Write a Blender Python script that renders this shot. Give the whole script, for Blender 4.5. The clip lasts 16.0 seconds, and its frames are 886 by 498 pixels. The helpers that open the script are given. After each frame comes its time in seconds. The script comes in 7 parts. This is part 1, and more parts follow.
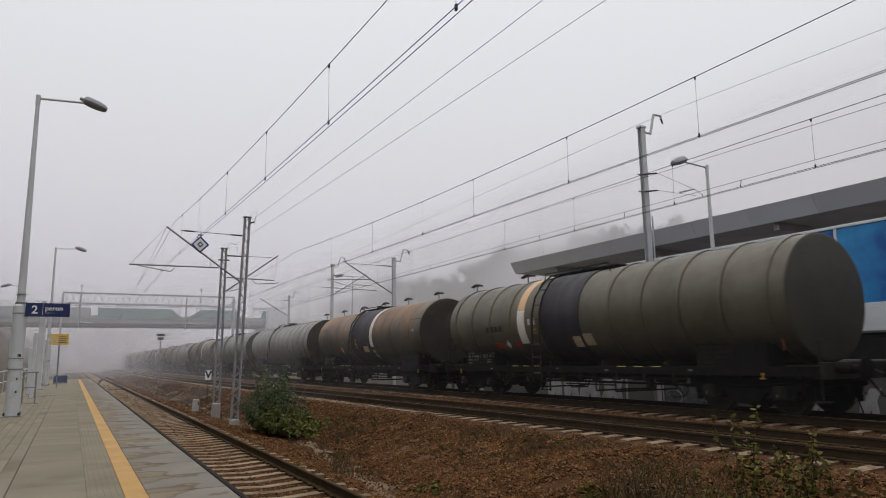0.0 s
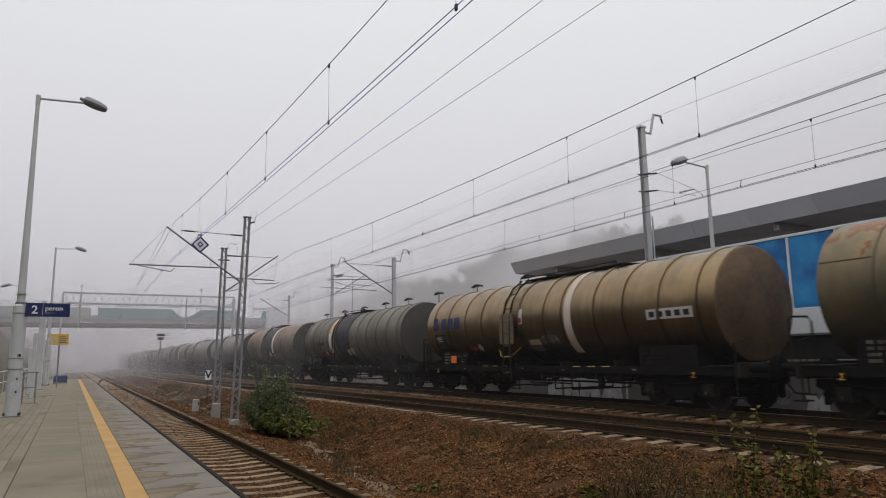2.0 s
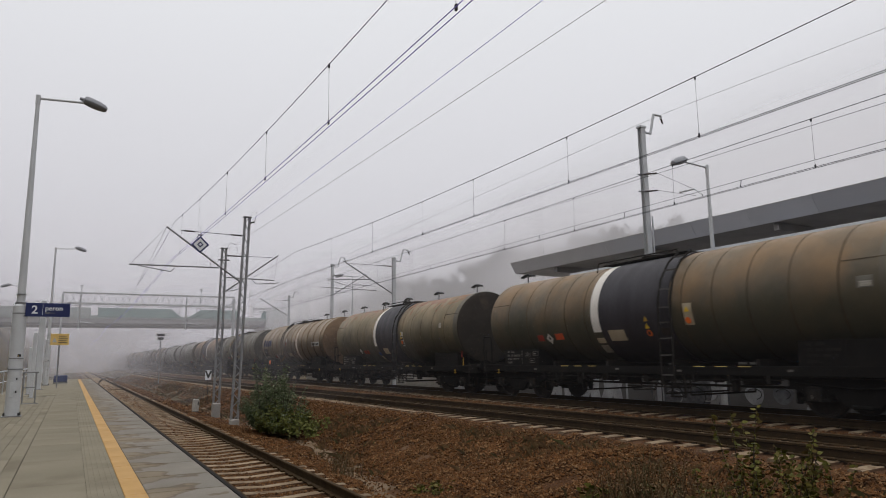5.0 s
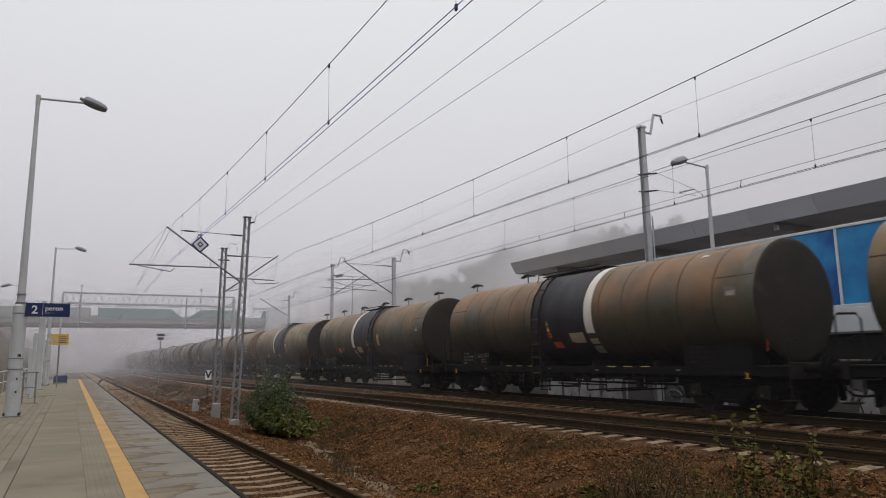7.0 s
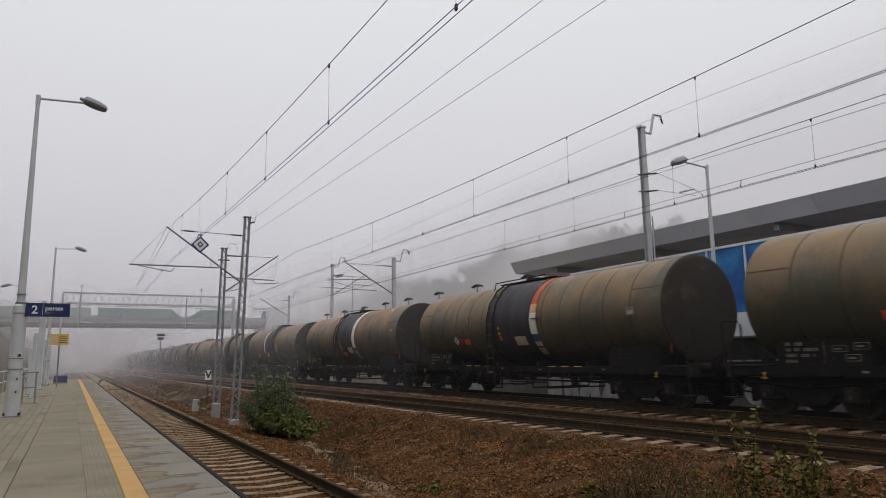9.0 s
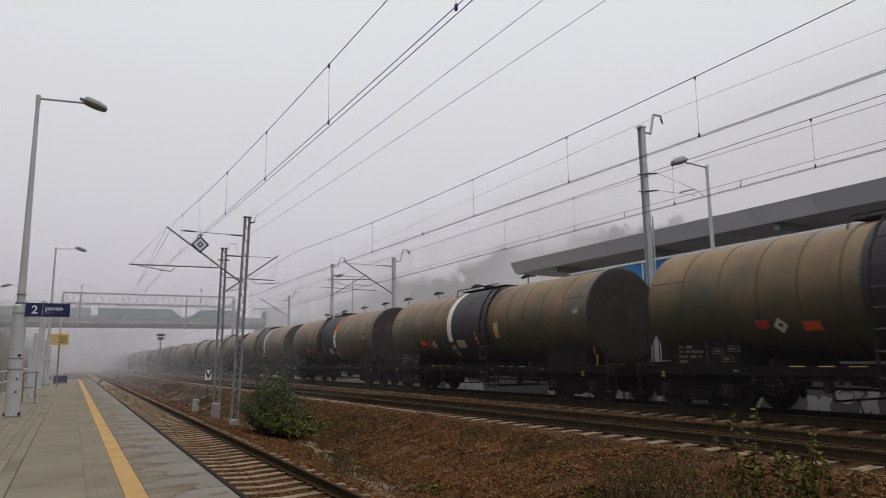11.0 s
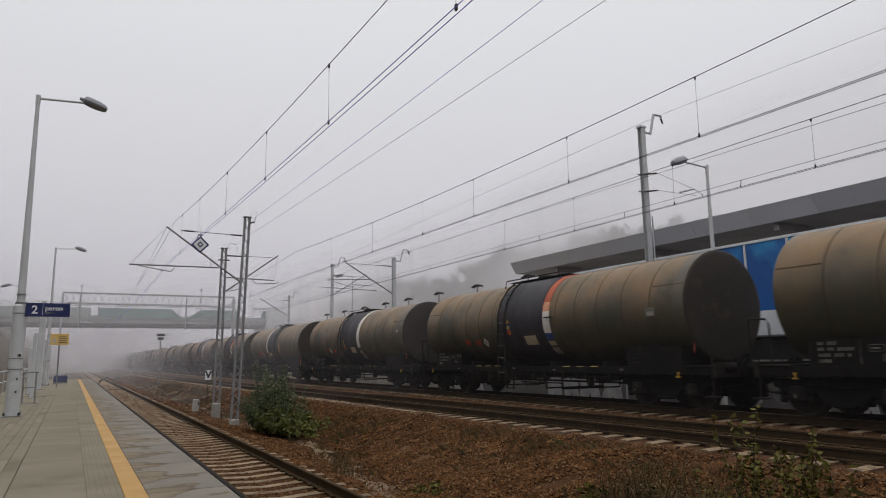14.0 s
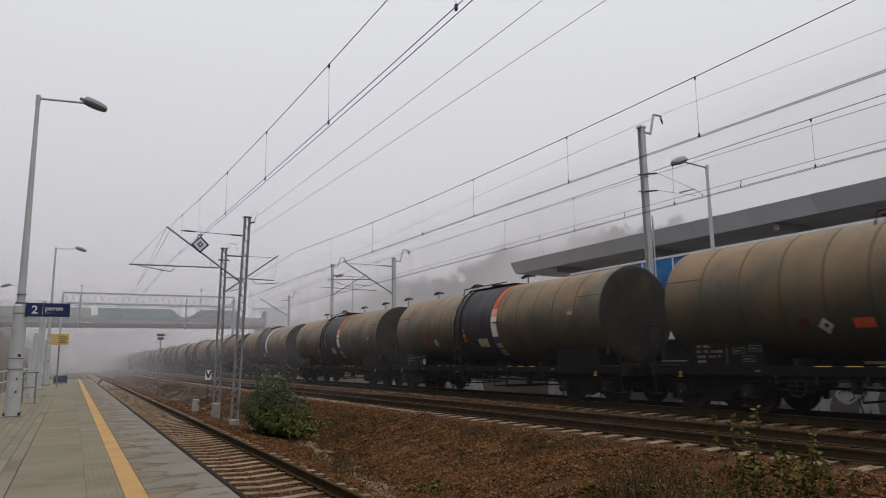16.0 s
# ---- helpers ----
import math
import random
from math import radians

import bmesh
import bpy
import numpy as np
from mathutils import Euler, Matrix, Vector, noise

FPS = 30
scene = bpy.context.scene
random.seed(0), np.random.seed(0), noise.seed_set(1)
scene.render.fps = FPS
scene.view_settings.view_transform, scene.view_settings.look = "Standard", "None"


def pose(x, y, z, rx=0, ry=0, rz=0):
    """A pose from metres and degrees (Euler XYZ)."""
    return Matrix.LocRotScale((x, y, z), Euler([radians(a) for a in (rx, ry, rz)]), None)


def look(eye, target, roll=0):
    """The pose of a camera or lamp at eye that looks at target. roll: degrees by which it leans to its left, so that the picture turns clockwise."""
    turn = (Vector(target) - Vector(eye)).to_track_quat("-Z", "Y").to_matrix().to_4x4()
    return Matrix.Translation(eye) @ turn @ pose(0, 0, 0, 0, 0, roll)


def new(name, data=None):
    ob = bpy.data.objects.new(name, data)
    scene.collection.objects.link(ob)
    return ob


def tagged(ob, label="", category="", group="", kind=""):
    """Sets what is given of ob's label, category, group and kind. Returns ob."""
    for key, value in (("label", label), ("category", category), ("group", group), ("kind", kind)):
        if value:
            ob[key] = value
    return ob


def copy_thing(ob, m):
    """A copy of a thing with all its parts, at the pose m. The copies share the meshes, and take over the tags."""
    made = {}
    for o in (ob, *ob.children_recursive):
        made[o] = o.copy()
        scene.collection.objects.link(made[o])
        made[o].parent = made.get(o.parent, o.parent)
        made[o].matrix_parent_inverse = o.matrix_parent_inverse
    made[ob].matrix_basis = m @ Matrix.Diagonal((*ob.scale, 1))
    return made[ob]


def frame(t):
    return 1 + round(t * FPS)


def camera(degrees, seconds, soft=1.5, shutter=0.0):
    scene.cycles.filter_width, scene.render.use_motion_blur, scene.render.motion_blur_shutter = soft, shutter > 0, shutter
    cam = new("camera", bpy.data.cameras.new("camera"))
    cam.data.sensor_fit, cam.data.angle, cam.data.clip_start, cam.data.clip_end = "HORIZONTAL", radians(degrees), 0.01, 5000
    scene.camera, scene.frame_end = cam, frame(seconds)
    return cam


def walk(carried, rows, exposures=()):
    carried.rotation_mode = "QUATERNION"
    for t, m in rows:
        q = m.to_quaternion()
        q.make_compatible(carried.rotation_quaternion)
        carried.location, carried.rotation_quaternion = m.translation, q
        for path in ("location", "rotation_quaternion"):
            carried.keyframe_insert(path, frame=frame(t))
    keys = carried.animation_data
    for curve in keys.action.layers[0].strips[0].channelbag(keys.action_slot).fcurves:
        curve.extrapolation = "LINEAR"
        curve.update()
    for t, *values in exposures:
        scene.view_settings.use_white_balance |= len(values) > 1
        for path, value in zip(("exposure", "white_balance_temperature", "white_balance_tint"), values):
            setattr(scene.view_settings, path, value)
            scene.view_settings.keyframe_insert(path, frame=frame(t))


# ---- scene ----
cam = camera(65.91, 16.0, soft=0.95, shutter=0.22)
EYE = (0.0, 0.0, 1.207)
VIEW = look(EYE, (0.46834, 0.86910, 1.36582), -0.758)
walk(cam, [(0.0, VIEW), (16.0, VIEW)], exposures=[(0.0, 0.0), (4.0, 0.0), (9.0, -0.05), (16.0, -0.08)])

# ---- world and light: a foggy, overcast autumn day ----
world = bpy.data.worlds.new("foggy_sky")
scene.world = world
world.use_nodes = True
wn, wl = world.node_tree.nodes, world.node_tree.links
wn.clear()
w_out = wn.new("ShaderNodeOutputWorld")
w_bg = wn.new("ShaderNodeBackground")
w_sky = wn.new("ShaderNodeTexSky")
w_sky.sky_type, w_sky.sun_disc = "NISHITA", False
w_sky.sun_elevation, w_sky.sun_rotation = radians(80), radians(150)
w_sky.dust_density, w_sky.air_density = 6.0, 1.0
w_grey = wn.new("ShaderNodeHueSaturation")
w_grey.inputs["Saturation"].default_value = 0.06
w_grey.inputs["Value"].default_value = 0.10
w_co = wn.new("ShaderNodeTexCoord")
w_sep = wn.new("ShaderNodeSeparateXYZ")
w_ramp = wn.new("ShaderNodeValToRGB")
w_ramp.color_ramp.elements[0].position, w_ramp.color_ramp.elements[0].color = 0.0, (0.60, 0.578, 0.63, 1)
w_ramp.color_ramp.elements[1].position, w_ramp.color_ramp.elements[1].color = 0.5, (0.845, 0.855, 0.89, 1)
e = w_ramp.color_ramp.elements.new(0.22)
e.color = (0.705, 0.70, 0.745, 1)
e = w_ramp.color_ramp.elements.new(1.0)
e.color = (1.5, 1.49, 1.5, 1)
w_mix = wn.new("ShaderNodeMix")
w_mix.data_type = "RGBA"
w_mix.inputs[0].default_value = 0.9
wl.new(w_sky.outputs[0], w_grey.inputs["Color"])
wl.new(w_co.outputs["Generated"], w_sep.inputs[0])
wl.new(w_sep.outputs["Z"], w_ramp.inputs[0])
wl.new(w_grey.outputs[0], w_mix.inputs[6])
wl.new(w_ramp.outputs[0], w_mix.inputs[7])
wl.new(w_mix.outputs[2], w_bg.inputs[0])
w_bg.inputs[1].default_value = 1.0
wl.new(w_bg.outputs[0], w_out.inputs[0])

sun_data = bpy.data.lights.new("sun", "SUN")
sun_data.energy, sun_data.angle, sun_data.color = 0.5, radians(40), (1.0, 0.96, 0.9)
sun = new("sun", sun_data)
sun.matrix_world = look((0, 0, 60), (3, 5, 20))


# ---- materials ----
def mat(name, a, b=None, rough=0.8, metal=0.0, scale=3.0, fine=40.0, bump=0.3, dist=0.01, stretch=(1, 1, 1),
        spot=None, spot_at=0.62, spot_scale=1.2, vary=0.0, spec=None, rough_b=None, contrast=0.25, spot_soft=0.12):
    """Two tones mixed by coarse and fine noise, optional spots of a third colour, fine relief."""
    m = bpy.data.materials.new(name)
    m.use_nodes = True
    n, l = m.node_tree.nodes, m.node_tree.links
    bs = n["Principled BSDF"]
    b = b or tuple(c * 0.75 for c in a)
    co = n.new("ShaderNodeTexCoord")
    mp = n.new("ShaderNodeMapping")
    mp.inputs["Scale"].default_value = stretch
    info = n.new("ShaderNodeObjectInfo")
    off = n.new("ShaderNodeVectorMath")
    off.operation = "SCALE"
    off.inputs[0].default_value = (37, 17, 53)
    l.new(info.outputs["Random"], off.inputs["Scale"])
    l.new(off.outputs[0], mp.inputs["Location"])
    l.new(co.outputs["Object"], mp.inputs["Vector"])
    n1, n2 = n.new("ShaderNodeTexNoise"), n.new("ShaderNodeTexNoise")
    n1.inputs["Scale"].default_value, n1.inputs["Detail"].default_value = scale, 5
    n2.inputs["Scale"].default_value, n2.inputs["Detail"].default_value = fine, 4
    l.new(mp.outputs[0], n1.inputs["Vector"])
    l.new(mp.outputs[0], n2.inputs["Vector"])
    add = n.new("ShaderNodeMath")
    add.operation = "MULTIPLY_ADD"
    l.new(n2.outputs[0], add.inputs[0])
    add.inputs[1].default_value = 0.45
    l.new(n1.outputs[0], add.inputs[2])
    rng = n.new("ShaderNodeMapRange")
    rng.inputs[1].default_value, rng.inputs[2].default_value = 0.725 - contrast, 0.725 + contrast
    l.new(add.outputs[0], rng.inputs[0])
    mix = n.new("ShaderNodeMix")
    mix.data_type = "RGBA"
    mix.inputs[6].default_value, mix.inputs[7].default_value = (*a, 1), (*b, 1)
    l.new(rng.outputs[0], mix.inputs[0])
    col = mix.outputs[2]
    if spot:
        n3 = n.new("ShaderNodeTexNoise")
        n3.inputs["Scale"].default_value, n3.inputs["Detail"].default_value = spot_scale, 6
        l.new(mp.outputs[0], n3.inputs["Vector"])
        r3 = n.new("ShaderNodeMapRange")
        r3.inputs[1].default_value, r3.inputs[2].default_value = spot_at, spot_at + spot_soft
        l.new(n3.outputs[0], r3.inputs[0])
        mx = n.new("ShaderNodeMix")
        mx.data_type = "RGBA"
        mx.inputs[7].default_value = (*spot, 1)
        l.new(r3.outputs[0], mx.inputs[0])
        l.new(col, mx.inputs[6])
        col = mx.outputs[2]
    if vary:
        hs = n.new("ShaderNodeHueSaturation")
        vr = n.new("ShaderNodeMapRange")
        vr.inputs[3].default_value, vr.inputs[4].default_value = 1 - vary, 1 + vary
        l.new(info.outputs["Random"], vr.inputs[0])
        l.new(vr.outputs[0], hs.inputs["Value"])
        l.new(col, hs.inputs["Color"])
        col = hs.outputs[0]
    l.new(col, bs.inputs["Base Color"])
    bs.inputs["Metallic"].default_value = metal
    bs.inputs["Specular IOR Level"].default_value = spec if spec is not None else (0.12 if rough >= 0.78 else 0.3)
    rr = n.new("ShaderNodeMapRange")
    rr.inputs[3].default_value, rr.inputs[4].default_value = rough, rough_b if rough_b is not None else min(1, rough + 0.12)
    l.new(rng.outputs[0], rr.inputs[0])
    l.new(rr.outputs[0], bs.inputs["Roughness"])
    if bump:
        bp = n.new("ShaderNodeBump")
        bp.inputs["Strength"].default_value, bp.inputs["Distance"].default_value = bump, dist
        l.new(n2.outputs[0], bp.inputs["Height"])
        l.new(bp.outputs[0], bs.inputs["Normal"])
    return m


def island_mat(name, tones, rough=0.9, bump=0.4):
    """Each loose piece takes a tone of its own."""
    m = bpy.data.materials.new(name)
    m.use_nodes = True
    n, l = m.node_tree.nodes, m.node_tree.links
    bs = n["Principled BSDF"]
    ge = n.new("ShaderNodeNewGeometry")
    rp = n.new("ShaderNodeValToRGB")
    els = rp.color_ramp.elements
    while len(els) < len(tones):
        els.new(0.5)
    for i, c in enumerate(tones):
        els[i].position, els[i].color = i / (len(tones) - 1), (*c, 1)
    l.new(ge.outputs["Random Per Island"], rp.inputs[0])
    no = n.new("ShaderNodeTexNoise")
    no.inputs["Scale"].default_value = 35
    hs = n.new("ShaderNodeHueSaturation")
    vr = n.new("ShaderNodeMapRange")
    vr.inputs[3].default_value, vr.inputs[4].default_value = 0.6, 1.4
    l.new(no.outputs[0], vr.inputs[0])
    l.new(vr.outputs[0], hs.inputs["Value"])
    l.new(rp.outputs[0], hs.inputs["Color"])
    l.new(hs.outputs[0], bs.inputs["Base Color"])
    bs.inputs["Roughness"].default_value = rough
    bs.inputs["Specular IOR Level"].default_value = 0.12
    return m


def leaf_mat(name, tones):
    m = island_mat(name, tones, 0.6)
    m.node_tree.nodes["Principled BSDF"].inputs["Subsurface Weight"].default_value = 0.0
    return m


CONCRETE = mat("pale_concrete", (0.32, 0.30, 0.275), (0.24, 0.225, 0.205), 0.75, scale=1.3, fine=60, bump=0.25)
EDGE_SLAB = mat("wet_concrete_slab", (0.165, 0.147, 0.118), (0.127, 0.112, 0.089), 0.6, scale=1.6, fine=50, bump=0.2, vary=0.08)


def add_damp(m):
    """Brown damp patches with a darker rim, gathered at the joints."""
    n, l = m.node_tree.nodes, m.node_tree.links
    bs = n["Principled BSDF"]
    src = bs.inputs["Base Color"].links[0].from_socket
    co, info, ad, no = n.new("ShaderNodeTexCoord"), n.new("ShaderNodeObjectInfo"), n.new("ShaderNodeVectorMath"), n.new("ShaderNodeTexNoise")
    sc = n.new("ShaderNodeVectorMath")
    sc.operation, ad.operation = "SCALE", "ADD"
    sc.inputs[0].default_value = (13, 71, 29)
    l.new(info.outputs["Random"], sc.inputs["Scale"])
    l.new(co.outputs["Object"], ad.inputs[0])
    l.new(sc.outputs[0], ad.inputs[1])
    no.inputs["Scale"].default_value, no.inputs["Detail"].default_value = 2.2, 3
    l.new(ad.outputs[0], no.inputs["Vector"])
    se = n.new("ShaderNodeSeparateXYZ")
    l.new(co.outputs["Object"], se.inputs[0])
    ma = n.new("ShaderNodeMath")
    ma.operation = "MULTIPLY_ADD"
    l.new(se.outputs["X"], ma.inputs[0])
    ma.inputs[1].default_value = -0.38
    l.new(no.outputs[0], ma.inputs[2])
    jt = n.new("ShaderNodeMath")
    jt.operation = "PINGPONG"
    l.new(se.outputs["Y"], jt.inputs[0])
    jt.inputs[1].default_value = 0.5
    mb = n.new("ShaderNodeMath")
    mb.operation = "MULTIPLY_ADD"
    l.new(jt.outputs[0], mb.inputs[0])
    mb.inputs[1].default_value = -0.30
    l.new(ma.outputs[0], mb.inputs[2])
    rp = n.new("ShaderNodeValToRGB")
    els = rp.color_ramp.elements
    els[0].position, els[0].color = 0.30, (1, 1, 1, 1)
    els[1].position, els[1].color = 0.52, (1.0, 0.88, 0.68, 1)
    for p, c in ((0.325, (0.56, 0.44, 0.30, 1)), (0.37, (0.66, 0.53, 0.37, 1)), (0.42, (0.92, 0.78, 0.58, 1))):
        q = els.new(p)
        q.color = c
    l.new(mb.outputs[0], rp.inputs[0])
    mx = n.new("ShaderNodeMix")
    mx.data_type, mx.blend_type = "RGBA", "MULTIPLY"
    mx.inputs[0].default_value = 1.0
    l.new(src, mx.inputs[6])
    l.new(rp.outputs[0], mx.inputs[7])
    l.new(mx.outputs[2], bs.inputs["Base Color"])


add_damp(EDGE_SLAB)
EDGE_SLAB_BED = mat("mortar_bed", (0.105, 0.094, 0.072), (0.08, 0.072, 0.056), 0.85, scale=2, fine=50)
PAVING = mat("pale_paving", (0.200, 0.178, 0.130), (0.160, 0.142, 0.104), 0.8, scale=0.9, fine=70, bump=0.3, vary=0.06, spot=(0.135, 0.116, 0.082), spot_at=0.54, spot_scale=0.8, spot_soft=0.2)
YELLOW_PAINT = mat("yellow_line_paint", (0.42, 0.245, 0.072), (0.34, 0.195, 0.058), 0.6, scale=2.0, fine=60, bump=0.2)
STRIP_BLACK = mat("edge_gap_black", (0.010, 0.010, 0.010), (0.018, 0.016, 0.015), 0.85)
BALLAST = mat("ballast_bed", (0.084, 0.038, 0.015), (0.044, 0.021, 0.0095), 0.95, scale=0.8, fine=24, bump=1.0, dist=0.05,
              spot=(0.10, 0.058, 0.032), spot_at=0.56, spot_scale=0.7)
EARTH = mat("dead_grass_ground", (0.10, 0.075, 0.042), (0.058, 0.046, 0.027), 0.95, scale=0.25, fine=12, bump=0.8, dist=0.05)
SANDY = mat("sandy_strip", (0.185, 0.135, 0.088), (0.105, 0.068, 0.040), 0.95, scale=1.1, fine=26, bump=0.8, dist=0.03, spot=(0.06, 0.05, 0.028), spot_at=0.6, spot_scale=1.5)
STONES = island_mat("ballast_stones", [(0.028, 0.0125, 0.0050), (0.084, 0.036, 0.0120), (0.130, 0.057, 0.0195), (0.063, 0.031, 0.0125), (0.205, 0.118, 0.055)])
RAIL_SIDE = mat("rusty_rail", (0.056, 0.034, 0.015), (0.033, 0.021, 0.010), 0.85, 0.2, scale=4, fine=50)
RAIL_TOP = mat("worn_rail_head", (0.17, 0.15, 0.135), (0.10, 0.085, 0.075), 0.5, 0.6, scale=5, bump=0)
SLEEPER = mat("concrete_sleeper", (0.255, 0.195, 0.132), (0.145, 0.102, 0.063), 0.85, scale=4, fine=50, vary=0.25, spot=(0.10, 0.058, 0.032), spot_at=0.56, spot_scale=5)
# dark tone painting in the shade on the sleepers' sides
SLEEPER_SHADE = mat("shaded_sleeper_side", (0.078, 0.044, 0.024), (0.05, 0.028, 0.016), 0.95, scale=5, fine=40)
GALV = mat("galvanised_steel", (0.50, 0.51, 0.52), (0.40, 0.41, 0.42), 0.55, 0.3, scale=3, fine=30, bump=0.1)
GALV_DARK = mat("weathered_steel", (0.27, 0.27, 0.275), (0.18, 0.18, 0.185), 0.65, 0.3, scale=3, fine=30, bump=0.1)
LAMP_GREY = mat("grey_lamp_paint", (0.54, 0.55, 0.56), (0.44, 0.45, 0.46), 0.5, 0.1, scale=2, fine=30, bump=0.05)
LAMP_HEAD = mat("lamp_head_casing", (0.24, 0.245, 0.265), (0.19, 0.195, 0.21), 0.5, 0.2, bump=0.05)
WIRE = mat("dark_wire", (0.045, 0.043, 0.05), (0.03, 0.03, 0.035), 0.6, 0.4, bump=0)
# blue cast of a lens fringe put into the thin wires' colour
WIRE_MUTED = mat("muted_blue_wire", (0.13, 0.12, 0.26), (0.09, 0.085, 0.19), 0.6, 0.0, bump=0)
WIRE_BLUE = mat("fringe_blue_wire", (0.26, 0.23, 0.85), (0.20, 0.17, 0.68), 0.5, 0.0, bump=0)
INSULATOR = mat("brown_insulator", (0.05, 0.035, 0.03), (0.03, 0.02, 0.02), 0.35)
SIGN_BLUE = mat("blue_sign", (0.018, 0.028, 0.11), (0.014, 0.022, 0.09), 0.4, bump=0.02)
SIGN_WHITE = mat("white_lettering", (0.75, 0.76, 0.78), (0.68, 0.69, 0.72), 0.5, bump=0.02)
SIGN_YELLOW = mat("yellow_sign", (0.74, 0.50, 0.16), (0.66, 0.45, 0.14), 0.5, bump=0.02)
BLACK = mat("black_paint", (0.02, 0.02, 0.02), (0.03, 0.03, 0.03), 0.6)
GLASS_BLUE = mat("blue_panel", (0.012, 0.10, 0.34), (0.008, 0.07, 0.26), 0.35, scale=0.8, fine=8, bump=0.05,
                 spot=(0.03, 0.27, 0.58), spot_at=0.47, spot_scale=0.7, spot_soft=0.22)
FRAME_WHITE = mat("white_frame", (0.62, 0.65, 0.68), (0.52, 0.55, 0.58), 0.5, bump=0.05)
WALL_GREY = mat("grey_wall", (0.15, 0.147, 0.144), (0.10, 0.098, 0.096), 0.85, scale=0.8, fine=30)
GRAFFITI_PALE = mat("pale_graffiti_paint", (0.48, 0.49, 0.51), (0.28, 0.285, 0.30), 0.7, scale=2.2, fine=20)
CANOPY_GREY = mat("grey_fascia", (0.62, 0.62, 0.64), (0.54, 0.54, 0.56), 0.5, 0.2, scale=0.6, fine=15, bump=0.05, vary=0.06)
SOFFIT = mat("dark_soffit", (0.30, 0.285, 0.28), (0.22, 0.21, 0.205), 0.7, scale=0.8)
BRIDGE_MAT = mat("bridge_concrete", (0.36, 0.36, 0.365), (0.28, 0.28, 0.285), 0.85, scale=0.5)
BRIDGE_PALE = mat("pale_green_parapet", (0.40, 0.44, 0.43), (0.33, 0.37, 0.36), 0.7, scale=0.5)
BRIDGE_GLASS = mat("green_barrier", (0.22, 0.32, 0.30), (0.18, 0.27, 0.255), 0.4, scale=0.5)
BARK = mat("bark", (0.06, 0.05, 0.04), (0.04, 0.033, 0.027), 0.9)
LEAF_TREE = leaf_mat("tree_leaves", [(0.02, 0.022, 0.012), (0.05, 0.05, 0.025), (0.03, 0.034, 0.018), (0.11, 0.09, 0.05), (0.20, 0.16, 0.10)])
LEAF_BUSH = leaf_mat("bush_leaves", [(0.055, 0.075, 0.038), (0.085, 0.110, 0.054), (0.11, 0.135, 0.066), (0.20, 0.215, 0.14)])
LEAF_LOW = leaf_mat("low_bush_leaves", [(0.072, 0.082, 0.02), (0.105, 0.115, 0.028), (0.13, 0.135, 0.038), (0.095, 0.098, 0.027)])
LEAF_WEED = leaf_mat("weed_leaves", [(0.046, 0.050, 0.009), (0.074, 0.076, 0.013), (0.115, 0.105, 0.022), (0.080, 0.052, 0.016), (0.058, 0.062, 0.011)])
DRY = leaf_mat("dry_stalks", [(0.11, 0.065, 0.031), (0.072, 0.041, 0.020), (0.145, 0.094, 0.045), (0.055, 0.037, 0.019), (0.068, 0.066, 0.026)])


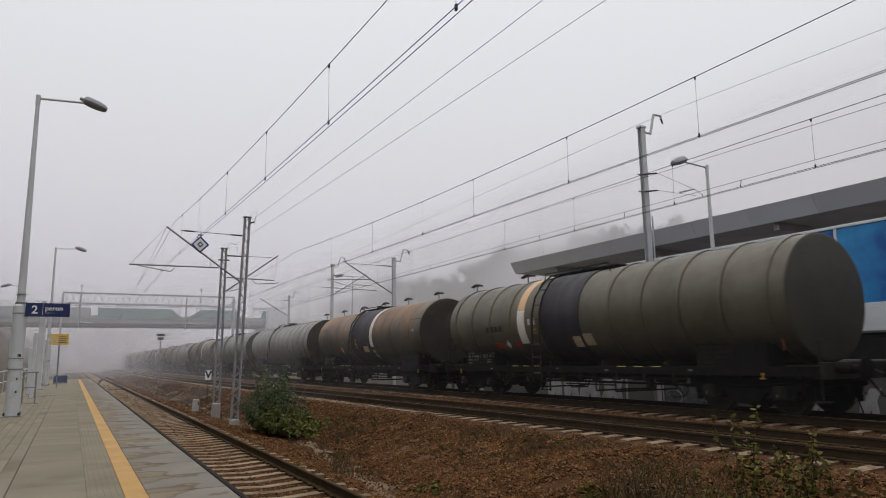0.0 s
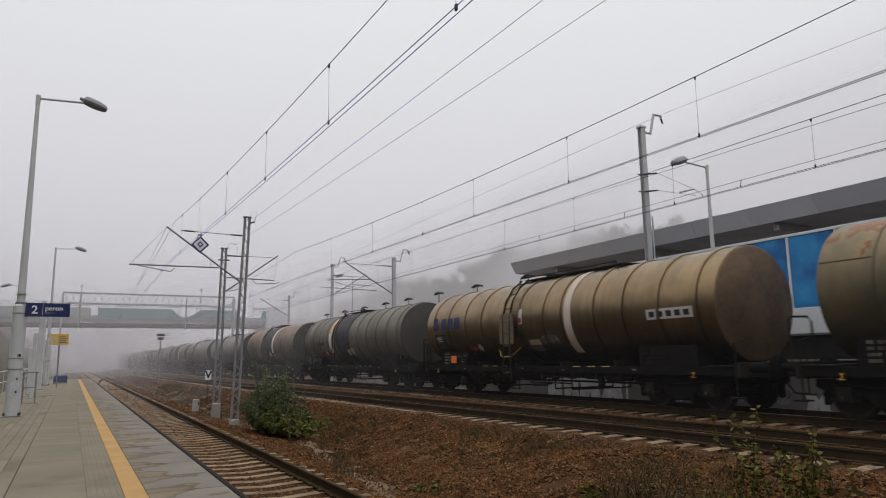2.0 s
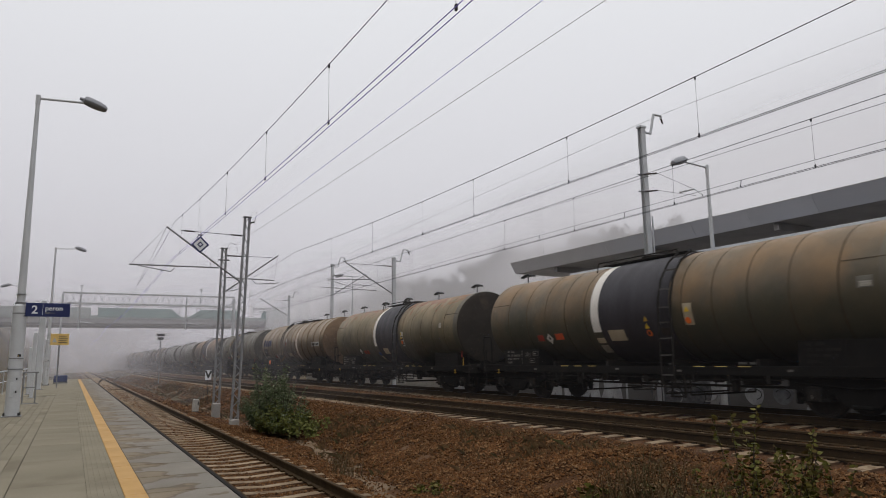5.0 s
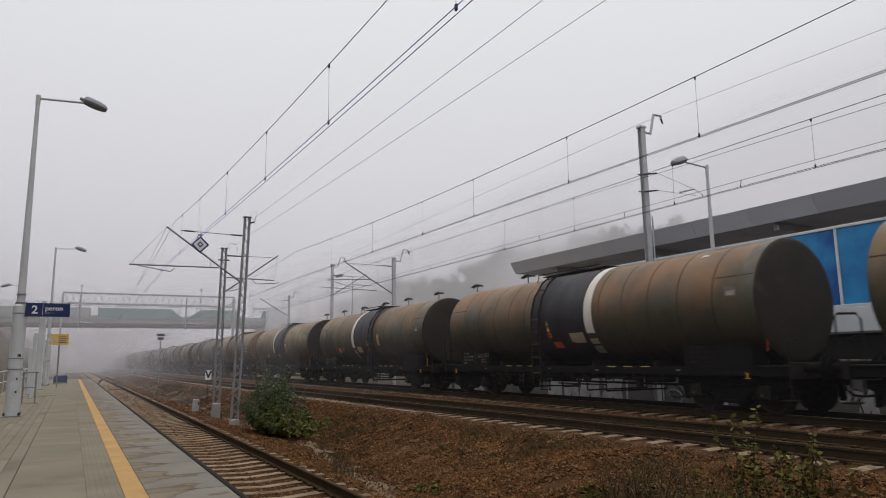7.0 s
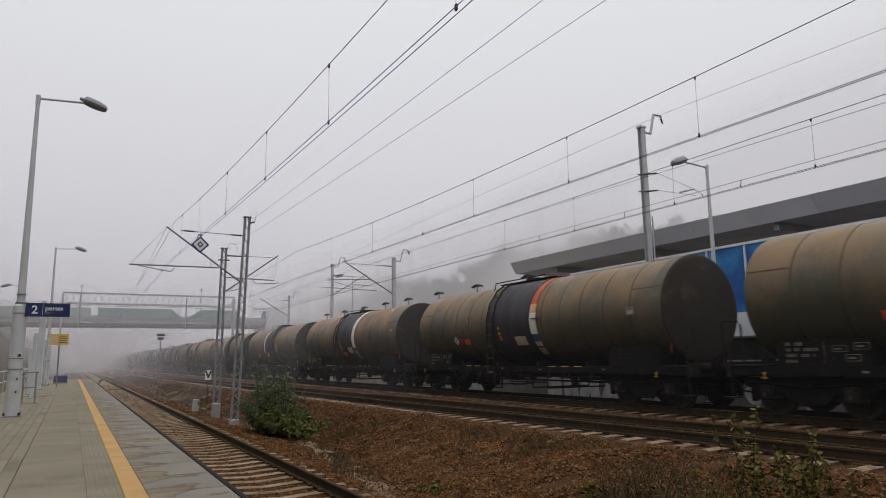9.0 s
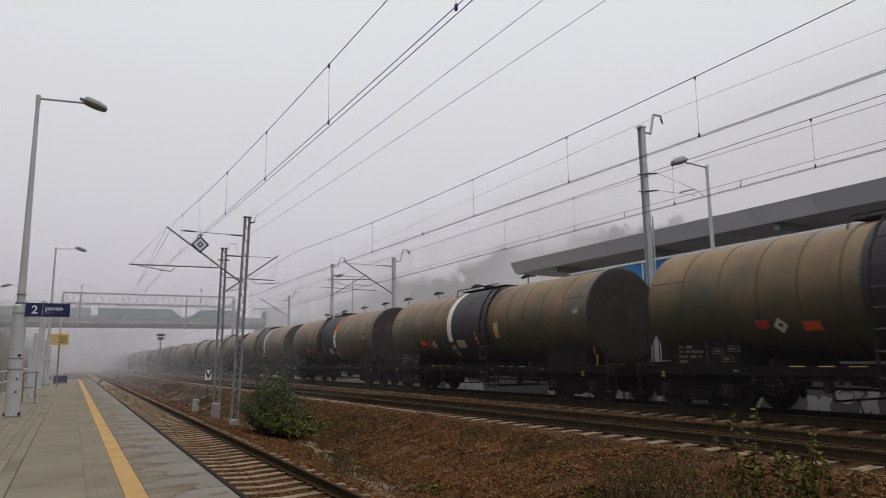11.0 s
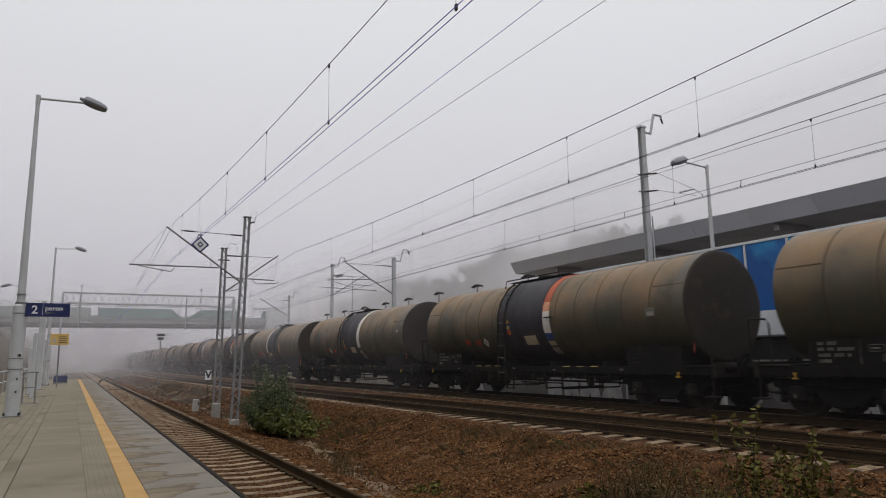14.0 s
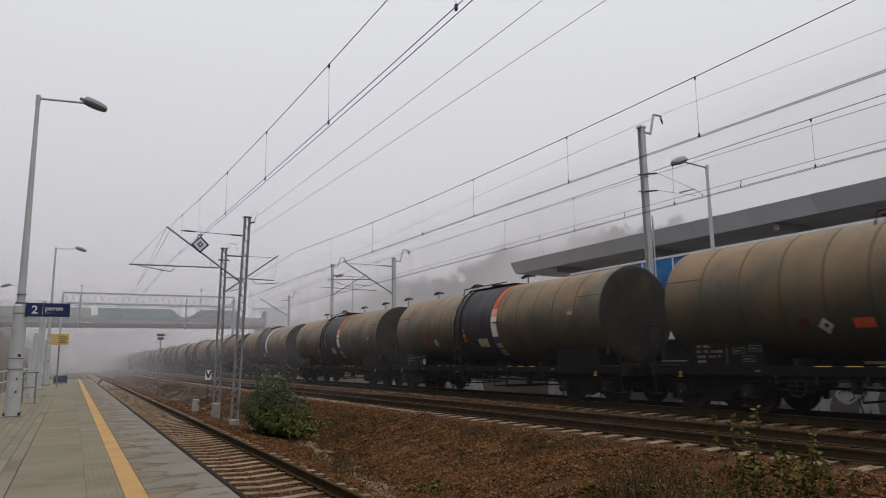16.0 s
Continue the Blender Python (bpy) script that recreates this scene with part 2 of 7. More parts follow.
# ---- mesh helpers ----
class Geo:
    """Collects vertices and faces of one mesh."""

    def __init__(self):
        self.v, self.f, self.mi = [], [], []
        self.slot = 0

    def add(self, vs, fs):
        k = len(self.v)
        self.v += [tuple(p) for p in vs]
        self.f += [tuple(i + k for i in q) for q in fs]
        self.mi += [self.slot] * len(fs)
        return self

    def box(self, x0, x1, y0, y1, z0, z1, c=0.0):
        if c <= 0:
            vs = [(x, y, z) for x in (x0, x1) for y in (y0, y1) for z in (z0, z1)]
            return self.add(vs, [(0, 1, 3, 2), (4, 6, 7, 5), (0, 4, 5, 1), (2, 3, 7, 6), (0, 2, 6, 4), (1, 5, 7, 3)])
        vs = []
        for z, d in ((z0, c), (z0 + c, 0), (z1 - c, 0), (z1, c)):
            e = d + c
            vs += [(x0 + e, y0 + d, z), (x1 - e, y0 + d, z), (x1 - d, y0 + e, z), (x1 - d, y1 - e, z),
                   (x1 - e, y1 - d, z), (x0 + e, y1 - d, z), (x0 + d, y1 - e, z), (x0 + d, y0 + e, z)]
        fs = [tuple(range(7, -1, -1)), tuple(range(24, 32))]
        for k in range(3):
            for i in range(8):
                j = (i + 1) % 8
                fs.append((k * 8 + i, k * 8 + j, k * 8 + 8 + j, k * 8 + 8 + i))
        return self.add(vs, fs)

    def tube(self, pts, r, seg=6, close=True):
        pts = [Vector(p) for p in pts]
        rs = r if isinstance(r, (list, tuple)) else [r] * len(pts)
        vs, fs = [], []
        for i, p in enumerate(pts):
            d = (pts[min(i + 1, len(pts) - 1)] - pts[max(i - 1, 0)]).normalized()
            a = d.cross(Vector((0, 0, 1)) if abs(d.z) < 0.9 else Vector((0, 1, 0))).normalized()
            b = d.cross(a)
            for k in range(seg):
                t = 2 * math.pi * (k + 0.5) / seg
                vs.append(p + rs[i] * (math.cos(t) * a + math.sin(t) * b))
        for i in range(len(pts) - 1):
            for k in range(seg):
                j = (k + 1) % seg
                fs.append((i * seg + k, i * seg + j, (i + 1) * seg + j, (i + 1) * seg + k))
        if close:
            fs += [tuple(range(seg - 1, -1, -1)), tuple(range((len(pts) - 1) * seg, len(pts) * seg))]
        return self.add(vs, fs)

    def lathe_y(self, prof, seg=48, a0=0.0, a1=2 * math.pi, cx=0.0, cz=0.0):
        """(y, radius) pairs turned round the y axis."""
        full = abs(a1 - a0 - 2 * math.pi) < 1e-6
        m = seg if full else seg + 1
        vs, fs = [], []
        for y, r in prof:
            for k in range(m):
                t = a0 + (a1 - a0) * k / seg
                vs.append((cx + r * math.cos(t), y, cz + r * math.sin(t)))
        for i in range(len(prof) - 1):
            for k in range(seg):
                j = (k + 1) % m
                fs.append((i * m + k, i * m + j, (i + 1) * m + j, (i + 1) * m + k))
        return self.add(vs, fs)

    def mesh(self, name, materials, smooth=False):
        me = bpy.data.meshes.new(name)
        me.from_pydata(self.v, [], self.f)
        for m in materials if isinstance(materials, (list, tuple)) else [materials]:
            me.materials.append(m)
        me.polygons.foreach_set("material_index", self.mi)
        me.update()
        if smooth:
            bm = bmesh.new()
            bm.from_mesh(me)
            bmesh.ops.recalc_face_normals(bm, faces=bm.faces)
            lim = radians(35)
            for ed in bm.edges:
                ed.smooth = len(ed.link_faces) == 2 and ed.calc_face_angle(0) < lim
            for fa in bm.faces:
                fa.smooth = True
            bm.to_mesh(me)
            bm.free()
        return me


def part(name, geo, material, parent, label="", smooth=False, at=None):
    """One mesh object under a thing or a part."""
    ob = new(name, geo if isinstance(geo, bpy.types.Mesh) else geo.mesh(name, material, smooth))
    ob.parent = parent
    if at is not None:
        ob.matrix_basis = at
    if label:
        tagged(ob, label)
    return ob


def thing(name, label, category, group="", kind="", at=None):
    ob = new(name)
    ob.empty_display_size = 0.2
    if at is not None:
        ob.matrix_basis = at
    return tagged(ob, label, category, group, kind)


def solid(name, geo, material, label, category, group="", kind="", smooth=False, at=None):
    ob = new(name, geo.mesh(name, material, smooth))
    if at is not None:
        ob.matrix_basis = at
    return tagged(ob, label, category, group, kind)


def writing(name, text, size, material, parent, m, label="", depth=0.002, bold=0.0):
    """Letters of the built-in font, turned into a mesh, lying in the local xy plane of m."""
    cu = bpy.data.curves.new(name, "FONT")
    cu.body, cu.size, cu.extrude, cu.align_x, cu.align_y = text, size, depth, "CENTER", "CENTER"
    cu.offset = bold
    cu.resolution_u = 3
    tmp = new(name, cu)
    dg = bpy.context.evaluated_depsgraph_get()
    me = bpy.data.meshes.new_from_object(tmp.evaluated_get(dg))
    bpy.data.objects.remove(tmp)
    bpy.data.curves.remove(cu)
    me.materials.clear()
    me.materials.append(material)
    return part(name, me, material, parent, label, at=m)


# ---- the lie of the land ----
T1, T2, T3 = 3.19, 10.17, 14.27           # track centres
R1, R2 = -0.80, -0.06                      # rail tops
EDGE = 1.464                               # platform edge


def fall_mid(y):
    """How far the middle track has dropped on its slight grade."""
    return 0.0055 * min(max(y - 5, 0), 80)


def fall_far(y):
    """The same for the train's track."""
    return 0.002 * min(max(y - 8, 0), 100)


def toe_of(y):
    """Foot of the slope up to the far tracks."""
    return 4.75 + 0.17 * min(max(y - 10.5, 0), 9.0)


def land(x, y):
    """Height of the ground."""
    toe = toe_of(y)
    crest = 8.75 - 0.4 * min(max((y - 14) / 8, 0), 1)
    low = -1.06 - 0.28 * min(max((y - 9) / 12, 0), 1)
    if x < -5.2:
        # tall bank behind the platform, mostly unseen, added to block low skylight
        z = -1.1 + min(12.0, 1.3 * (-5.2 - x))
    elif x < EDGE:
        z = -1.1
    elif x < 4.6:
        z = -1.02
    elif x < toe:
        z = -1.02 + (low + 1.02) * (x - 4.6) / (toe - 4.6)
    elif x < crest:
        z = low + (-0.28 - fall_mid(y) - low) * (x - toe) / (crest - toe)
    elif x < 11.7:
        z = -0.28 - fall_mid(y)
    elif x < 17.2:
        z = -0.28 - fall_far(y) - (fall_mid(y) - fall_far(y)) * max(0, 12.7 - x)
    else:
        z = -0.38
    return z


def make_ground():
    xs = [-1500, -400, -120, -40, -24, -18, -14.4, -12, -10, -8, -6.5, -5.2] + [1.0 + 0.25 * i for i in range(66)] + [18, 20, 24, 30, 40, 60, 120, 400, 1500]
    ys = [-600, -150, -60, -20, -8] + [-4 + 0.5 * i for i in range(129)] + [64, 70, 78, 88, 100, 120, 150, 200, 300, 600, 1200, 3000]
    g = Geo()
    vs = []
    for y in ys:
        for x in xs:
            z = land(x, y)
            if 4.2 < x < 9 and -5 < y < 62:
                z += 0.09 * (noise.noise((x * 0.9, y * 0.9, 3)) + 0.5 * noise.noise((x * 2.7, y * 2.7, 7)))
            if x > 24:
                z += min((x - 24) * 0.10, 2.2)
            vs.append((x, y, z))
    n = len(xs)
    fs, mi = [], []
    for j in range(len(ys) - 1):
        for i in range(n - 1):
            fs.append((j * n + i, j * n + i + 1, (j + 1) * n + i + 1, (j + 1) * n + i))
            toe = toe_of(ys[j])
            mi.append(1 if 5.2 < xs[i] < 8.6 and ys[j] > 44 + 3 * noise.noise((xs[i], 0, 3)) else 2 if toe - 0.5 < xs[i] < toe + 0.1 and -4 < ys[j] < 44 else 0 if 0.9 < xs[i] < 17.5 and ys[j] > -70 and ys[j] < 400 else 1)
    g.add(vs, fs)
    g.mi = mi
    ob = solid("ground", g, [BALLAST, EARTH, SANDY], "rusty brown ballast and dead grass on the trackside ground", "ground", kind="structure")
    for p in ob.data.polygons:
        p.use_smooth = True


make_ground()


def make_stones():
    """Loose crushed stones over the beds and the slope between the tracks."""
    rs = np.random.RandomState(5)
    octa = np.array([(1, 0, 0), (0, 1, 0), (-1, 0, 0), (0, -1, 0), (0, 0, 1), (0, 0, -1)], float)
    tri = np.array([(0, 1, 4), (1, 2, 4), (2, 3, 4), (3, 0, 4), (1, 0, 5), (2, 1, 5), (3, 2, 5), (0, 3, 5)])
    spots = []
    for x0, x1, y0, y1, n, s in ((4.2, 8.9, 3, 16, 62000, 0.024), (4.2, 8.9, 16, 32, 27000, 0.030), (1.6, 4.9, 4, 22, 22000, 0.022),
                                 (8.6, 16.0, 3, 22, 12000, 0.034), (1.6, 5.2, 22, 45, 6000, 0.03), (8.6, 13, 22, 45, 4500, 0.045), (4.6, 8.9, 32, 120, 11000, 0.055), (1.6, 4.9, 45, 80, 2500, 0.05), (11.3, 13.1, 2, 34, 9000, 0.032), (1.6, 8.8, -8, 4, 14000, 0.026), (8.6, 16.0, -10, 3, 7000, 0.036)):
        q = rs.rand(n, 2)
        for a, b in q:
            x, y = x0 + a * (x1 - x0), y0 + b * (y1 - y0)
            if any(abs(x - c) < 1.36 and abs((y - 1 - ph + 0.3) % 0.6 - 0.3) < 0.125 and rs.rand() < 0.97 for c, ph in ((T1, 0.41), (T2, 0.28), (T3, 0.385))):
                continue
            to = toe_of(y)
            if to - 0.22 < x < to + 0.30 and rs.rand() < 0.85:
                continue
            spots.append((x, y, s * (0.6 + 0.9 * rs.rand() ** 2)))
    V, F = [], []
    for k, (x, y, s) in enumerate(spots):
        z = land(x, y) + (0.09 * (noise.noise((x * 0.9, y * 0.9, 3)) + 0.5 * noise.noise((x * 2.7, y * 2.7, 7))) if 4.2 < x < 9 else 0.0)
        if 8.7 < x < 15.7:
            z -= 0.02
        sc = s * (0.65 + 0.7 * rs.rand(6, 1))
        an = rs.rand() * 6.28
        c, si = math.cos(an), math.sin(an)
        p = octa * sc
        p = p + rs.uniform(-0.3, 0.3, (6, 3)) * s
        V.append(np.stack([p[:, 0] * c - p[:, 1] * si + x, p[:, 0] * si + p[:, 1] * c + y, p[:, 2] * 0.75 + z + s * 0.25 + (0.012 if 4.6 < x < 8.7 else 0.0)], 1))
        F.append(tri + 6 * k)
    me = bpy.data.meshes.new("ballast_stones")
    me.from_pydata(np.concatenate(V).tolist(), [], np.concatenate(F).tolist())
    me.materials.append(STONES)
    tagged(new("ballast_stones", me), "rust-brown crushed stone ballast strewn along the tracks", "ballast", kind="stuff")


make_stones()

# ---- tracks ----
RAIL_PROFILE = [(-0.075, -0.172), (0.075, -0.172), (0.075, -0.160), (0.012, -0.145), (0.010, -0.05), (0.036, -0.035), (0.036, -0.006),
                (0.030, 0.0), (-0.030, 0.0), (-0.036, -0.006), (-0.036, -0.035), (-0.010, -0.05), (-0.012, -0.145), (-0.075, -0.160)]


def sleeper_mesh():
    g = Geo()
    n = 9
    prof = []
    for i in range(n):
        t = -1.3 + 2.6 * i / (n - 1)
        low = 0.035 * max(0, 1 - abs(t) / 0.6)
        prof.append((t, -0.175 - low - (0.012 if abs(t) > 1.2 else 0)))
    vs, fs = [], []
    for t, z in prof:
        vs += [(t, -0.15, z - 0.17), (t, -0.095, z - 0.014), (t, -0.075, z), (t, 0.075, z), (t, 0.095, z - 0.014), (t, 0.15, z - 0.17)]
    for i in range(n - 1):
        for k in range(5):
            fs.append((i * 6 + k, i * 6 + 6 + k, i * 6 + 7 + k, i * 6 + 1 + k))
    fs += [(0, 1, 2, 3, 4, 5), tuple((n - 1) * 6 + k for k in (5, 4, 3, 2, 1, 0))]
    g.add(vs, fs)
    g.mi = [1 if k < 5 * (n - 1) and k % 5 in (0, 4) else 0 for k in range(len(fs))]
    return g


SLEEPER_ME = sleeper_mesh().mesh("sleeper", [SLEEPER, SLEEPER_SHADE])


def clip_mesh():
    g = Geo()
    for s in (-1, 1):
        for q in (-1, 1):
            x = s * 0.7535 + q * 0.105
            g.box(x - 0.035, x + 0.035, -0.06, 0.06, -0.172, -0.135, 0.01)
    return g


CLIP_ME = clip_mesh().mesh("rail_clip", RAIL_SIDE)


def make_track(cx, top, phase, y0, y1, name, label, fall=lambda y: 0.0):
    t = thing(name, label, "railway track", kind="structure", at=pose(cx, 0, top))
    for s in (-1, 1):
        g = Geo()
        pr = [(x + s * 0.7535, z) for x, z in RAIL_PROFILE]
        stations, m = (-60, 5, 8, 85, 108, 420), len(pr)
        g.add([(x, y, z - fall(y)) for y in stations for x, z in pr],
              [(j * m + i, j * m + (i + 1) % m, (j + 1) * m + (i + 1) % m, (j + 1) * m + i) for j in range(len(stations) - 1) for i in range(m)])
        g.mi = [1 if i % m == 7 else 0 for i in range(len(g.f))]
        part("rail", g, [RAIL_SIDE, RAIL_SIDE if cx < 12 else RAIL_TOP], t, "rusty steel rail")
    y = y0 + phase
    far = Geo()
    sv = [tuple(v.co) for v in SLEEPER_ME.vertices]
    sf = [tuple(p.vertices) for p in SLEEPER_ME.polygons]
    k = 0
    while y < 240:
        if y < y1:
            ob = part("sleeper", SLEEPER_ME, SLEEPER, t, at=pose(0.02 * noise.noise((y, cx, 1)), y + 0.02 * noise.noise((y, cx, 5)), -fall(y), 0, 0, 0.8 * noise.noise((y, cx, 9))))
            if 2 < y < 32:
                part("rail_clip", CLIP_ME, RAIL_SIDE, t, at=pose(0, y, -fall(y)))
        else:
            far.add([(a, b + y, c - fall(y)) for a, b, c in sv], sf)
        y += 0.6
        k += 1
    tagged(part("far_sleepers", far, SLEEPER, t), kind="stuff")
    return t


make_track(T1, R1, 0.41, -23.0, 75, "track_near", "single railway track with concrete sleepers beside the platform")
make_track(T2, R2, 0.28, -23.0, 60, "track_middle", "empty railway track on rusty ballast", fall_mid)
make_track(T3, R2, 0.385, -23.0, 60, "track_far", "railway track under the moving tank train", fall_far)


def make_turnout():
    t = thing("turnout", "dark turnout rails leaving the near track beyond the platform", "turnout", kind="structure")
    for s in (-1, 1):
        pts = []
        for i in range(24):
            q = i / 23
            pts.append((T1 + s * 0.7535 + 2.4 * q * q, 68 + 46 * q))
        vs, fs = [], []
        for x, y in pts:
            vs += [(x - 0.075, y, R1 - 0.172), (x - 0.04, y, R1 + 0.02), (x + 0.04, y, R1 + 0.02), (x + 0.075, y, R1 - 0.172)]
        for i in range(23):
            fs += [(4 * i + k, 4 * i + k + 1, 4 * i + k + 5, 4 * i + k + 4) for k in range(3)]
        part("closure_rail", Geo().add(vs, fs), RAIL_SIDE, t)
    part("point_machine", Geo().box(T1 - 1.75, T1 - 1.2, 61.2, 62.6, R1 - 0.25, R1 + 0.12, 0.04), GALV_DARK, t, "grey point machine box")
    part("drive_rod", Geo().tube([(T1 - 1.3, 61.8, R1 - 0.1), (T1 + 0.8, 61.8, R1 - 0.1)], 0.03, 6), RAIL_SIDE, t)


make_turnout()


# ---- platform ----
def make_platform():
    t = thing("platform", "pale concrete station platform with a yellow safety line", "platform", kind="structure")
    END = 62.0
    g = Geo()
    g.box(-2.6, EDGE - 0.10, -12, END, -1.2, -0.085)
    g.box(-1.84, EDGE - 0.04, -12, END, -0.085, -0.009)
    part("platform_body", g, EDGE_SLAB_BED, t)
    # edge slabs, 1 m long
    slab = Geo()
    slab.box(0, EDGE - 0.74, 0.010, 0.990, -0.12, 0.0, 0.008)
    me = slab.mesh("edge_slab", EDGE_SLAB)
    y = -11.8
    while y < END:
        part("edge_slab", me, EDGE_SLAB, t, at=pose(0.70, y, 0.0015 * noise.noise((y, 0, 0))))
        y += 1.0
    # dark line of the gap at the edge, put in as a black strip
    g = Geo()
    g.box(EDGE - 0.030, EDGE + 0.008, -12, END, -0.10, -0.002, 0.004)
    part("edge_strip", g, STRIP_BLACK, t, "black strip for the dark gap along the platform edge")
    # yellow line, in 1 m stones
    g = Geo()
    g.box(0, 0.19, 0.003, 0.997, -0.08, 0.003, 0.004)
    me = g.mesh("yellow_line", YELLOW_PAINT)
    y = -11.8
    while y < END:
        part("yellow_line", me, YELLOW_PAINT, t, at=pose(0.508, y, 0))
        y += 1.0
    # guide strip with raised ribs, then plain slabs
    g = Geo()
    g.box(0.001, 0.299, 0.001, 0.999, -0.08, -0.0015)
    for i in range(5):
        g.box(0.03 + i * 0.056, 0.055 + i * 0.056, 0.002, 0.998, -0.01, 0.0015, 0.002)
    me = g.mesh("ribbed_slab", PAVING)
    y = -11.8
    while y < END:
        part("ribbed_slab", me, PAVING, t, at=pose(0.205, y, 0))
        y += 1.0
    g = Geo()
    g.box(-0.012, 0.658, 0.0015, 0.9985, -0.08, -0.001, 0.002)
    me = g.mesh("paving_slab", PAVING)
    y = -11.8
    while y < END:
        part("paving_slab", me, PAVING, t, at=pose(-0.455, y, 0.001 * noise.noise((y, 4, 2))))
        y += 1.0
    # long narrow boards of paving up to the back edge
    g = Geo()
    g.box(0.002, 0.148, 0.002, 1.998, -0.08, 0.0, 0.003)
    me = g.mesh("narrow_paver", PAVING)
    for i in range(9):
        y = -11.0 - 0.37 * (i % 3)
        while y < 30:
            part("narrow_paver", me, PAVING, t, at=pose(-0.625 - 0.15 * i, y, 0.001 * noise.noise((y, i, 2))))
            y += 2.0
    g = Geo()
    g.box(-2.6, -1.83, -12, END, -0.085, -0.001)
    g.box(-1.826, -0.475, 31.3, END, -0.085, -0.002)
    part("paving_field", g, PAVING, t)


make_platform()


# ---- the tank train ----
def tank_mat(name, a, b, streak, rust=None, rough=0.55, metal=0.0, rust_lit_top=None, spot_at=0.6, grime_shade=0.0):
    """Weathered tank paint: coarse blotches, streaks running round the shell, optional rust, painted-in lit crown and
    shaded lower half.
    """
    a, b = [tuple(c * (0.54 if metal < 0.5 else 0.85) for c in q) for q in (a, b)]
    m = mat(name, a, b, rough * 0.9, metal, spec=0.36, scale=0.8, fine=4, bump=0.06, dist=0.01, spot=rust, spot_at=spot_at, spot_scale=0.75, contrast=0.13, spot_soft=0.16)
    n, l = m.node_tree.nodes, m.node_tree.links
    bs = n["Principled BSDF"]
    link = bs.inputs["Base Color"].links[0]
    src = link.from_socket
    co = n.new("ShaderNodeTexCoord")
    mp = n.new("ShaderNodeMapping")
    mp.inputs["Scale"].default_value = (0.35, 2.2, 0.35)
    no = n.new("ShaderNodeTexNoise")
    no.inputs["Scale"].default_value, no.inputs["Detail"].default_value = 1.6, 6
    rg = n.new("ShaderNodeMapRange")
    rg.inputs[1].default_value, rg.inputs[2].default_value = 0.45, 0.72
    mx = n.new("ShaderNodeMix")
    mx.data_type = "RGBA"
    mx.inputs[7].default_value = (*streak, 1)
    l.new(co.outputs["Object"], mp.inputs[0])
    l.new(mp.outputs[0], no.inputs["Vector"])
    l.new(no.outputs[0], rg.inputs[0])
    ml = n.new("ShaderNodeMath")
    ml.operation = "MULTIPLY"
    ml.inputs[1].default_value = 0.62
    mf, nf, rf_ = n.new("ShaderNodeMapping"), n.new("ShaderNodeTexNoise"), n.new("ShaderNodeMapRange")
    mf.inputs["Scale"].default_value = (0.5, 6.5, 0.5)
    nf.inputs["Scale"].default_value, nf.inputs["Detail"].default_value = 1.4, 7
    rf_.inputs[1].default_value, rf_.inputs[2].default_value = 0.50, 0.75
    rf_.inputs[4].default_value = 0.8
    l.new(co.outputs["Object"], mf.inputs[0])
    l.new(mf.outputs[0], nf.inputs["Vector"])
    l.new(nf.outputs[0], rf_.inputs[0])
    mxs = n.new("ShaderNodeMath")
    mxs.operation = "MAXIMUM"
    l.new(rg.outputs[0], mxs.inputs[0])
    l.new(rf_.outputs[0], mxs.inputs[1])
    l.new(mxs.outputs[0], ml.inputs[0])
    l.new(ml.outputs[0], mx.inputs[0])
    l.new(src, mx.inputs[6])
    out = mx.outputs[2]
    if rust_lit_top:
        # warm crown by height: bare rust patches on ochre, painted top light on brown and olive
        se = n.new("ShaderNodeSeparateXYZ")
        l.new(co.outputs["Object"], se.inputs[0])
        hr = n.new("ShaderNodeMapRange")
        tone, h0, h1, scale, gain, t0, t1 = rust_lit_top
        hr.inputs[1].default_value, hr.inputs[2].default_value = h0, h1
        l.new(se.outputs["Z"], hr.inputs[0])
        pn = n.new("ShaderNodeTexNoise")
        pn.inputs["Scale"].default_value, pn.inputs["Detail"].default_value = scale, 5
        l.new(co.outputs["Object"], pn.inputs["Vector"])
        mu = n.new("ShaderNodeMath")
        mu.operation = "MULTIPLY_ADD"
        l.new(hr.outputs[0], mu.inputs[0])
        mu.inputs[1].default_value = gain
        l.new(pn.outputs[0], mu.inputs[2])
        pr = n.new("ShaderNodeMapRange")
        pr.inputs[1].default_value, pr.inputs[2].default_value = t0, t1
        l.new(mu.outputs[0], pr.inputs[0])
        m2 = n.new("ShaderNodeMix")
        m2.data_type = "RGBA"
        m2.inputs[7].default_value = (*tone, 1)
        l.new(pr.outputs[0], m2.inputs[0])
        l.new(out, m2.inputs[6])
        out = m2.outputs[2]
    if grime_shade:
        # oily green dirt with a ragged upper edge, also painting in the lower half's shade
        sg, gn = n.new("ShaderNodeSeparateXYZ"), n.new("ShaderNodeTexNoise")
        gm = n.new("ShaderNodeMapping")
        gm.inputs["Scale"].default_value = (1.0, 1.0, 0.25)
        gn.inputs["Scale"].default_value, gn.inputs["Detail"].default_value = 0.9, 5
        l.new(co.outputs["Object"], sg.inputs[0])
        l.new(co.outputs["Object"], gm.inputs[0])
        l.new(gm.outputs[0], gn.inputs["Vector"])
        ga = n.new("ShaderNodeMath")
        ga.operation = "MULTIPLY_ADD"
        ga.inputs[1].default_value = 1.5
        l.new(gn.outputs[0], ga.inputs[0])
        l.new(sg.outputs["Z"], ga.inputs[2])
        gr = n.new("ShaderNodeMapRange")
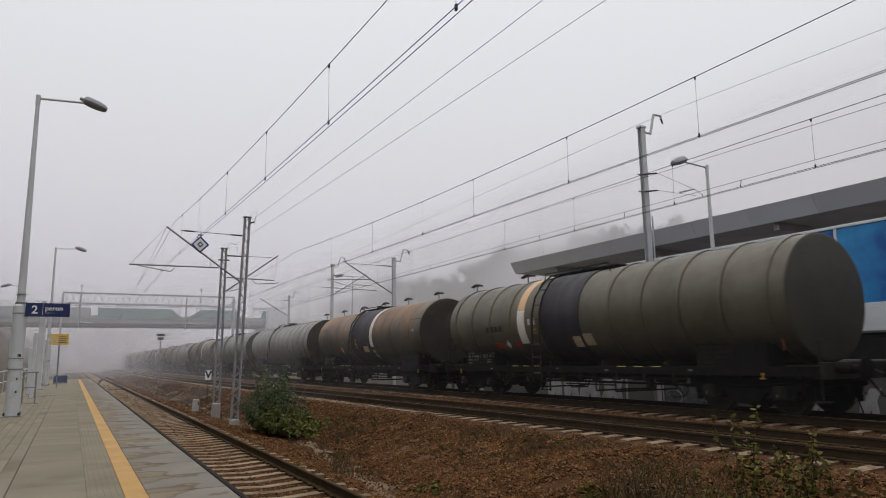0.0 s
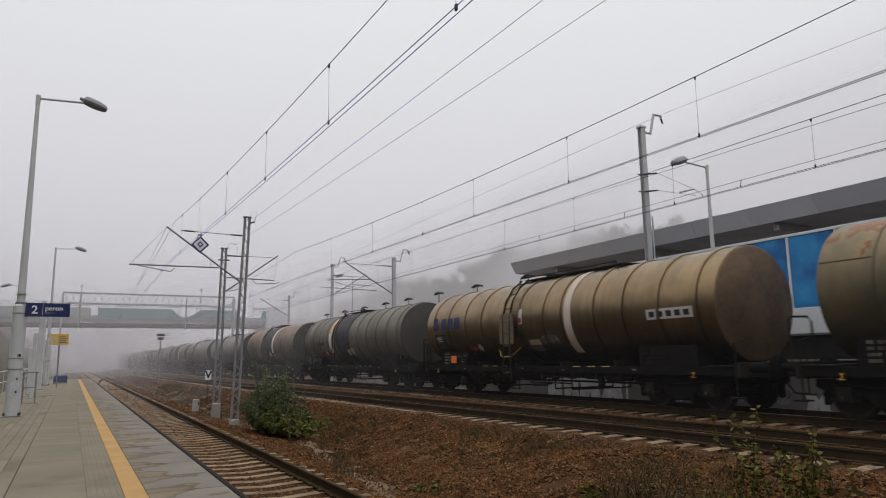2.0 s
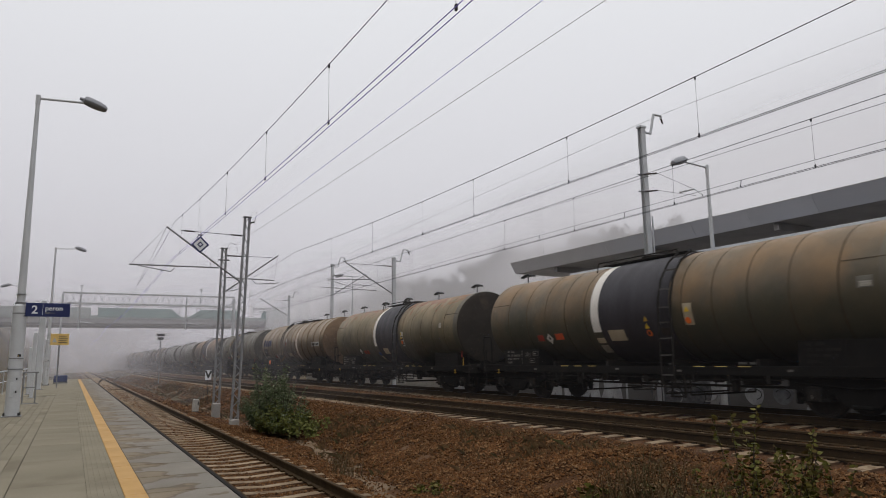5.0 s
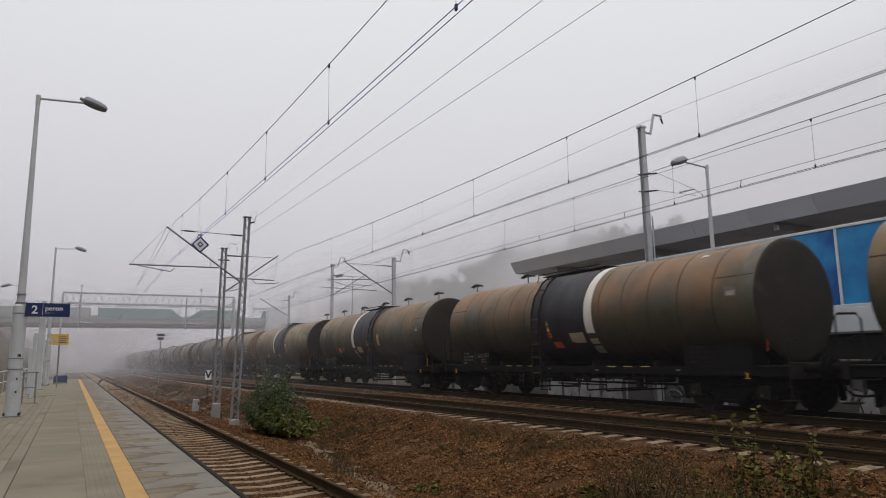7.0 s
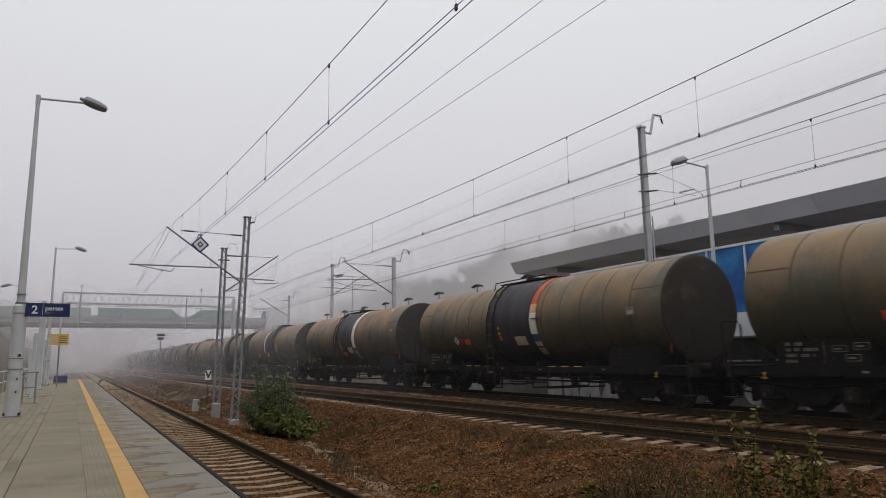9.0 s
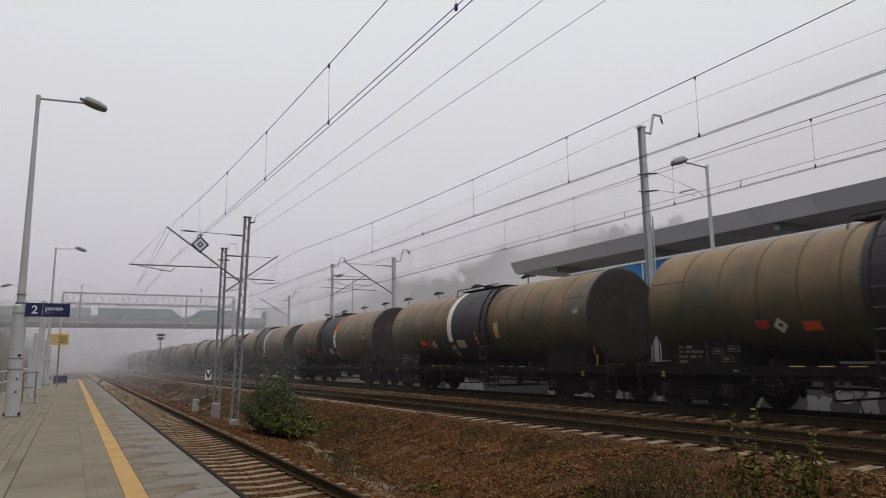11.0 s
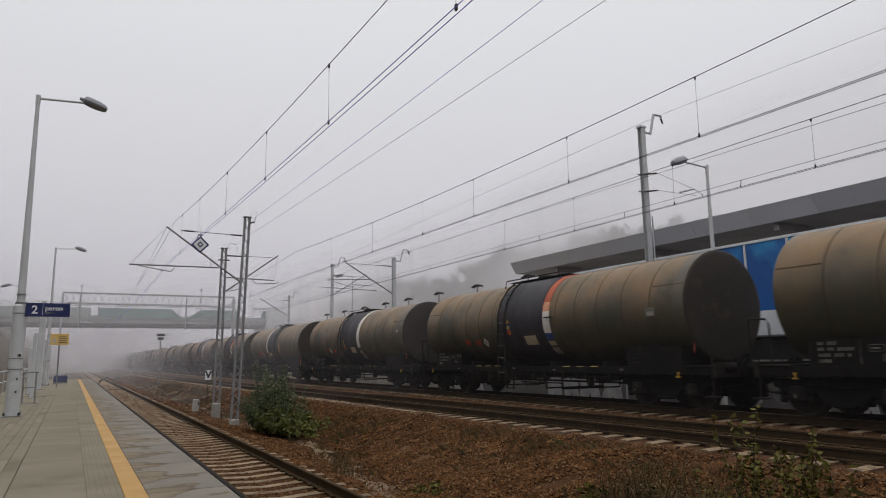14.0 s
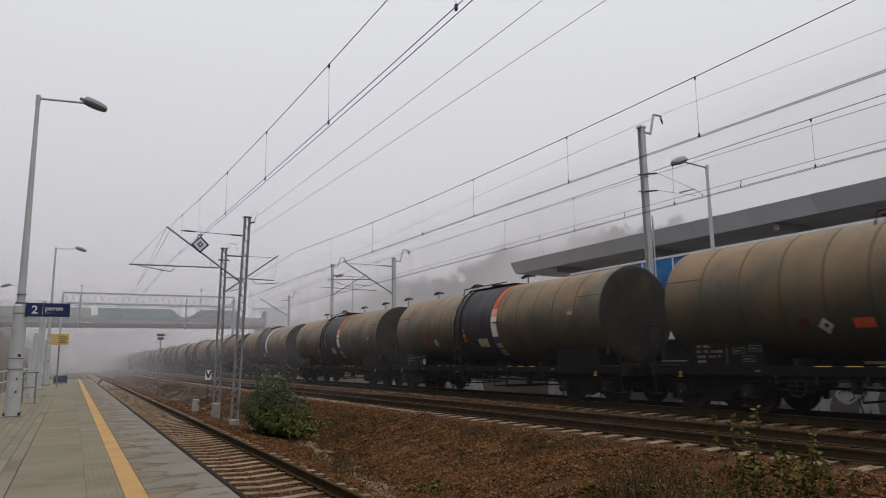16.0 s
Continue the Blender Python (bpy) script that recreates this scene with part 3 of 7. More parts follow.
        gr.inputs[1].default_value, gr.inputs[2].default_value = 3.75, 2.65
        gr.inputs[3].default_value, gr.inputs[4].default_value = 0.0, grime_shade
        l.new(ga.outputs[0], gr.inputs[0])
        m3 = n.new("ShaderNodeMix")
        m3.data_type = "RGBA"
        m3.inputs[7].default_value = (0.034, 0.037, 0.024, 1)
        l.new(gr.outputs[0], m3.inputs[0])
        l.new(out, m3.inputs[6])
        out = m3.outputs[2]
    l.new(out, bs.inputs["Base Color"])
    return m


TANK_GREY = tank_mat("olive_grey_tank", (0.22, 0.195, 0.145), (0.16, 0.142, 0.10), (0.10, 0.088, 0.066), rough=0.42, grime_shade=0.45)
TANK_GOLD = tank_mat("golden_tank", (0.35, 0.248, 0.135), (0.29, 0.205, 0.112), (0.18, 0.13, 0.08), rough=0.31, metal=0.92, grime_shade=0.6)
TANK_OCHRE = tank_mat("ochre_rusty_tank", (0.39, 0.282, 0.130), (0.27, 0.205, 0.098), (0.12, 0.098, 0.055), rough=0.45, rust_lit_top=((0.175, 0.060, 0.009), 3.1, 3.8, 3.3, 0.22, 0.678, 0.712), grime_shade=0.9)
TANK_BROWN = tank_mat("brown_grimy_tank", (0.20, 0.148, 0.090), (0.12, 0.094, 0.060), (0.058, 0.052, 0.040), rust=(0.11, 0.078, 0.042), rough=0.46, spot_at=0.56, rust_lit_top=((0.19, 0.095, 0.036), 2.2, 3.6, 0.9, 0.32, 0.52, 0.88), grime_shade=0.8)
TANK_OLIVE = tank_mat("olive_brown_tank", (0.20, 0.155, 0.088), (0.125, 0.102, 0.060), (0.058, 0.055, 0.040), rust=(0.088, 0.068, 0.038), rough=0.46, spot_at=0.56, rust_lit_top=((0.185, 0.108, 0.043), 2.2, 3.6, 0.9, 0.32, 0.52, 0.92), grime_shade=0.8)
TANK_SILVER = tank_mat("pale_grey_tank", (0.44, 0.425, 0.40), (0.35, 0.335, 0.315), (0.22, 0.20, 0.18), rough=0.45, grime_shade=0.5)
# end tones darker than the shells, their shade put into the colour
TANK_HEAD = mat("shaded_tank_head", (0.0343, 0.0265, 0.0195), (0.0218, 0.0179, 0.0140), 0.65, scale=1.1, fine=14, bump=0.15, spot=(0.06, 0.043, 0.03), spot_at=0.60)
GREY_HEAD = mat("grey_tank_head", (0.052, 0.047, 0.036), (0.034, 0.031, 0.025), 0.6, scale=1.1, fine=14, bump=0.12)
END_BAND = tank_mat("greyish_end_band", (0.195, 0.165, 0.115), (0.14, 0.118, 0.082), (0.08, 0.07, 0.05), rough=0.5, grime_shade=0.8)
COPPER_HEAD = mat("coppery_tank_head", (0.20, 0.132, 0.08), (0.095, 0.066, 0.043), 0.45, 0.6, scale=1.2, fine=10, bump=0.08)
SPILL_BAND = mat("tarry_spill_band", (0.030, 0.027, 0.034), (0.018, 0.0165, 0.021), 0.5, scale=1.5, fine=14, bump=0.2, stretch=(1, 2, 0.4))
LOCO_BLUE = mat("blue_grey_loco_paint", (0.10, 0.12, 0.16), (0.07, 0.085, 0.12), 0.5, scale=1.2, fine=20)
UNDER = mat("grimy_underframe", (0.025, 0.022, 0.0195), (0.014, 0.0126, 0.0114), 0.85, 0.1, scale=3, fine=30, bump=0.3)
# darker copy of the underframe tone for sole bars, bogies and buffers
SOLE = mat("near_black_steel", (0.010, 0.009, 0.0082), (0.006, 0.0055, 0.005), 0.85, 0.1, scale=3, fine=30, bump=0.3)
NOTICE_BLUE = mat("light_blue_notice", (0.10, 0.33, 0.55), (0.08, 0.27, 0.46), 0.5)
RUNG = mat("worn_rung", (0.085, 0.078, 0.075), (0.04, 0.036, 0.034), 0.6, 0.2, scale=8, fine=30)
# the tank's shadow on the saddle plates put into their colour
UNDER_BOX = mat("shaded_saddle_plate", (0.0100, 0.0088, 0.0078), (0.0065, 0.0058, 0.0053), 0.85, scale=2, fine=20)
WHEEL = mat("wheel_steel", (0.05, 0.04, 0.035), (0.03, 0.025, 0.022), 0.6, 0.4, scale=4)
RING_WHITE = mat("white_ring_paint", (0.68, 0.66, 0.62), (0.58, 0.54, 0.48), 0.6, scale=1.2, fine=12)
RING_ORANGE = mat("orange_ring_paint", (0.66, 0.46, 0.28), (0.58, 0.36, 0.19), 0.6, scale=1.0, fine=12)
RING_STAINED = mat("stained_white_ring_paint", (0.56, 0.50, 0.44), (0.46, 0.36, 0.28), 0.6, scale=1.2, fine=12)
RING_FADE = mat("faded_orange_ring_paint", (0.55, 0.20, 0.10), (0.62, 0.36, 0.22), 0.6, scale=2.0, fine=12)
RING_RED = mat("red_ring_paint", (0.42, 0.07, 0.03), (0.36, 0.10, 0.05), 0.6, scale=1.0, fine=12)
MARK_YELLOW = mat("yellow_marking", (0.46, 0.27, 0.03), (0.26, 0.16, 0.03), 0.6, scale=9, fine=30)
MARK_PALE = mat("pale_yellow_marking", (0.62, 0.46, 0.15), (0.50, 0.36, 0.10), 0.6)
MARK_RED = mat("red_marking", (0.36, 0.04, 0.022), (0.20, 0.04, 0.028), 0.6, scale=5, fine=20)
MARK_REDDISH = mat("orange_red_marking", (0.62, 0.09, 0.02), (0.40, 0.07, 0.03), 0.6, scale=5, fine=20)
MARK_DIM = mat("dim_red_stencil", (0.10, 0.028, 0.018), (0.05, 0.02, 0.016), 0.7, scale=6, fine=20)
MARK_BROWN = mat("brown_stencil", (0.040, 0.030, 0.024), (0.026, 0.021, 0.018), 0.7, scale=6, fine=20)
MARK_ORANGE = mat("orange_plate", (0.80, 0.16, 0.015), (0.70, 0.14, 0.015), 0.6)
MARK_WHITE = mat("white_marking", (0.55, 0.54, 0.50), (0.42, 0.41, 0.38), 0.7)
MARK_DIRTY = mat("dirty_white_patch", (0.36, 0.34, 0.29), (0.22, 0.20, 0.165), 0.7, scale=4, fine=20)
MARK_WORN = mat("worn_pale_patch", (0.17, 0.16, 0.135), (0.10, 0.092, 0.075), 0.75, scale=5, fine=20)
MARK_FADED = mat("faded_writing", (0.20, 0.185, 0.165), (0.045, 0.041, 0.037), 0.8, scale=6, fine=25)
MARK_CREAM = mat("cream_plate", (0.42, 0.36, 0.25), (0.33, 0.28, 0.19), 0.7)
MARK_BRIGHT = mat("bright_yellow_marking", (0.70, 0.46, 0.03), (0.58, 0.38, 0.03), 0.6)
MARK_NAVY = mat("royal_blue_marking", (0.03, 0.08, 0.24), (0.03, 0.06, 0.18), 0.6)
MARK_BLUE = mat("navy_marking", (0.02, 0.025, 0.07), (0.025, 0.03, 0.08), 0.6)

RAD, AXIS = 1.40, 2.51          # tank radius, axis above the rail
SEG = 56


SEAM = mat("dirty_cladding_seam", (0.085, 0.062, 0.038), (0.045, 0.035, 0.024), 0.8, scale=1.5, fine=6)


def shell(y0, y1, ribs, seams):
    """A tank shell with either proud ribs or dark lapped seams."""
    g = Geo()
    if not seams:
        return g.lathe_y(shell_profile(y0, y1, ()), SEG, cz=AXIS)
    prof, dark = [(y0, RAD)], set()
    for y in sorted(ribs):
        prof += [(y - 0.016, RAD), (y - 0.008, RAD - 0.012), (y + 0.008, RAD - 0.012), (y + 0.016, RAD)]
        dark |= {len(prof) - 4, len(prof) - 3, len(prof) - 2}
    prof.append((y1, RAD))
    g.lathe_y(prof, SEG, cz=AXIS)
    g.mi = [1 if (k // SEG) in dark else 0 for k in range(len(g.f))]
    return g


def shell_profile(y0, y1, ribs, r=RAD):
    prof = [(y0, r)]
    for y in sorted(ribs):
        prof += [(y - 0.055, r), (y - 0.03, r + 0.035), (y + 0.03, r + 0.035), (y + 0.055, r)]
    prof.append((y1, r))
    return prof


def curved_patch(y0, y1, z0, z1, side=-1, lift=0.008, r=RAD, slant=0.0, n=5):
    """A thin plate bent to the tank's side, from height z0 to z1."""
    g = Geo()
    a0, a1 = [math.asin(max(-1, min(1, (z - AXIS) / r))) for z in (z0, z1)]
    vs, fs = [], []
    for q in (0.0, lift):
        for i in range(n + 1):
            a = a0 + (a1 - a0) * i / n
            for k, y in enumerate((y0, y1)):
                vs.append((side * (r + q) * math.cos(a), y + slant * i / n, AXIS + (r + q) * math.sin(a)))
    m = 2 * (n + 1)
    for i in range(n):
        b = m + 2 * i
        fs.append((b, b + 1, b + 3, b + 2))
        fs += [(2 * i, b, b + 2, 2 * i + 2), (2 * i + 1, 2 * i + 3, b + 3, b + 1)]
    fs += [(0, 1, m + 1, m), (2 * n, m + 2 * n, m + 2 * n + 1, 2 * n + 1)]
    return g.add(vs, fs)


def side_shape(yc, zc, w, n, turn=90.0, side=-1, lift=0.034):
    """A small plate with n corners (3: triangle, 16: disc) on the tank's side."""
    vs = []
    for q in (lift, lift + 0.008):
        for k in range(n):
            a = radians(turn + 360 * k / n)
            z = zc + w * math.sin(a)
            vs.append((side * (math.sqrt(max(0.01, RAD ** 2 - (z - AXIS) ** 2)) + q), yc + w * math.cos(a), z))
    return Geo().add(vs, [tuple(range(n, 2 * n))] + [(k, (k + 1) % n, n + (k + 1) % n, n + k) for k in range(n)])


def side_lozenge(yc, zc, w, side=-1, lift=0.004):
    """A square hazard plate standing on its corner."""
    g = Geo()
    vs = []
    for q in (lift, lift + 0.008):
        for dy, dz in ((w, 0), (0, w), (-w, 0), (0, -w)):
            z = zc + dz
            x = side * (math.sqrt(max(0.01, RAD ** 2 - (z - AXIS) ** 2)) + q)
            vs.append((x, yc + dy, z))
    return g.add(vs, [(4, 5, 6, 7), (0, 1, 5, 4), (1, 2, 6, 5), (2, 3, 7, 6), (3, 0, 4, 7)])


def build_wheelset():
    """Two wheels on an axle, turning about the local x axis; 0.92 m across the tread."""
    g = Geo()
    axle = Geo().lathe_y([(-1.05, 0.065), (-0.98, 0.075), (-0.8, 0.085), (0.8, 0.085), (0.98, 0.075), (1.05, 0.065)], 12)
    for s in (-1, 1):
        prof = [(0.68, 0.10), (0.68, 0.40), (0.665, 0.415), (0.665, 0.495), (0.695, 0.495), (0.705, 0.465), (0.80, 0.455), (0.80, 0.40), (0.76, 0.38), (0.735, 0.14), (0.80, 0.12)]
        w = Geo().lathe_y([(s * y, r) for y, r in prof], 28)
        axle.add(w.v, w.f)
        for k in range(4):
            a = k * math.pi / 2 + 0.4
            axle.box(0.26 * math.cos(a) - 0.035, 0.26 * math.cos(a) + 0.035, s * 0.765 - 0.01, s * 0.765 + 0.01,
                     0.26 * math.sin(a) - 0.035, 0.26 * math.sin(a) + 0.035)
    g.add([(y, x, z) for x, y, z in axle.v], [tuple(reversed(f)) for f in axle.f])
    return g


def bogie_frame():
    g = Geo()
    for s in (-1, 1):
        x0, x1 = (0.93, 1.07) if s > 0 else (-1.07, -0.93)
        pts = [(-1.5, 0.78), (-1.5, 0.62), (-1.25, 0.50), (-0.55, 0.48), (-0.35, 0.27), (0.35, 0.27), (0.55, 0.48), (1.25, 0.50), (1.5, 0.62), (1.5, 0.78),
               (0.5, 0.80), (-0.5, 0.80)]
        n = len(pts)
        vs = [(x0, y, z) for y, z in pts] + [(x1, y, z) for y, z in pts]
        g.add(vs, [tuple(range(n)), tuple(range(2 * n - 1, n - 1, -1))] + [(i, n + i, n + (i + 1) % n, (i + 1) % n) for i in range(n)])
        for q in (-0.92, 0.92):
            for d in (-0.24, 0.24):
                g.tube([(s * 1.0, q + d, 0.40), (s * 1.0, q + d, 0.62)], 0.075, 8)
            g.box(s * 1.0 - 0.12, s * 1.0 + 0.12, q - 0.32, q + 0.32, 0.33, 0.40, 0.01)
    g.box(-0.95, 0.95, -0.3, 0.3, 0.42, 0.80, 0.02)
    for s in (-1, 1):
        for q in (-1.42, -0.42, 0.42, 1.42):
            g.box(s * 0.85 - 0.07, s * 0.85 + 0.07, q - 0.05, q + 0.05, 0.26, 0.66, 0.015)
        g.tube([(s * 1.09, -1.35, 0.70), (s * 1.12, 0, 0.60), (s * 1.09, 1.35, 0.70)], 0.022, 5)
        g.box(s * 1.0 - 0.10, s * 1.0 + 0.10, -0.22, 0.22, 0.22, 0.30, 0.02)
    for q in (-1.46, 1.46):
        g.box(-0.95, 0.95, q - 0.06, q + 0.06, 0.62, 0.76, 0.01)
    return g


def axle_box():
    g = Geo()
    g.box(-0.14, 0.14, -0.15, 0.15, -0.15, 0.17, 0.03)
    g.add(*(lambda q: ([(y - 0.14, x, z) for x, y, z in q.v], [tuple(reversed(f)) for f in q.f]))(Geo().lathe_y([(0.0, 0.12), (-0.03, 0.115), (-0.04, 0.06), (-0.04, 0.0)], 14)))
    return g


WHEELSET_ME = build_wheelset().mesh("wheelset", WHEEL, True)
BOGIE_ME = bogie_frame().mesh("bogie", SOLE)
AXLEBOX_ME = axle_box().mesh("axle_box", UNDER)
AXLEMARK_ME = Geo().box(-0.006, 0.006, -0.008, 0.008, -0.05, 0.02).mesh("axle_mark", MARK_FADED)


def buffer_mesh():
    g = Geo()
    g.lathe_y([(0, 0.11), (0.35, 0.11), (0.36, 0.085), (0.56, 0.085), (0.57, 0.225), (0.60, 0.225), (0.612, 0.12), (0.615, 0.0)], 18)
    return g


BUFFER_ME = buffer_mesh().mesh("buffer", SOLE, True)


def anchor_mesh():
    """A painted anchor-shaped rope eye bracket."""
    g = Geo()
    g.box(-0.02, 0.02, -0.016, 0.016, -0.09, 0.04, 0.005)
    g.add([(x, y, z) for x in (-0.02, 0.02) for y, z in ((-0.075, -0.065), (-0.05, -0.095), (0.05, -0.095), (0.075, -0.065), (0.04, -0.078), (-0.04, -0.078))],
          [(0, 1, 2, 3, 4, 5), (11, 10, 9, 8, 7, 6)] + [(k, k + 6, (k + 1) % 6 + 6, (k + 1) % 6) for k in range(6)])
    g.box(-0.02, 0.02, -0.038, 0.038, 0.0, 0.04, 0.005)
    return g


ANCHOR_ME = anchor_mesh().mesh("rope_bracket", MARK_YELLOW)
STRIPE_ME = Geo().box(-0.006, 0.006, -0.16, 0.16, -0.010, 0.010).mesh("edge_mark", MARK_PALE)


def half_ladder(yc, side, top=True):
    """A ladder up the tank's side: two stiles and rungs, bent over the crown."""
    g = Geo()
    pts = []
    for z in (0.55, 1.1, 1.9):
        pts.append((RAD + 0.18, z))
    for a in (5, 25, 45, 62):
        t = radians(a)
        pts.append(((RAD + 0.17) * math.cos(t), AXIS + (RAD + 0.17) * math.sin(t)))
    for q in (-0.2, 0.2):
        g.tube([(side * x, yc + q, z) for x, z in pts], 0.03, 6)
    for i in range(len(pts) - 1):
        (xa, za), (xb, zb) = pts[i], pts[i + 1]
        k = max(1, int(math.hypot(xb - xa, zb - za) / 0.29))
        for j in range(k):
            t = (j + 0.5) / k
            x, z = xa + (xb - xa) * t, za + (zb - za) * t
            g.slot = 1
            g.box(side * x - 0.022, side * x + 0.022, yc - 0.2, yc + 0.2, z - 0.018, z + 0.018)
            g.slot = 0
    return g


def make_wagon(body, label, length=13.60, over=16.04, band=(-1.16, 1.40), ring=(-1.50, -1.18), ring_mat=None, ring_lower=None, ladder_y=0.95,
               ribs=(1.80, 2.70, 3.65, 4.65, 5.70), style="standard", seams=True):
    h = length / 2
    w = thing("tank_wagon", label, "tank wagon", group="wagons of the moving train")
    # tank
    tank = part("tank_shell", shell(-h, h, [s * y for y in ribs for s in (-1, 1) if not (band and band[0] - 0.05 < s * y < band[1] + 0.05)
                and not (ring and ring[0] - 0.05 < s * y < ring[1] + 0.05)], seams), [body, SEAM], w, smooth=True)
    for s in (-1, 1):
        deep = 0.035 if seams else 0.14
        hd = [(s * h, RAD - 0.002), (s * (h + 0.012), RAD - 0.014), (s * (h + 0.025), RAD - 0.045), (s * (h + 0.035), RAD - 0.12)]
        for k in range(1, 9):
            t = k / 8
            hd.append((s * (h + 0.035 + deep * (1 - (1 - t) ** 2)), (RAD - 0.12) * (1 - t)))
        part("tank_head", Geo().lathe_y(hd, SEG, cz=AXIS), COPPER_HEAD if style == "gold" else GREY_HEAD if body is TANK_GREY else TANK_HEAD, w, "dished tank end, darker than the shell", smooth=True)
    if band:
        part("spill_band", Geo().lathe_y([(band[0], RAD), (band[0], RAD + 0.03), (band[1], RAD + 0.03), (band[1], RAD)], SEG, cz=AXIS), SPILL_BAND, w,
             "black tar-stained band round the middle", smooth=True)
    if ring:
        low = -50 if style == "gold" else -32 if ring_mat is RING_ORANGE else -19 if ring_mat is RING_RED else -23
        up = Geo().lathe_y([(ring[0], RAD), (ring[0], RAD + 0.018), (ring[1], RAD + 0.018), (ring[1], RAD)], 36, radians(low), radians(180 - low), cz=AXIS)
        part("ring", up, ring_mat or RING_WHITE, w, "painted ring round the tank", smooth=True)
        if ring_lower:
            for s in (0, 1):
                a0, a1 = (radians(172 if low > -25 else 168), radians(180.5 - low)) if s == 0 else (radians(low - 0.5), radians(8 if low > -25 else 12))
                part("ring_end", Geo().lathe_y([(ring[0] - 0.002, RAD), (ring[0] - 0.002, RAD + 0.022), (ring[1] + 0.002, RAD + 0.022), (ring[1] + 0.002, RAD)], 10, a0, a1, cz=AXIS),
                     ring_lower, w, "white lower end of the ring", smooth=True)
                if ring_mat is RING_RED:
                    b0, b1 = (radians(160), radians(172)) if s == 0 else (radians(8), radians(20))
                    part("ring_fade", Geo().lathe_y([(ring[0] - 0.001, RAD), (ring[0] - 0.001, RAD + 0.021), (ring[1] + 0.001, RAD + 0.021), (ring[1] + 0.001, RAD)], 4, b0, b1, cz=AXIS),
                         RING_FADE, w, "faded orange stretch of the ring", smooth=True)
    # short horizontal seam on the end panels
    for s in (-1, 1) if seams else ():
        for side in (-1, 1):
            y0, y1 = sorted((s * (h - 0.02), s * (h - 1.05)))
            part("cladding_seam", curved_patch(y0, y1, AXIS + 0.52, AXIS + 0.54, side, 0.006, n=1), SEAM, w)
    if not seams:
        for y in [s * q for q in ribs for s in (-1, 1)]:
            if (band and band[0] - 0.05 < y < band[1] + 0.05) or (ring and ring[0] - 0.05 < y < ring[1] + 0.05) or abs(y) > h - 0.1:
                continue
            part("tank_rib", Geo().lathe_y([(y - 0.05, RAD - 0.005), (y - 0.045, RAD + 0.032), (y + 0.045, RAD + 0.032), (y + 0.05, RAD - 0.005)], 96, cz=AXIS), body, w)
    if seams:
        part("end_band", Geo().lathe_y([(-h, RAD), (-h + 0.002, RAD + 0.008), (-h + 0.33, RAD + 0.008), (-h + 0.332, RAD)], SEG, cz=AXIS), END_BAND, w, "greyer cladding band at the tank's end", smooth=True)
    # crown: walkway, manhole, rails
    g = Geo()
    wy0, wy1 = (-1.2, 2.0) if style != "gold" else (-3.4, 1.6)
    g.box(-0.42, 0.42, wy0, wy1, AXIS + RAD + 0.03, AXIS + RAD + 0.06, 0.008)
    for y in np.arange(wy0 + 0.15, wy1, 0.62):
        g.box(-0.40, 0.40, y - 0.02, y + 0.02, AXIS + RAD - 0.08, AXIS + RAD + 0.03)
    part("walkway", g, UNDER, w, "dark grating walkway on the crown")
    g = Geo().lathe_y([(0, 0.0), (0, 0.29), (0.12, 0.29), (0.13, 0.33), (0.17, 0.33), (0.2, 0.25), (0.22, 0.0)], 20)
    man = Geo().add([(x, z, y) for x, y, z in g.v], [tuple(reversed(f)) for f in g.f])
    part("manhole", man, UNDER, w, "dark manhole cover", smooth=True, at=pose(0, 0.35, AXIS + RAD - 0.04))
    g = Geo()
    for side in (-1, 1):
        zr = AXIS + RAD + 0.09
        g.tube([(side * 0.66, wy0, AXIS + RAD - 0.2), (side * 0.66, wy0 + 0.1, zr), (side * 0.66, wy1 - 0.1, zr), (side * 0.66, wy1, AXIS + RAD - 0.2)], 0.02, 5)
    part("crown_rail", g, UNDER, w)
    for side in (-1, 1):
        part("ladder", half_ladder(ladder_y, side), [UNDER, RUNG], w, "black steel ladder up the tank side")
    # saddles and sole bars
    e = over / 2 - 0.62
    for side in (-1, 1):
        x = side * 1.22
        g = Geo()
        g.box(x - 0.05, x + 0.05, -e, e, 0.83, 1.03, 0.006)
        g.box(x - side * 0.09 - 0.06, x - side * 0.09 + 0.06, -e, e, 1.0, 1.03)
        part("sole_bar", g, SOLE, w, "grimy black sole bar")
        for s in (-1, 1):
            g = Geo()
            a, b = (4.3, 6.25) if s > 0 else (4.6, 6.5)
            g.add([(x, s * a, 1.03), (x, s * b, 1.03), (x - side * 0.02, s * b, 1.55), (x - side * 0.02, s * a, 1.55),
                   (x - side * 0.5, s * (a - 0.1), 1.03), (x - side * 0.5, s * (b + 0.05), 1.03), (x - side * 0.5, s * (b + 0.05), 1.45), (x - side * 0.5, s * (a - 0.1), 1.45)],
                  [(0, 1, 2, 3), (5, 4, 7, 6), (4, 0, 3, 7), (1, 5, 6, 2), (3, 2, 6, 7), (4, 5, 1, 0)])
            box = part("saddle_plate", g, UNDER_BOX, w, "saddle plate toned dark for the tank's shade, with faded writing")
            b = Geo()
            out = x + side * 0.004
            near = x + side * 0.0005
            lo, hi = min(out, near), max(out, near)
            for row, groups in enumerate(((2, 3), (2, 2, 5), (4, 3, 1), (4,))):
                yy = 6.05 if s > 0 else -4.8
                z = 1.44 - row * 0.115
                for gn in groups:
                    for q in range(gn):
                        b.box(lo, hi, yy - 0.045, yy, z, z + 0.065)
                        yy -= 0.066
                    yy -= 0.07
            dv = 5.22 if s > 0 else -5.6
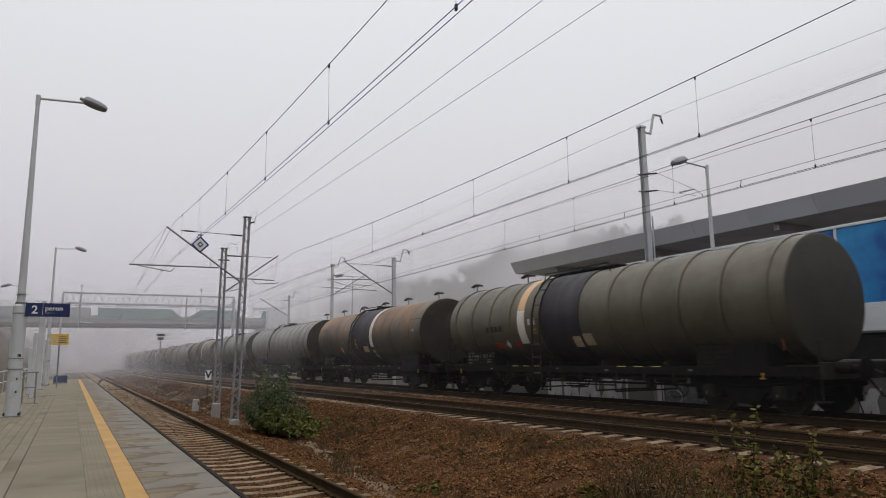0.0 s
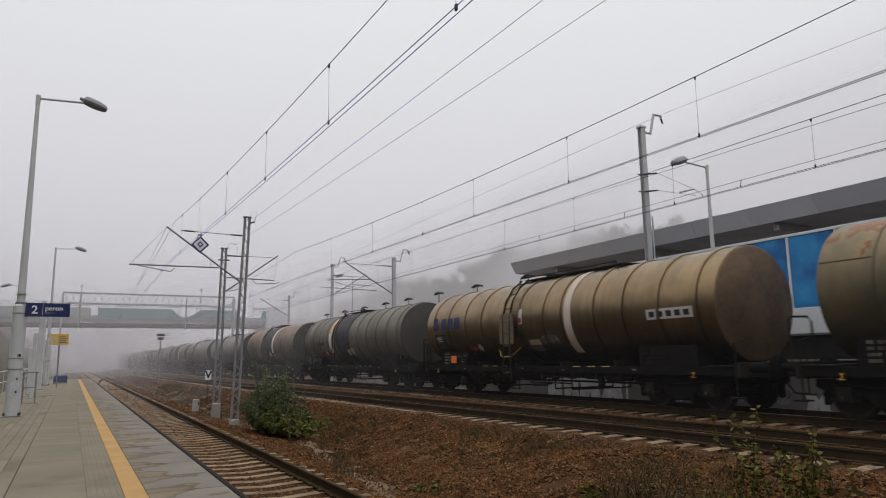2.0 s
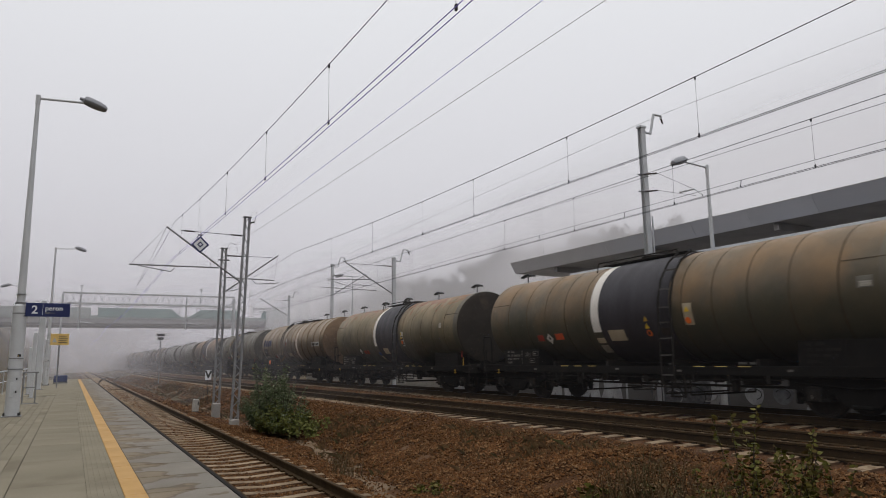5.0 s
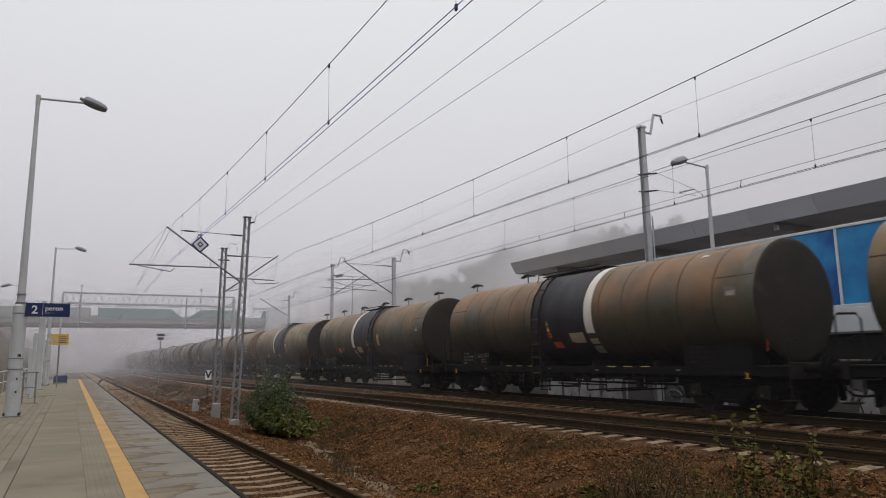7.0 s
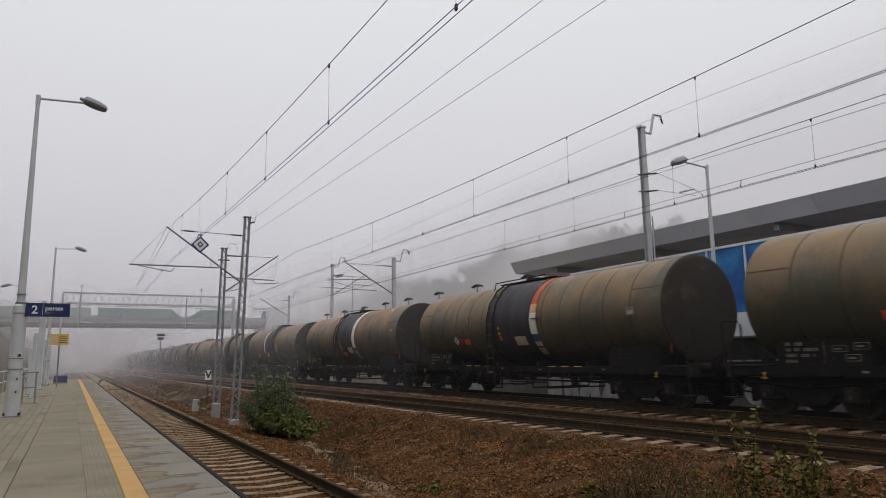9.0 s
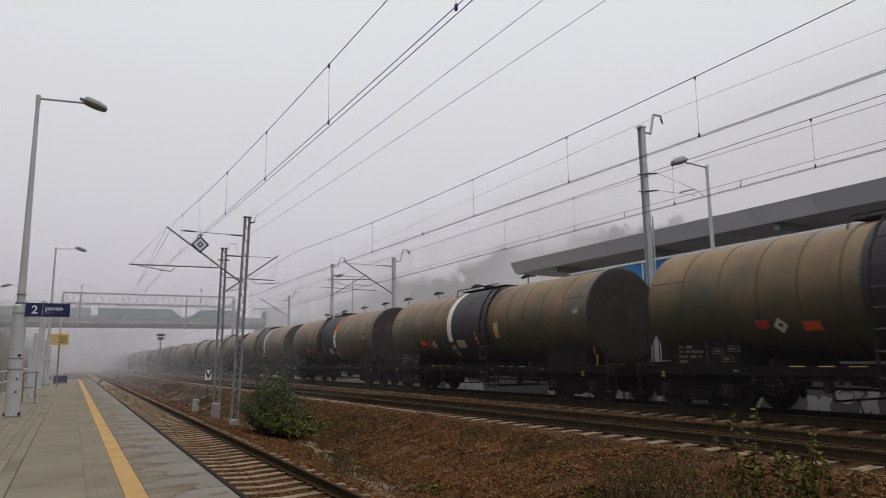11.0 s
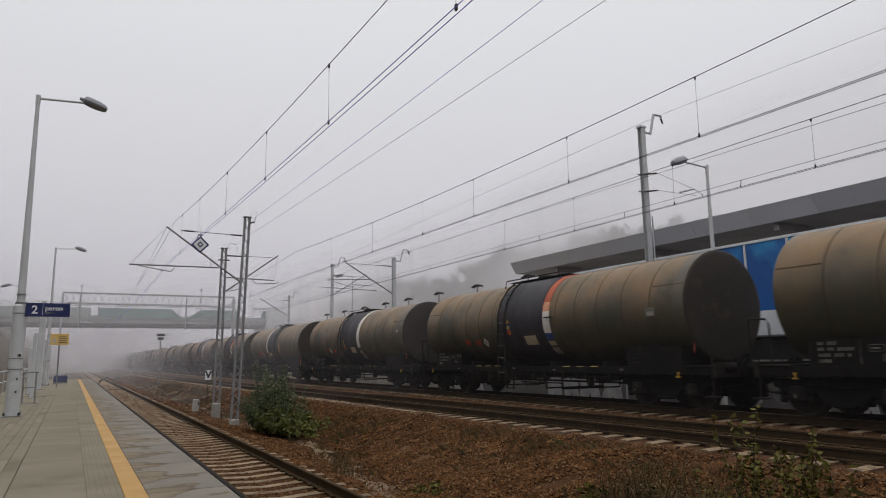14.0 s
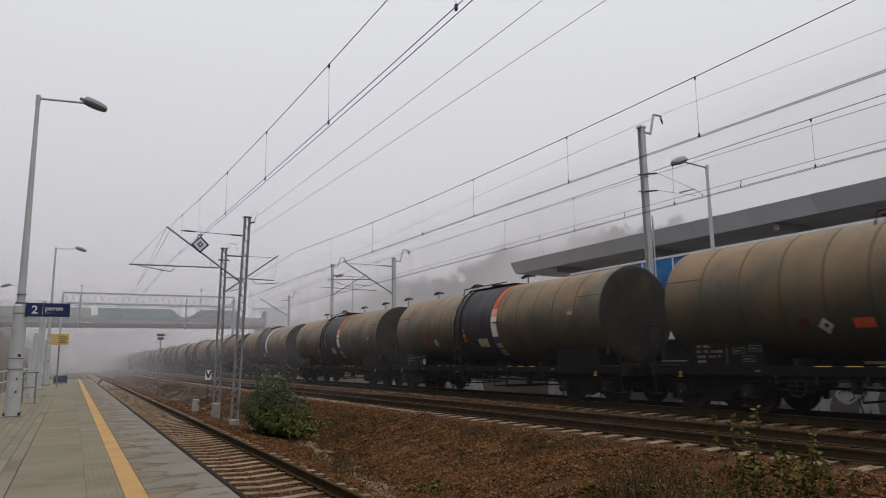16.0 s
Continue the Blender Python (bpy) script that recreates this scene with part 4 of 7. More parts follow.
            b.box(lo, hi, dv - 0.012, dv, 1.08, 1.52)
            for ya, za in ((5.05, 1.30), (4.8, 1.12), (4.62, 1.34)) if s > 0 else ():
                for e0, e1, f0, f1 in ((0, 0.3, 0, 0.012), (0, 0.3, 0.12, 0.132), (0, 0.012, 0, 0.132), (0.288, 0.3, 0, 0.132), (0.05, 0.2, 0.045, 0.08)):
                    b.box(lo, hi, ya - e1, ya - e0, za + f0, za + f1)
            tagged(part("faded_writing", b, MARK_FADED if s > 0 else UNDER, box, "rows of faded white writing" if s > 0 else "rows of dark writing"), kind="stuff")
            part("rope_bracket", ANCHOR_ME, MARK_YELLOW, w, "yellow rope bracket", at=pose(side * 1.28, s * (6.55 if s > 0 else 6.4), 0.86))
            for k in range(3):
                part("edge_mark", STRIPE_ME, MARK_PALE, w, "pale yellow edge mark", at=pose(side * 1.275, s * (1.9 + 0.62 * k) - 0.2, 1.025))
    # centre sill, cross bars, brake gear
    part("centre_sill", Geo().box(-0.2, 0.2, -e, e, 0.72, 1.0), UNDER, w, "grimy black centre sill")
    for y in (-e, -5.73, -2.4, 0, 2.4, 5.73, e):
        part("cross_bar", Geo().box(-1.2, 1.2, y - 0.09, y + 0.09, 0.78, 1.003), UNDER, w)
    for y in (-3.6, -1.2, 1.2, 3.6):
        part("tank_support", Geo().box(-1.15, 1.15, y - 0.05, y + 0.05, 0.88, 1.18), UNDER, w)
    for side in (-1, 1):
        g = Geo()
        g.box(side * 0.75 - 0.05, side * 0.75 + 0.05, -4.3, 4.3, 0.80, 0.97, 0.01)
        part("side_member", g, UNDER, w)
    for y0, y1, z0 in ((-3.7, -3.1, 0.62), (3.1, 3.85, 0.60), (0.5, 0.85, 0.56)):
        part("equipment_box", Geo().box(-1.1, -0.55, y0, y1, z0, 0.85, 0.03), UNDER, w)
    for s in (-1, 1):
        g = Geo()
        g.add(*(lambda q: ([(a * 0.35, b, c) for a, b, c in q.v], q.f))(Geo().lathe_y([(s * 4.2, 0.75), (s * 4.2, 1.47), (s * 6.3, 1.47), (s * 6.3, 0.75)], 20, radians(200), radians(340), cz=AXIS)))
        part("saddle_web", g, UNDER, w)
    g = Geo()
    g.lathe_y([(-0.55, 0.0), (-0.55, 0.13), (0.35, 0.13), (0.35, 0.0)], 14, cx=-0.35, cz=0.80)
    part("brake_cylinder", g, UNDER, w, smooth=True)
    g = Geo()
    g.box(-0.9, -0.6, 1.35, 1.75, 0.62, 0.8, 0.02)
    for yy in (-1.7, -0.9, 2.3):
        g.tube([(-1.15, yy, 0.35), (1.15, yy, 0.35)], 0.022, 6)
        for side in (-1, 1):
            g.tube([(side * 1.15, yy, 0.35), (side * 1.15, yy, 0.85)], 0.022, 6)
    g.tube([(-0.3, -4.3, 0.55), (-0.3, 4.3, 0.55)], 0.03, 6)
    g.tube([(-1.18, -1.7, 0.52), (-1.18, 0.4, 0.52)], 0.02, 6)
    part("brake_rigging", g, UNDER, w)
    g = Geo()
    g.tube([(0, -0.3, AXIS - RAD + 0.1), (0, -0.3, 0.78), (0, -0.3, 0.66)], 0.11, 10)
    g.tube([(-1.1, -0.3, 0.72), (1.1, -0.3, 0.72)], 0.07, 10)
    for side in (-1, 1):
        g.tube([(side * 1.1, -0.3, 0.72), (side * 1.22, -0.3, 0.72)], 0.10, 10)
    part("drain_pipe", g, UNDER, w, smooth=True)
    # small gear hung along the sole bar
    for y0, dy, z0, z1 in ((-2.6, 0.24, 0.66, 0.84), (-0.95, 0.20, 0.62, 0.84), (1.62, 0.32, 0.66, 0.84), (2.35, 0.14, 0.50, 0.83), (-3.0, 0.12, 0.46, 0.83)):
        part("valve_box", Geo().box(-1.2, -0.98, y0, y0 + dy, z0, z1, 0.03), UNDER, w)
    g = Geo().lathe_y([(-2.35, 0.0), (-2.33, 0.09), (-2.25, 0.12), (-1.45, 0.12), (-1.37, 0.09), (-1.35, 0.0)], 14, cx=-0.6, cz=0.78)
    part("air_reservoir", g, UNDER, w, smooth=True)
    g = Geo()
    g.tube([(-1.2, -4.2, 0.74), (-1.2, -1.2, 0.70), (-1.2, 0.4, 0.76), (-1.2, 4.2, 0.72)], 0.018, 5)
    g.tube([(-1.16, -0.7, 0.8), (-1.2, -0.6, 0.45), (-1.16, 0.2, 0.42), (-1.16, 0.32, 0.8)], 0.024, 6)
    g.tube([(-1.12, 3.2, 0.8), (-1.16, 3.3, 0.5), (-1.1, 4.1, 0.55), (-1.05, 4.4, 0.75)], 0.02, 5)
    for y in (-3.9, -2.9, -1.9, 1.1, 2.1, 3.1, 4.0):
        g.box(-1.27, -1.17, y - 0.03, y + 0.03, 0.66, 0.86)
    part("brake_pipe", g, UNDER, w)
    part("hand_wheel", Geo().tube([(-1.24, 3.55 + 0.21 * math.cos(k * math.pi / 8), 0.62 + 0.21 * math.sin(k * math.pi / 8)) for k in range(17)], 0.016, 5)
         .box(-1.25, -1.22, 3.34, 3.76, 0.61, 0.63).box(-1.25, -1.22, 3.54, 3.56, 0.41, 0.83), UNDER, w)
    g = Geo()
    for q in (-0.2, 0.2):
        g.box(-1.27, -1.235, ladder_y + q - 0.02, ladder_y + q + 0.02, 0.28, 0.84)
    for z in (0.29, 0.55):
        g.box(-1.33, -1.2, ladder_y - 0.2, ladder_y + 0.2, z, z + 0.025)
    part("step", g, UNDER, w)
    for y, z in ((-1.55, 0.90), (0.62, 0.93), (4.35, 0.90), (-4.5, 0.92)):
        part("small_plate", Geo().box(-1.278, -1.27, y, y + 0.13, z, z + 0.045), MARK_FADED, w, "small faded white plate")
    # ends
    for s in (-1, 1):
        g = Geo()
        y = s * e
        g.box(-1.28, 1.28, min(y, y + s * 0.12), max(y, y + s * 0.12), 0.78, 1.12, 0.01)
        g.box(-1.3, 1.3, min(y, y - s * 0.75), max(y, y - s * 0.75), 1.03, 1.06)
        part("headstock", g, UNDER, w, "black headstock with end platform")
        for q in (-1.25, 1.25):
            g = Geo()
            g.tube([(q, y, 0.35), (q, y, 1.55), (q * 0.75, y, 1.6)], 0.02, 5)
            g.box(q - 0.16, q + 0.16, y - 0.12, y + 0.12, 0.33, 0.36)
            part("hand_grab", g, UNDER, w)
        for q in (-0.875, 0.875):
            part("buffer", BUFFER_ME, SOLE, w, at=pose(q, y + s * 0.1, 1.0, 0, 0, 0 if s > 0 else 180))
        g = Geo()
        g.tube([(0, y, 0.95), (0, y + s * 0.3, 0.95), (0, y + s * 0.5, 0.86), (0, y + s * 0.62, 0.95)], 0.045, 6)
        g.tube([(0.35, y, 0.75), (0.36, y + s * 0.25, 0.42), (0.30, y + s * 0.6, 0.40)], 0.025, 6)
        part("coupling", g, UNDER, w, "black screw coupling and hose")
    if style != "gold":
        for q in (-1.2, 1.2):
            part("end_railing", Geo().tube([(q, 7.62, 1.05), (q, 7.62, 1.98), (q, 7.57, 2.04), (q, 7.2, 2.02), (q, 7.12, 1.92), (q, 7.1, 1.05)], 0.022, 6), UNDER, w, "black tubular railing on the end platform")
        part("red_lever", Geo().tube([(-1.29, -6.96, 1.36), (-1.29, -6.97, 1.60)], 0.014, 6), MARK_RED, w, "small red brake lever")
        if ladder_y < 0:
            part("yellow_lever", Geo().tube([(-1.29, -7.06, 1.04), (-1.29, -7.06, 1.36)], 0.016, 6), MARK_YELLOW, w, "yellow lever at the wagon's rear")
    # bogies
    wheels = []
    for s in (-1, 1):
        bg = part("bogie", BOGIE_ME, SOLE, w, "dark grimy two-axle bogie", at=pose(0, s * 5.73, 0))
        for q in (-0.92, 0.92):
            wheels.append(part("wheelset", WHEELSET_ME, WHEEL, bg, "worn steel wheelset", at=pose(0, q, 0.455)))
            for side in (-1, 1):
                part("axle_box", AXLEBOX_ME, UNDER, bg, at=pose(side * 1.02, q, 0.46, 0, 0, 0 if side < 0 else 180))
                part("axle_mark", AXLEMARK_ME, MARK_WHITE, bg, "white mark", at=pose(side * 1.205, q, 0.44))
    return w


def plates(w, items):
    """Plates and marks on the side that faces the platform: (name, y0, y1, z0, z1, material, label)."""
    for name, y0, y1, z0, z1, m, lab in items:
        ob = part(name, curved_patch(y0, y1, z0, z1, lift=0.034 if "band" in lab else 0.009), m, w, lab)


def hazard_row(w, marks):
    """Small hazard plates low on the front half: (kind, place along the tank, height)."""
    for kind, y, z in marks:
        if kind == "lozenge":
            part("hazard_lozenge", side_lozenge(y, z, 0.16), MARK_WHITE, w, "white hazard lozenge")
            part("lozenge_mark", side_lozenge(y - 0.02, z + 0.015, 0.055, lift=0.013), BLACK, w, "black pictogram of the lozenge")
        else:
            m, wide, lab = {"red": (MARK_RED, 0.15, "red faded marking"), "orange": (MARK_REDDISH, 0.19, "orange-red marking"),
                            "dim": (MARK_DIM, 0.15, "dim red stencil"), "dot": (MARK_RED, 0.09, "small red marking")}[kind]
            plates(w, [("hazard_mark", y - wide, y + wide, z - 0.09, z + 0.09, m, lab + (" on the band" if abs(y) < 1.1 else ""))])


def band_marks(w, f=1, tri=0.65, top=2.31, cream=-0.5, blue_tri=False):
    """Warning signs, data plate and small plates on the black band."""
    for k, z in enumerate((top, top - 0.18)):
        if blue_tri and k:
            plates(w, [("warning_field", tri * f - 0.09, tri * f + 0.09, z - 0.10, z + 0.08, MARK_NAVY, "blue field on the band")])
        part("warning_sign", side_shape(tri * f, z, 0.088, 3, lift=0.044), MARK_BRIGHT if k else MARK_YELLOW, w, "yellow warning triangle")
    part("warning_sign", side_shape(tri * f, top - 0.34, 0.085, 16), MARK_ORANGE, w, "orange warning disc")
    part("sign_centre", side_shape(tri * f, top - 0.34, 0.045, 12, lift=0.044), MARK_DIM, w, "dark centre of the disc")
    a, b = sorted((cream * f - 0.31, cream * f + 0.31))
    plates(w, [("data_plate", a, b, 1.72, 2.0, MARK_CREAM, "cream data plate on the band"),
               ("dark_plate", tri * f - 0.60 - 0.18, tri * f - 0.60 + 0.18, 1.80, 1.98, MARK_BROWN, "brown stencilled field on the band")])


def ring_tail(w, y0, y1, blue):
    """What lies below the painted ring: a blue stretch on some wagons, then dirty cream."""
    if blue:
        plates(w, [("blue_patch", y0, y1, 1.84, 2.06, MARK_NAVY, "navy stretch below the ring")])
        part("ring_bracket", Geo().box(-RAD - 0.07, -RAD - 0.02, y0 - 0.18, y1 - 0.12, 2.50, 2.53), UNDER, w, "small black bracket on the ring")
    plates(w, [("cream_patch", y0, y1, 1.66, 1.80, MARK_CREAM, "cream patch below the ring"), ("cream_patch", y0, y1, 1.40, 1.60, MARK_DIRTY, "dirty white patch below the ring")])


def rear_patch(w, y, z):
    plates(w, [("white_patch", y - 0.15, y + 0.15, z - 0.11, z + 0.11, MARK_WORN, "worn pale patch")])
    plates(w, [("white_patch", y - 0.13, y + 0.10, z - 0.09, z + 0.01, MARK_DIRTY, "dirty white patch")])


# places of the wagons' middles along the track at the start
V = 9.45
WAGONS = []


def put(w, y0):
    WAGONS.append((w, y0))


STD = "tank wagon with black band and pale ring, weathered "
KINDS = {"brown": (TANK_BROWN, STD + "rusty brown", RING_WHITE, None), "olive": (TANK_OLIVE, STD + "olive brown", RING_WHITE, None),
         "red": (TANK_OLIVE, "olive-brown tank wagon with black band and red-white ring", RING_RED, RING_WHITE),
         "flip": (TANK_OLIVE, "olive-brown tank wagon with black band, ladder towards its rear", RING_WHITE, None),
         "silver": (TANK_SILVER, "pale grey ribbed tank wagon, grime and shade painted below", None, None)}


def std_wagon(key):
    m, lab, rm, rl = KINDS[key]
    if key == "flip":
        w = make_wagon(m, lab, ring_mat=rm, ring=(1.18, 1.50), band=(-1.40, 1.16), ladder_y=-1.42)
        ring_tail(w, 1.18, 1.50, False)
    elif key == "silver":
        w = make_wagon(m, lab, length=15.0, over=17.2, band=None, ring=None, ladder_y=1.3, ribs=(0.60, 1.79, 3.05, 4.29, 5.52, 6.72), seams=False)
    else:
        w = make_wagon(m, lab, ring_mat=rm, ring_lower=rl, ring=(-1.50, -1.18) if rm else None)
        if rm:
            ring_tail(w, -1.50, -1.18, key == "red")
    return w


W1 = make_wagon(TANK_GREY, "olive-grey ribbed tank wagon with black band and orange ring", length=14.3, over=16.6, band=(-0.55, 1.35), ring=(2.18, 2.56), ring_mat=RING_ORANGE, ring_lower=RING_WHITE,
                ladder_y=1.3, ribs=(0.60, 1.79, 3.05, 4.29, 5.52, 6.72), seams=False)
plates(W1, [("data_plate", -0.95, -0.45, 1.62, 1.95, MARK_CREAM, "cream data plate"), ("data_plate", -0.45, -0.1, 1.60, 1.9, MARK_CREAM, "cream data plate on the band"),
            ("hazard_mark", 3.75, 4.2, 1.62, 1.80, MARK_RED, "red hazard plate"), ("hazard_mark", 2.75, 3.1, 1.64, 1.82, MARK_RED, "red hazard plate"),
            ("data_plate", 1.62, 2.0, 2.32, 2.52, MARK_WHITE, "white plate"), ("warning_sign", 1.6, 1.78, 2.05, 2.22, MARK_YELLOW, "yellow warning sign")]
       + [("owner_mark", 3.55 + 0.27 * k, 3.75 + 0.27 * k, 2.18, 2.36, BLACK, "faded black lettering as bars") for k in range(4)])
part("hazard_lozenge", side_lozenge(3.42, 1.74, 0.13), MARK_WHITE, W1, "white hazard lozenge")
put(W1, 16.22)

W2 = make_wagon(TANK_GOLD, "golden beige ribbed tank wagon with white ring and blue mark", length=14.5, over=16.4, band=None, ring=(-2.06, -1.75), ring_mat=RING_STAINED, ladder_y=1.1,
                ribs=(0.68, 1.55, 3.03, 4.2, 5.5, 6.7), style="gold", seams=False)
part("owner_mark", curved_patch(6.52, 6.72, 2.50, 2.90, slant=-0.12), MARK_BLUE, W2, "navy blade of the owner's mark")
part("owner_mark", curved_patch(6.24, 6.44, 2.50, 2.90, slant=0.12), MARK_BLUE, W2, "navy blade of the owner's mark")
part("owner_mark", curved_patch(6.30, 6.68, 2.40, 2.50), MARK_BLUE, W2, "navy blade of the owner's mark")
for k in range(3):
    part("owner_mark", curved_patch(6.0 - 0.52 * k - 0.40, 6.0 - 0.52 * k, 2.42, 2.84, slant=0.05), MARK_BLUE, W2, "navy block of the owner's mark")
plates(W2, [("data_panel", 5.77, 6.64, 1.74, 2.24, BLACK, "black data panel"), ("hazard_mark", 3.76, 4.08, 1.58, 1.74, MARK_RED, "red marking"),
            ("cream_plate", 0.02, 0.30, 1.70, 1.86, MARK_CREAM, "cream plate"), ("cream_plate", -0.28, 0.0, 1.70, 1.86, MARK_CREAM, "cream plate"),
            ("dull_plate", 0.10, 0.46, 1.52, 1.64, MARK_FADED, "grimy plate"), ("dull_plate", -0.22, 0.06, 1.52, 1.64, MARK_FADED, "grimy plate"),
            ("dull_plate", -0.76, -0.42, 1.72, 1.96, MARK_FADED, "grimy plate"), ("dull_plate", -1.25, -0.82, 1.72, 1.96, MARK_FADED, "grimy plate"),
            ("white_plate", -6.6, -5.1, 2.20, 2.46, MARK_WHITE, "white plate with black marks"), ("notice_plate", 0.45, 0.68, 2.38, 2.86, MARK_WHITE, "white and red notice"), ("notice_field", 0.48, 0.65, 2.41, 2.58, MARK_RED, "red field of the notice plate")])
for k in range(5):
    part("panel_mark", curved_patch(-6.5 + 0.28 * k, -6.32 + 0.28 * k, 2.26, 2.40, lift=0.013), BLACK, W2, "black bar of writing")
for k in range(3):
    part("panel_writing", curved_patch(6.08, 6.52 - 0.05 * k, 2.10 - 0.07 * k, 2.13 - 0.07 * k, lift=0.013, n=1), MARK_WHITE, W2, "white bar of writing")
part("hazard_lozenge", side_lozenge(3.47, 1.68, 0.15), MARK_WHITE, W2, "white hazard lozenge")
g = Geo()
g.box(-1.30, -1.28, 5.02, 5.42, 1.12, 1.40, 0.004)
part("orange_plate", g, MARK_ORANGE, W2, "orange hazard number plate")
g = Geo()
g.tube([(-1.50, 1.66, 1.56), (-1.56, 1.45, 1.34), (-1.56, 0.85, 1.34), (-1.50, 0.42, 1.60)], 0.02, 6)
part("yellow_rail", g, MARK_YELLOW, W2, "yellow hand rail below the ladder")
for xx in (-1.2, 1.2):
    g = Geo()
    for a, b in ((7.42, 7.62), (7.68, 7.92)):
        g.tube([(xx, a, 1.06), (xx, a, 1.75), (xx, (a + b) / 2, 1.98), (xx, b, 1.75), (xx, b, 1.06)], 0.022, 6)
    g.tube([(xx, 7.30, 1.06), (xx, 7.30, 2.1), (xx, 7.98, 2.1), (xx, 7.98, 1.06)], 0.022, 6)
    part("end_railing", g, UNDER, W2, "black tubular railing on the end platform")
g = Geo()
g.box(-1.58, -1.54, 0.72, 1.52, 1.75, 2.75, 0.004)
part("ladder_guard", g, mat("dented_guard_plate", (0.20, 0.155, 0.10), (0.14, 0.105, 0.07), 0.5, 0.5, scale=3, fine=12), W2, "dented plate behind the ladder")
put(W2, -0.88)

W3 = make_wagon(TANK_OCHRE, "ochre tank wagon with rust patches, white ring and black band", ring=(1.20, 1.48), band=(-1.35, 1.18), ladder_y=-1.38)
plates(W3, [("data_plate", 0.1, 0.62, 1.60, 1.86, MARK_CREAM, "cream data plate on the band"), ("hazard_mark", 2.62, 2.90, 1.62, 1.78, MARK_RED, "red faded marking"), ("hazard_mark", 2.98, 3.26, 1.62, 1.78, MARK_RED, "red faded marking"),
            ("warning_panel", -1.88, -1.64, 1.90, 2.52, MARK_WHITE, "white panel with warning signs"), ("warning_field", -1.865, -1.655, 1.93, 2.34, BLACK, "black field of the warning panel"),
            ("blue_patch", 1.20, 1.48, 1.53, 1.66, MARK_NAVY, "blue patch below the ring"), ("cream_patch", 1.20, 1.48, 1.34, 1.50, MARK_CREAM, "cream patch below the ring"),
            ("white_patch", -5.5, -5.32, 2.54, 2.74, MARK_DIRTY, "dirty white patch")])
for z in (2.42, 2.26):
    part("warning_sign", side_shape(-1.76, z, 0.085, 3), MARK_BRIGHT, W3, "yellow warning triangle")
part("warning_sign", side_shape(-1.76, 2.065, 0.08, 16), MARK_ORANGE, W3, "orange warning disc")
part("hazard_lozenge", side_lozenge(3.62, 1.74, 0.13), MARK_WHITE, W3, "white hazard lozenge")
put(W3, -17.42)

# the wagons that pass by: kind, hazard plates, rear patch, band signs (place, height, data plate, blue field)
PASSING = [("flip", (("red", 4.09, 1.88), ("lozenge", 3.64, 1.85), ("orange", 3.14, 1.90)), (-6.2, 2.6), (0.60, 2.2, -0.6, False)),
           ("brown", (("orange", 0.32, 1.68), ("dim", -0.37, 1.66)), (-6.2, 2.70), (0.55, 2.30, -0.70, False)),
           ("red", (("lozenge", 3.80, 1.96), ("red", 3.48, 1.92), ("orange", 3.0, 1.90)), (-5.7, 2.48), (0.65, 2.30, -0.5, False)),
           ("flip", (("orange", 3.80, 1.95), ("red", 3.24, 1.85), ("lozenge", 2.86, 1.86)), (-6.3, 2.66), (0.60, 2.2, -0.6, False)),
           ("olive", (("red", 3.67, 1.90), ("lozenge", 3.24, 1.86), ("orange", 2.55, 1.83)), (-6.2, 2.63), (0.66, 2.31, -0.43, False)),
           ("red", (("red", 3.70, 1.88), ("red", 2.95, 1.85), ("lozenge", 2.45, 1.84)), (-5.7, 2.40), (0.75, 2.48, -0.35, True)),
           ("red", (("dot", 4.10, 2.02), ("red", 3.64, 2.03), ("lozenge", 3.19, 1.93)), (-5.5, 2.63), (0.75, 2.32, -0.45, False)),
           ("olive", (("dim", 3.27, 1.88), ("lozenge", 2.82, 1.81), ("orange", 2.06, 1.84)), (-6.1, 2.6), (0.65, 2.31, -0.5, False)),
           ("brown", (("red", 3.5, 1.88), ("lozenge", 3.0, 1.85)), (-6.1, 2.6), (0.65, 2.31, -0.5, False))]
proto = {}
for i, (key, marks, patch, (tri, top, cream, blue)) in enumerate(PASSING):
    y0 = -17.42 - 16.04 * (i + 1)
    w = std_wagon(key)
    hazard_row(w, marks)
    rear_patch(w, *patch)
    band_marks(w, -1 if key == "flip" else 1, tri, top, cream, blue)
    if key == "flip":
        plates(w, [("warning_panel", -2.10, -1.84, 2.0, 2.52, MARK_CREAM, "pale panel of warning signs")])
        part("warning_sign", side_shape(-1.97, 2.36, 0.09, 3), MARK_BRIGHT, w, "yellow warning triangle")
        part("warning_sign", side_shape(-1.97, 2.11, 0.08, 16), MARK_ORANGE, w, "orange warning disc")
    if i == 1:
        plates(w, [("white_patch", -5.2, -5.0, 3.64, 3.70, MARK_WHITE, "small white splash on the crown")])
    if i == 6:
        part("notice_plate", Geo().box(-1.262, -1.25, 4.24, 4.46, 1.08, 1.30, 0.003), NOTICE_BLUE, w, "light blue notice plate")
        part("notice_patch", Geo().box(-1.268, -1.262, 4.26, 4.36, 1.09, 1.16), MARK_WHITE, w, "white corner of the notice plate")
    proto[key] = w
    put(w, y0)
proto["silver"] = std_wagon("silver")
AHEAD = ["brown", "silver", "silver", "olive", "silver", "brown", "olive", "brown", "olive", "silver", "olive"]
y0 = 24.85
for i, key in enumerate(AHEAD):
    half = 8.6 if key == "silver" else 8.02
    y0 += half
    put(proto[key] if i == 1 else copy_thing(proto[key], pose(T3, y0, R2)), y0)
    y0 += half


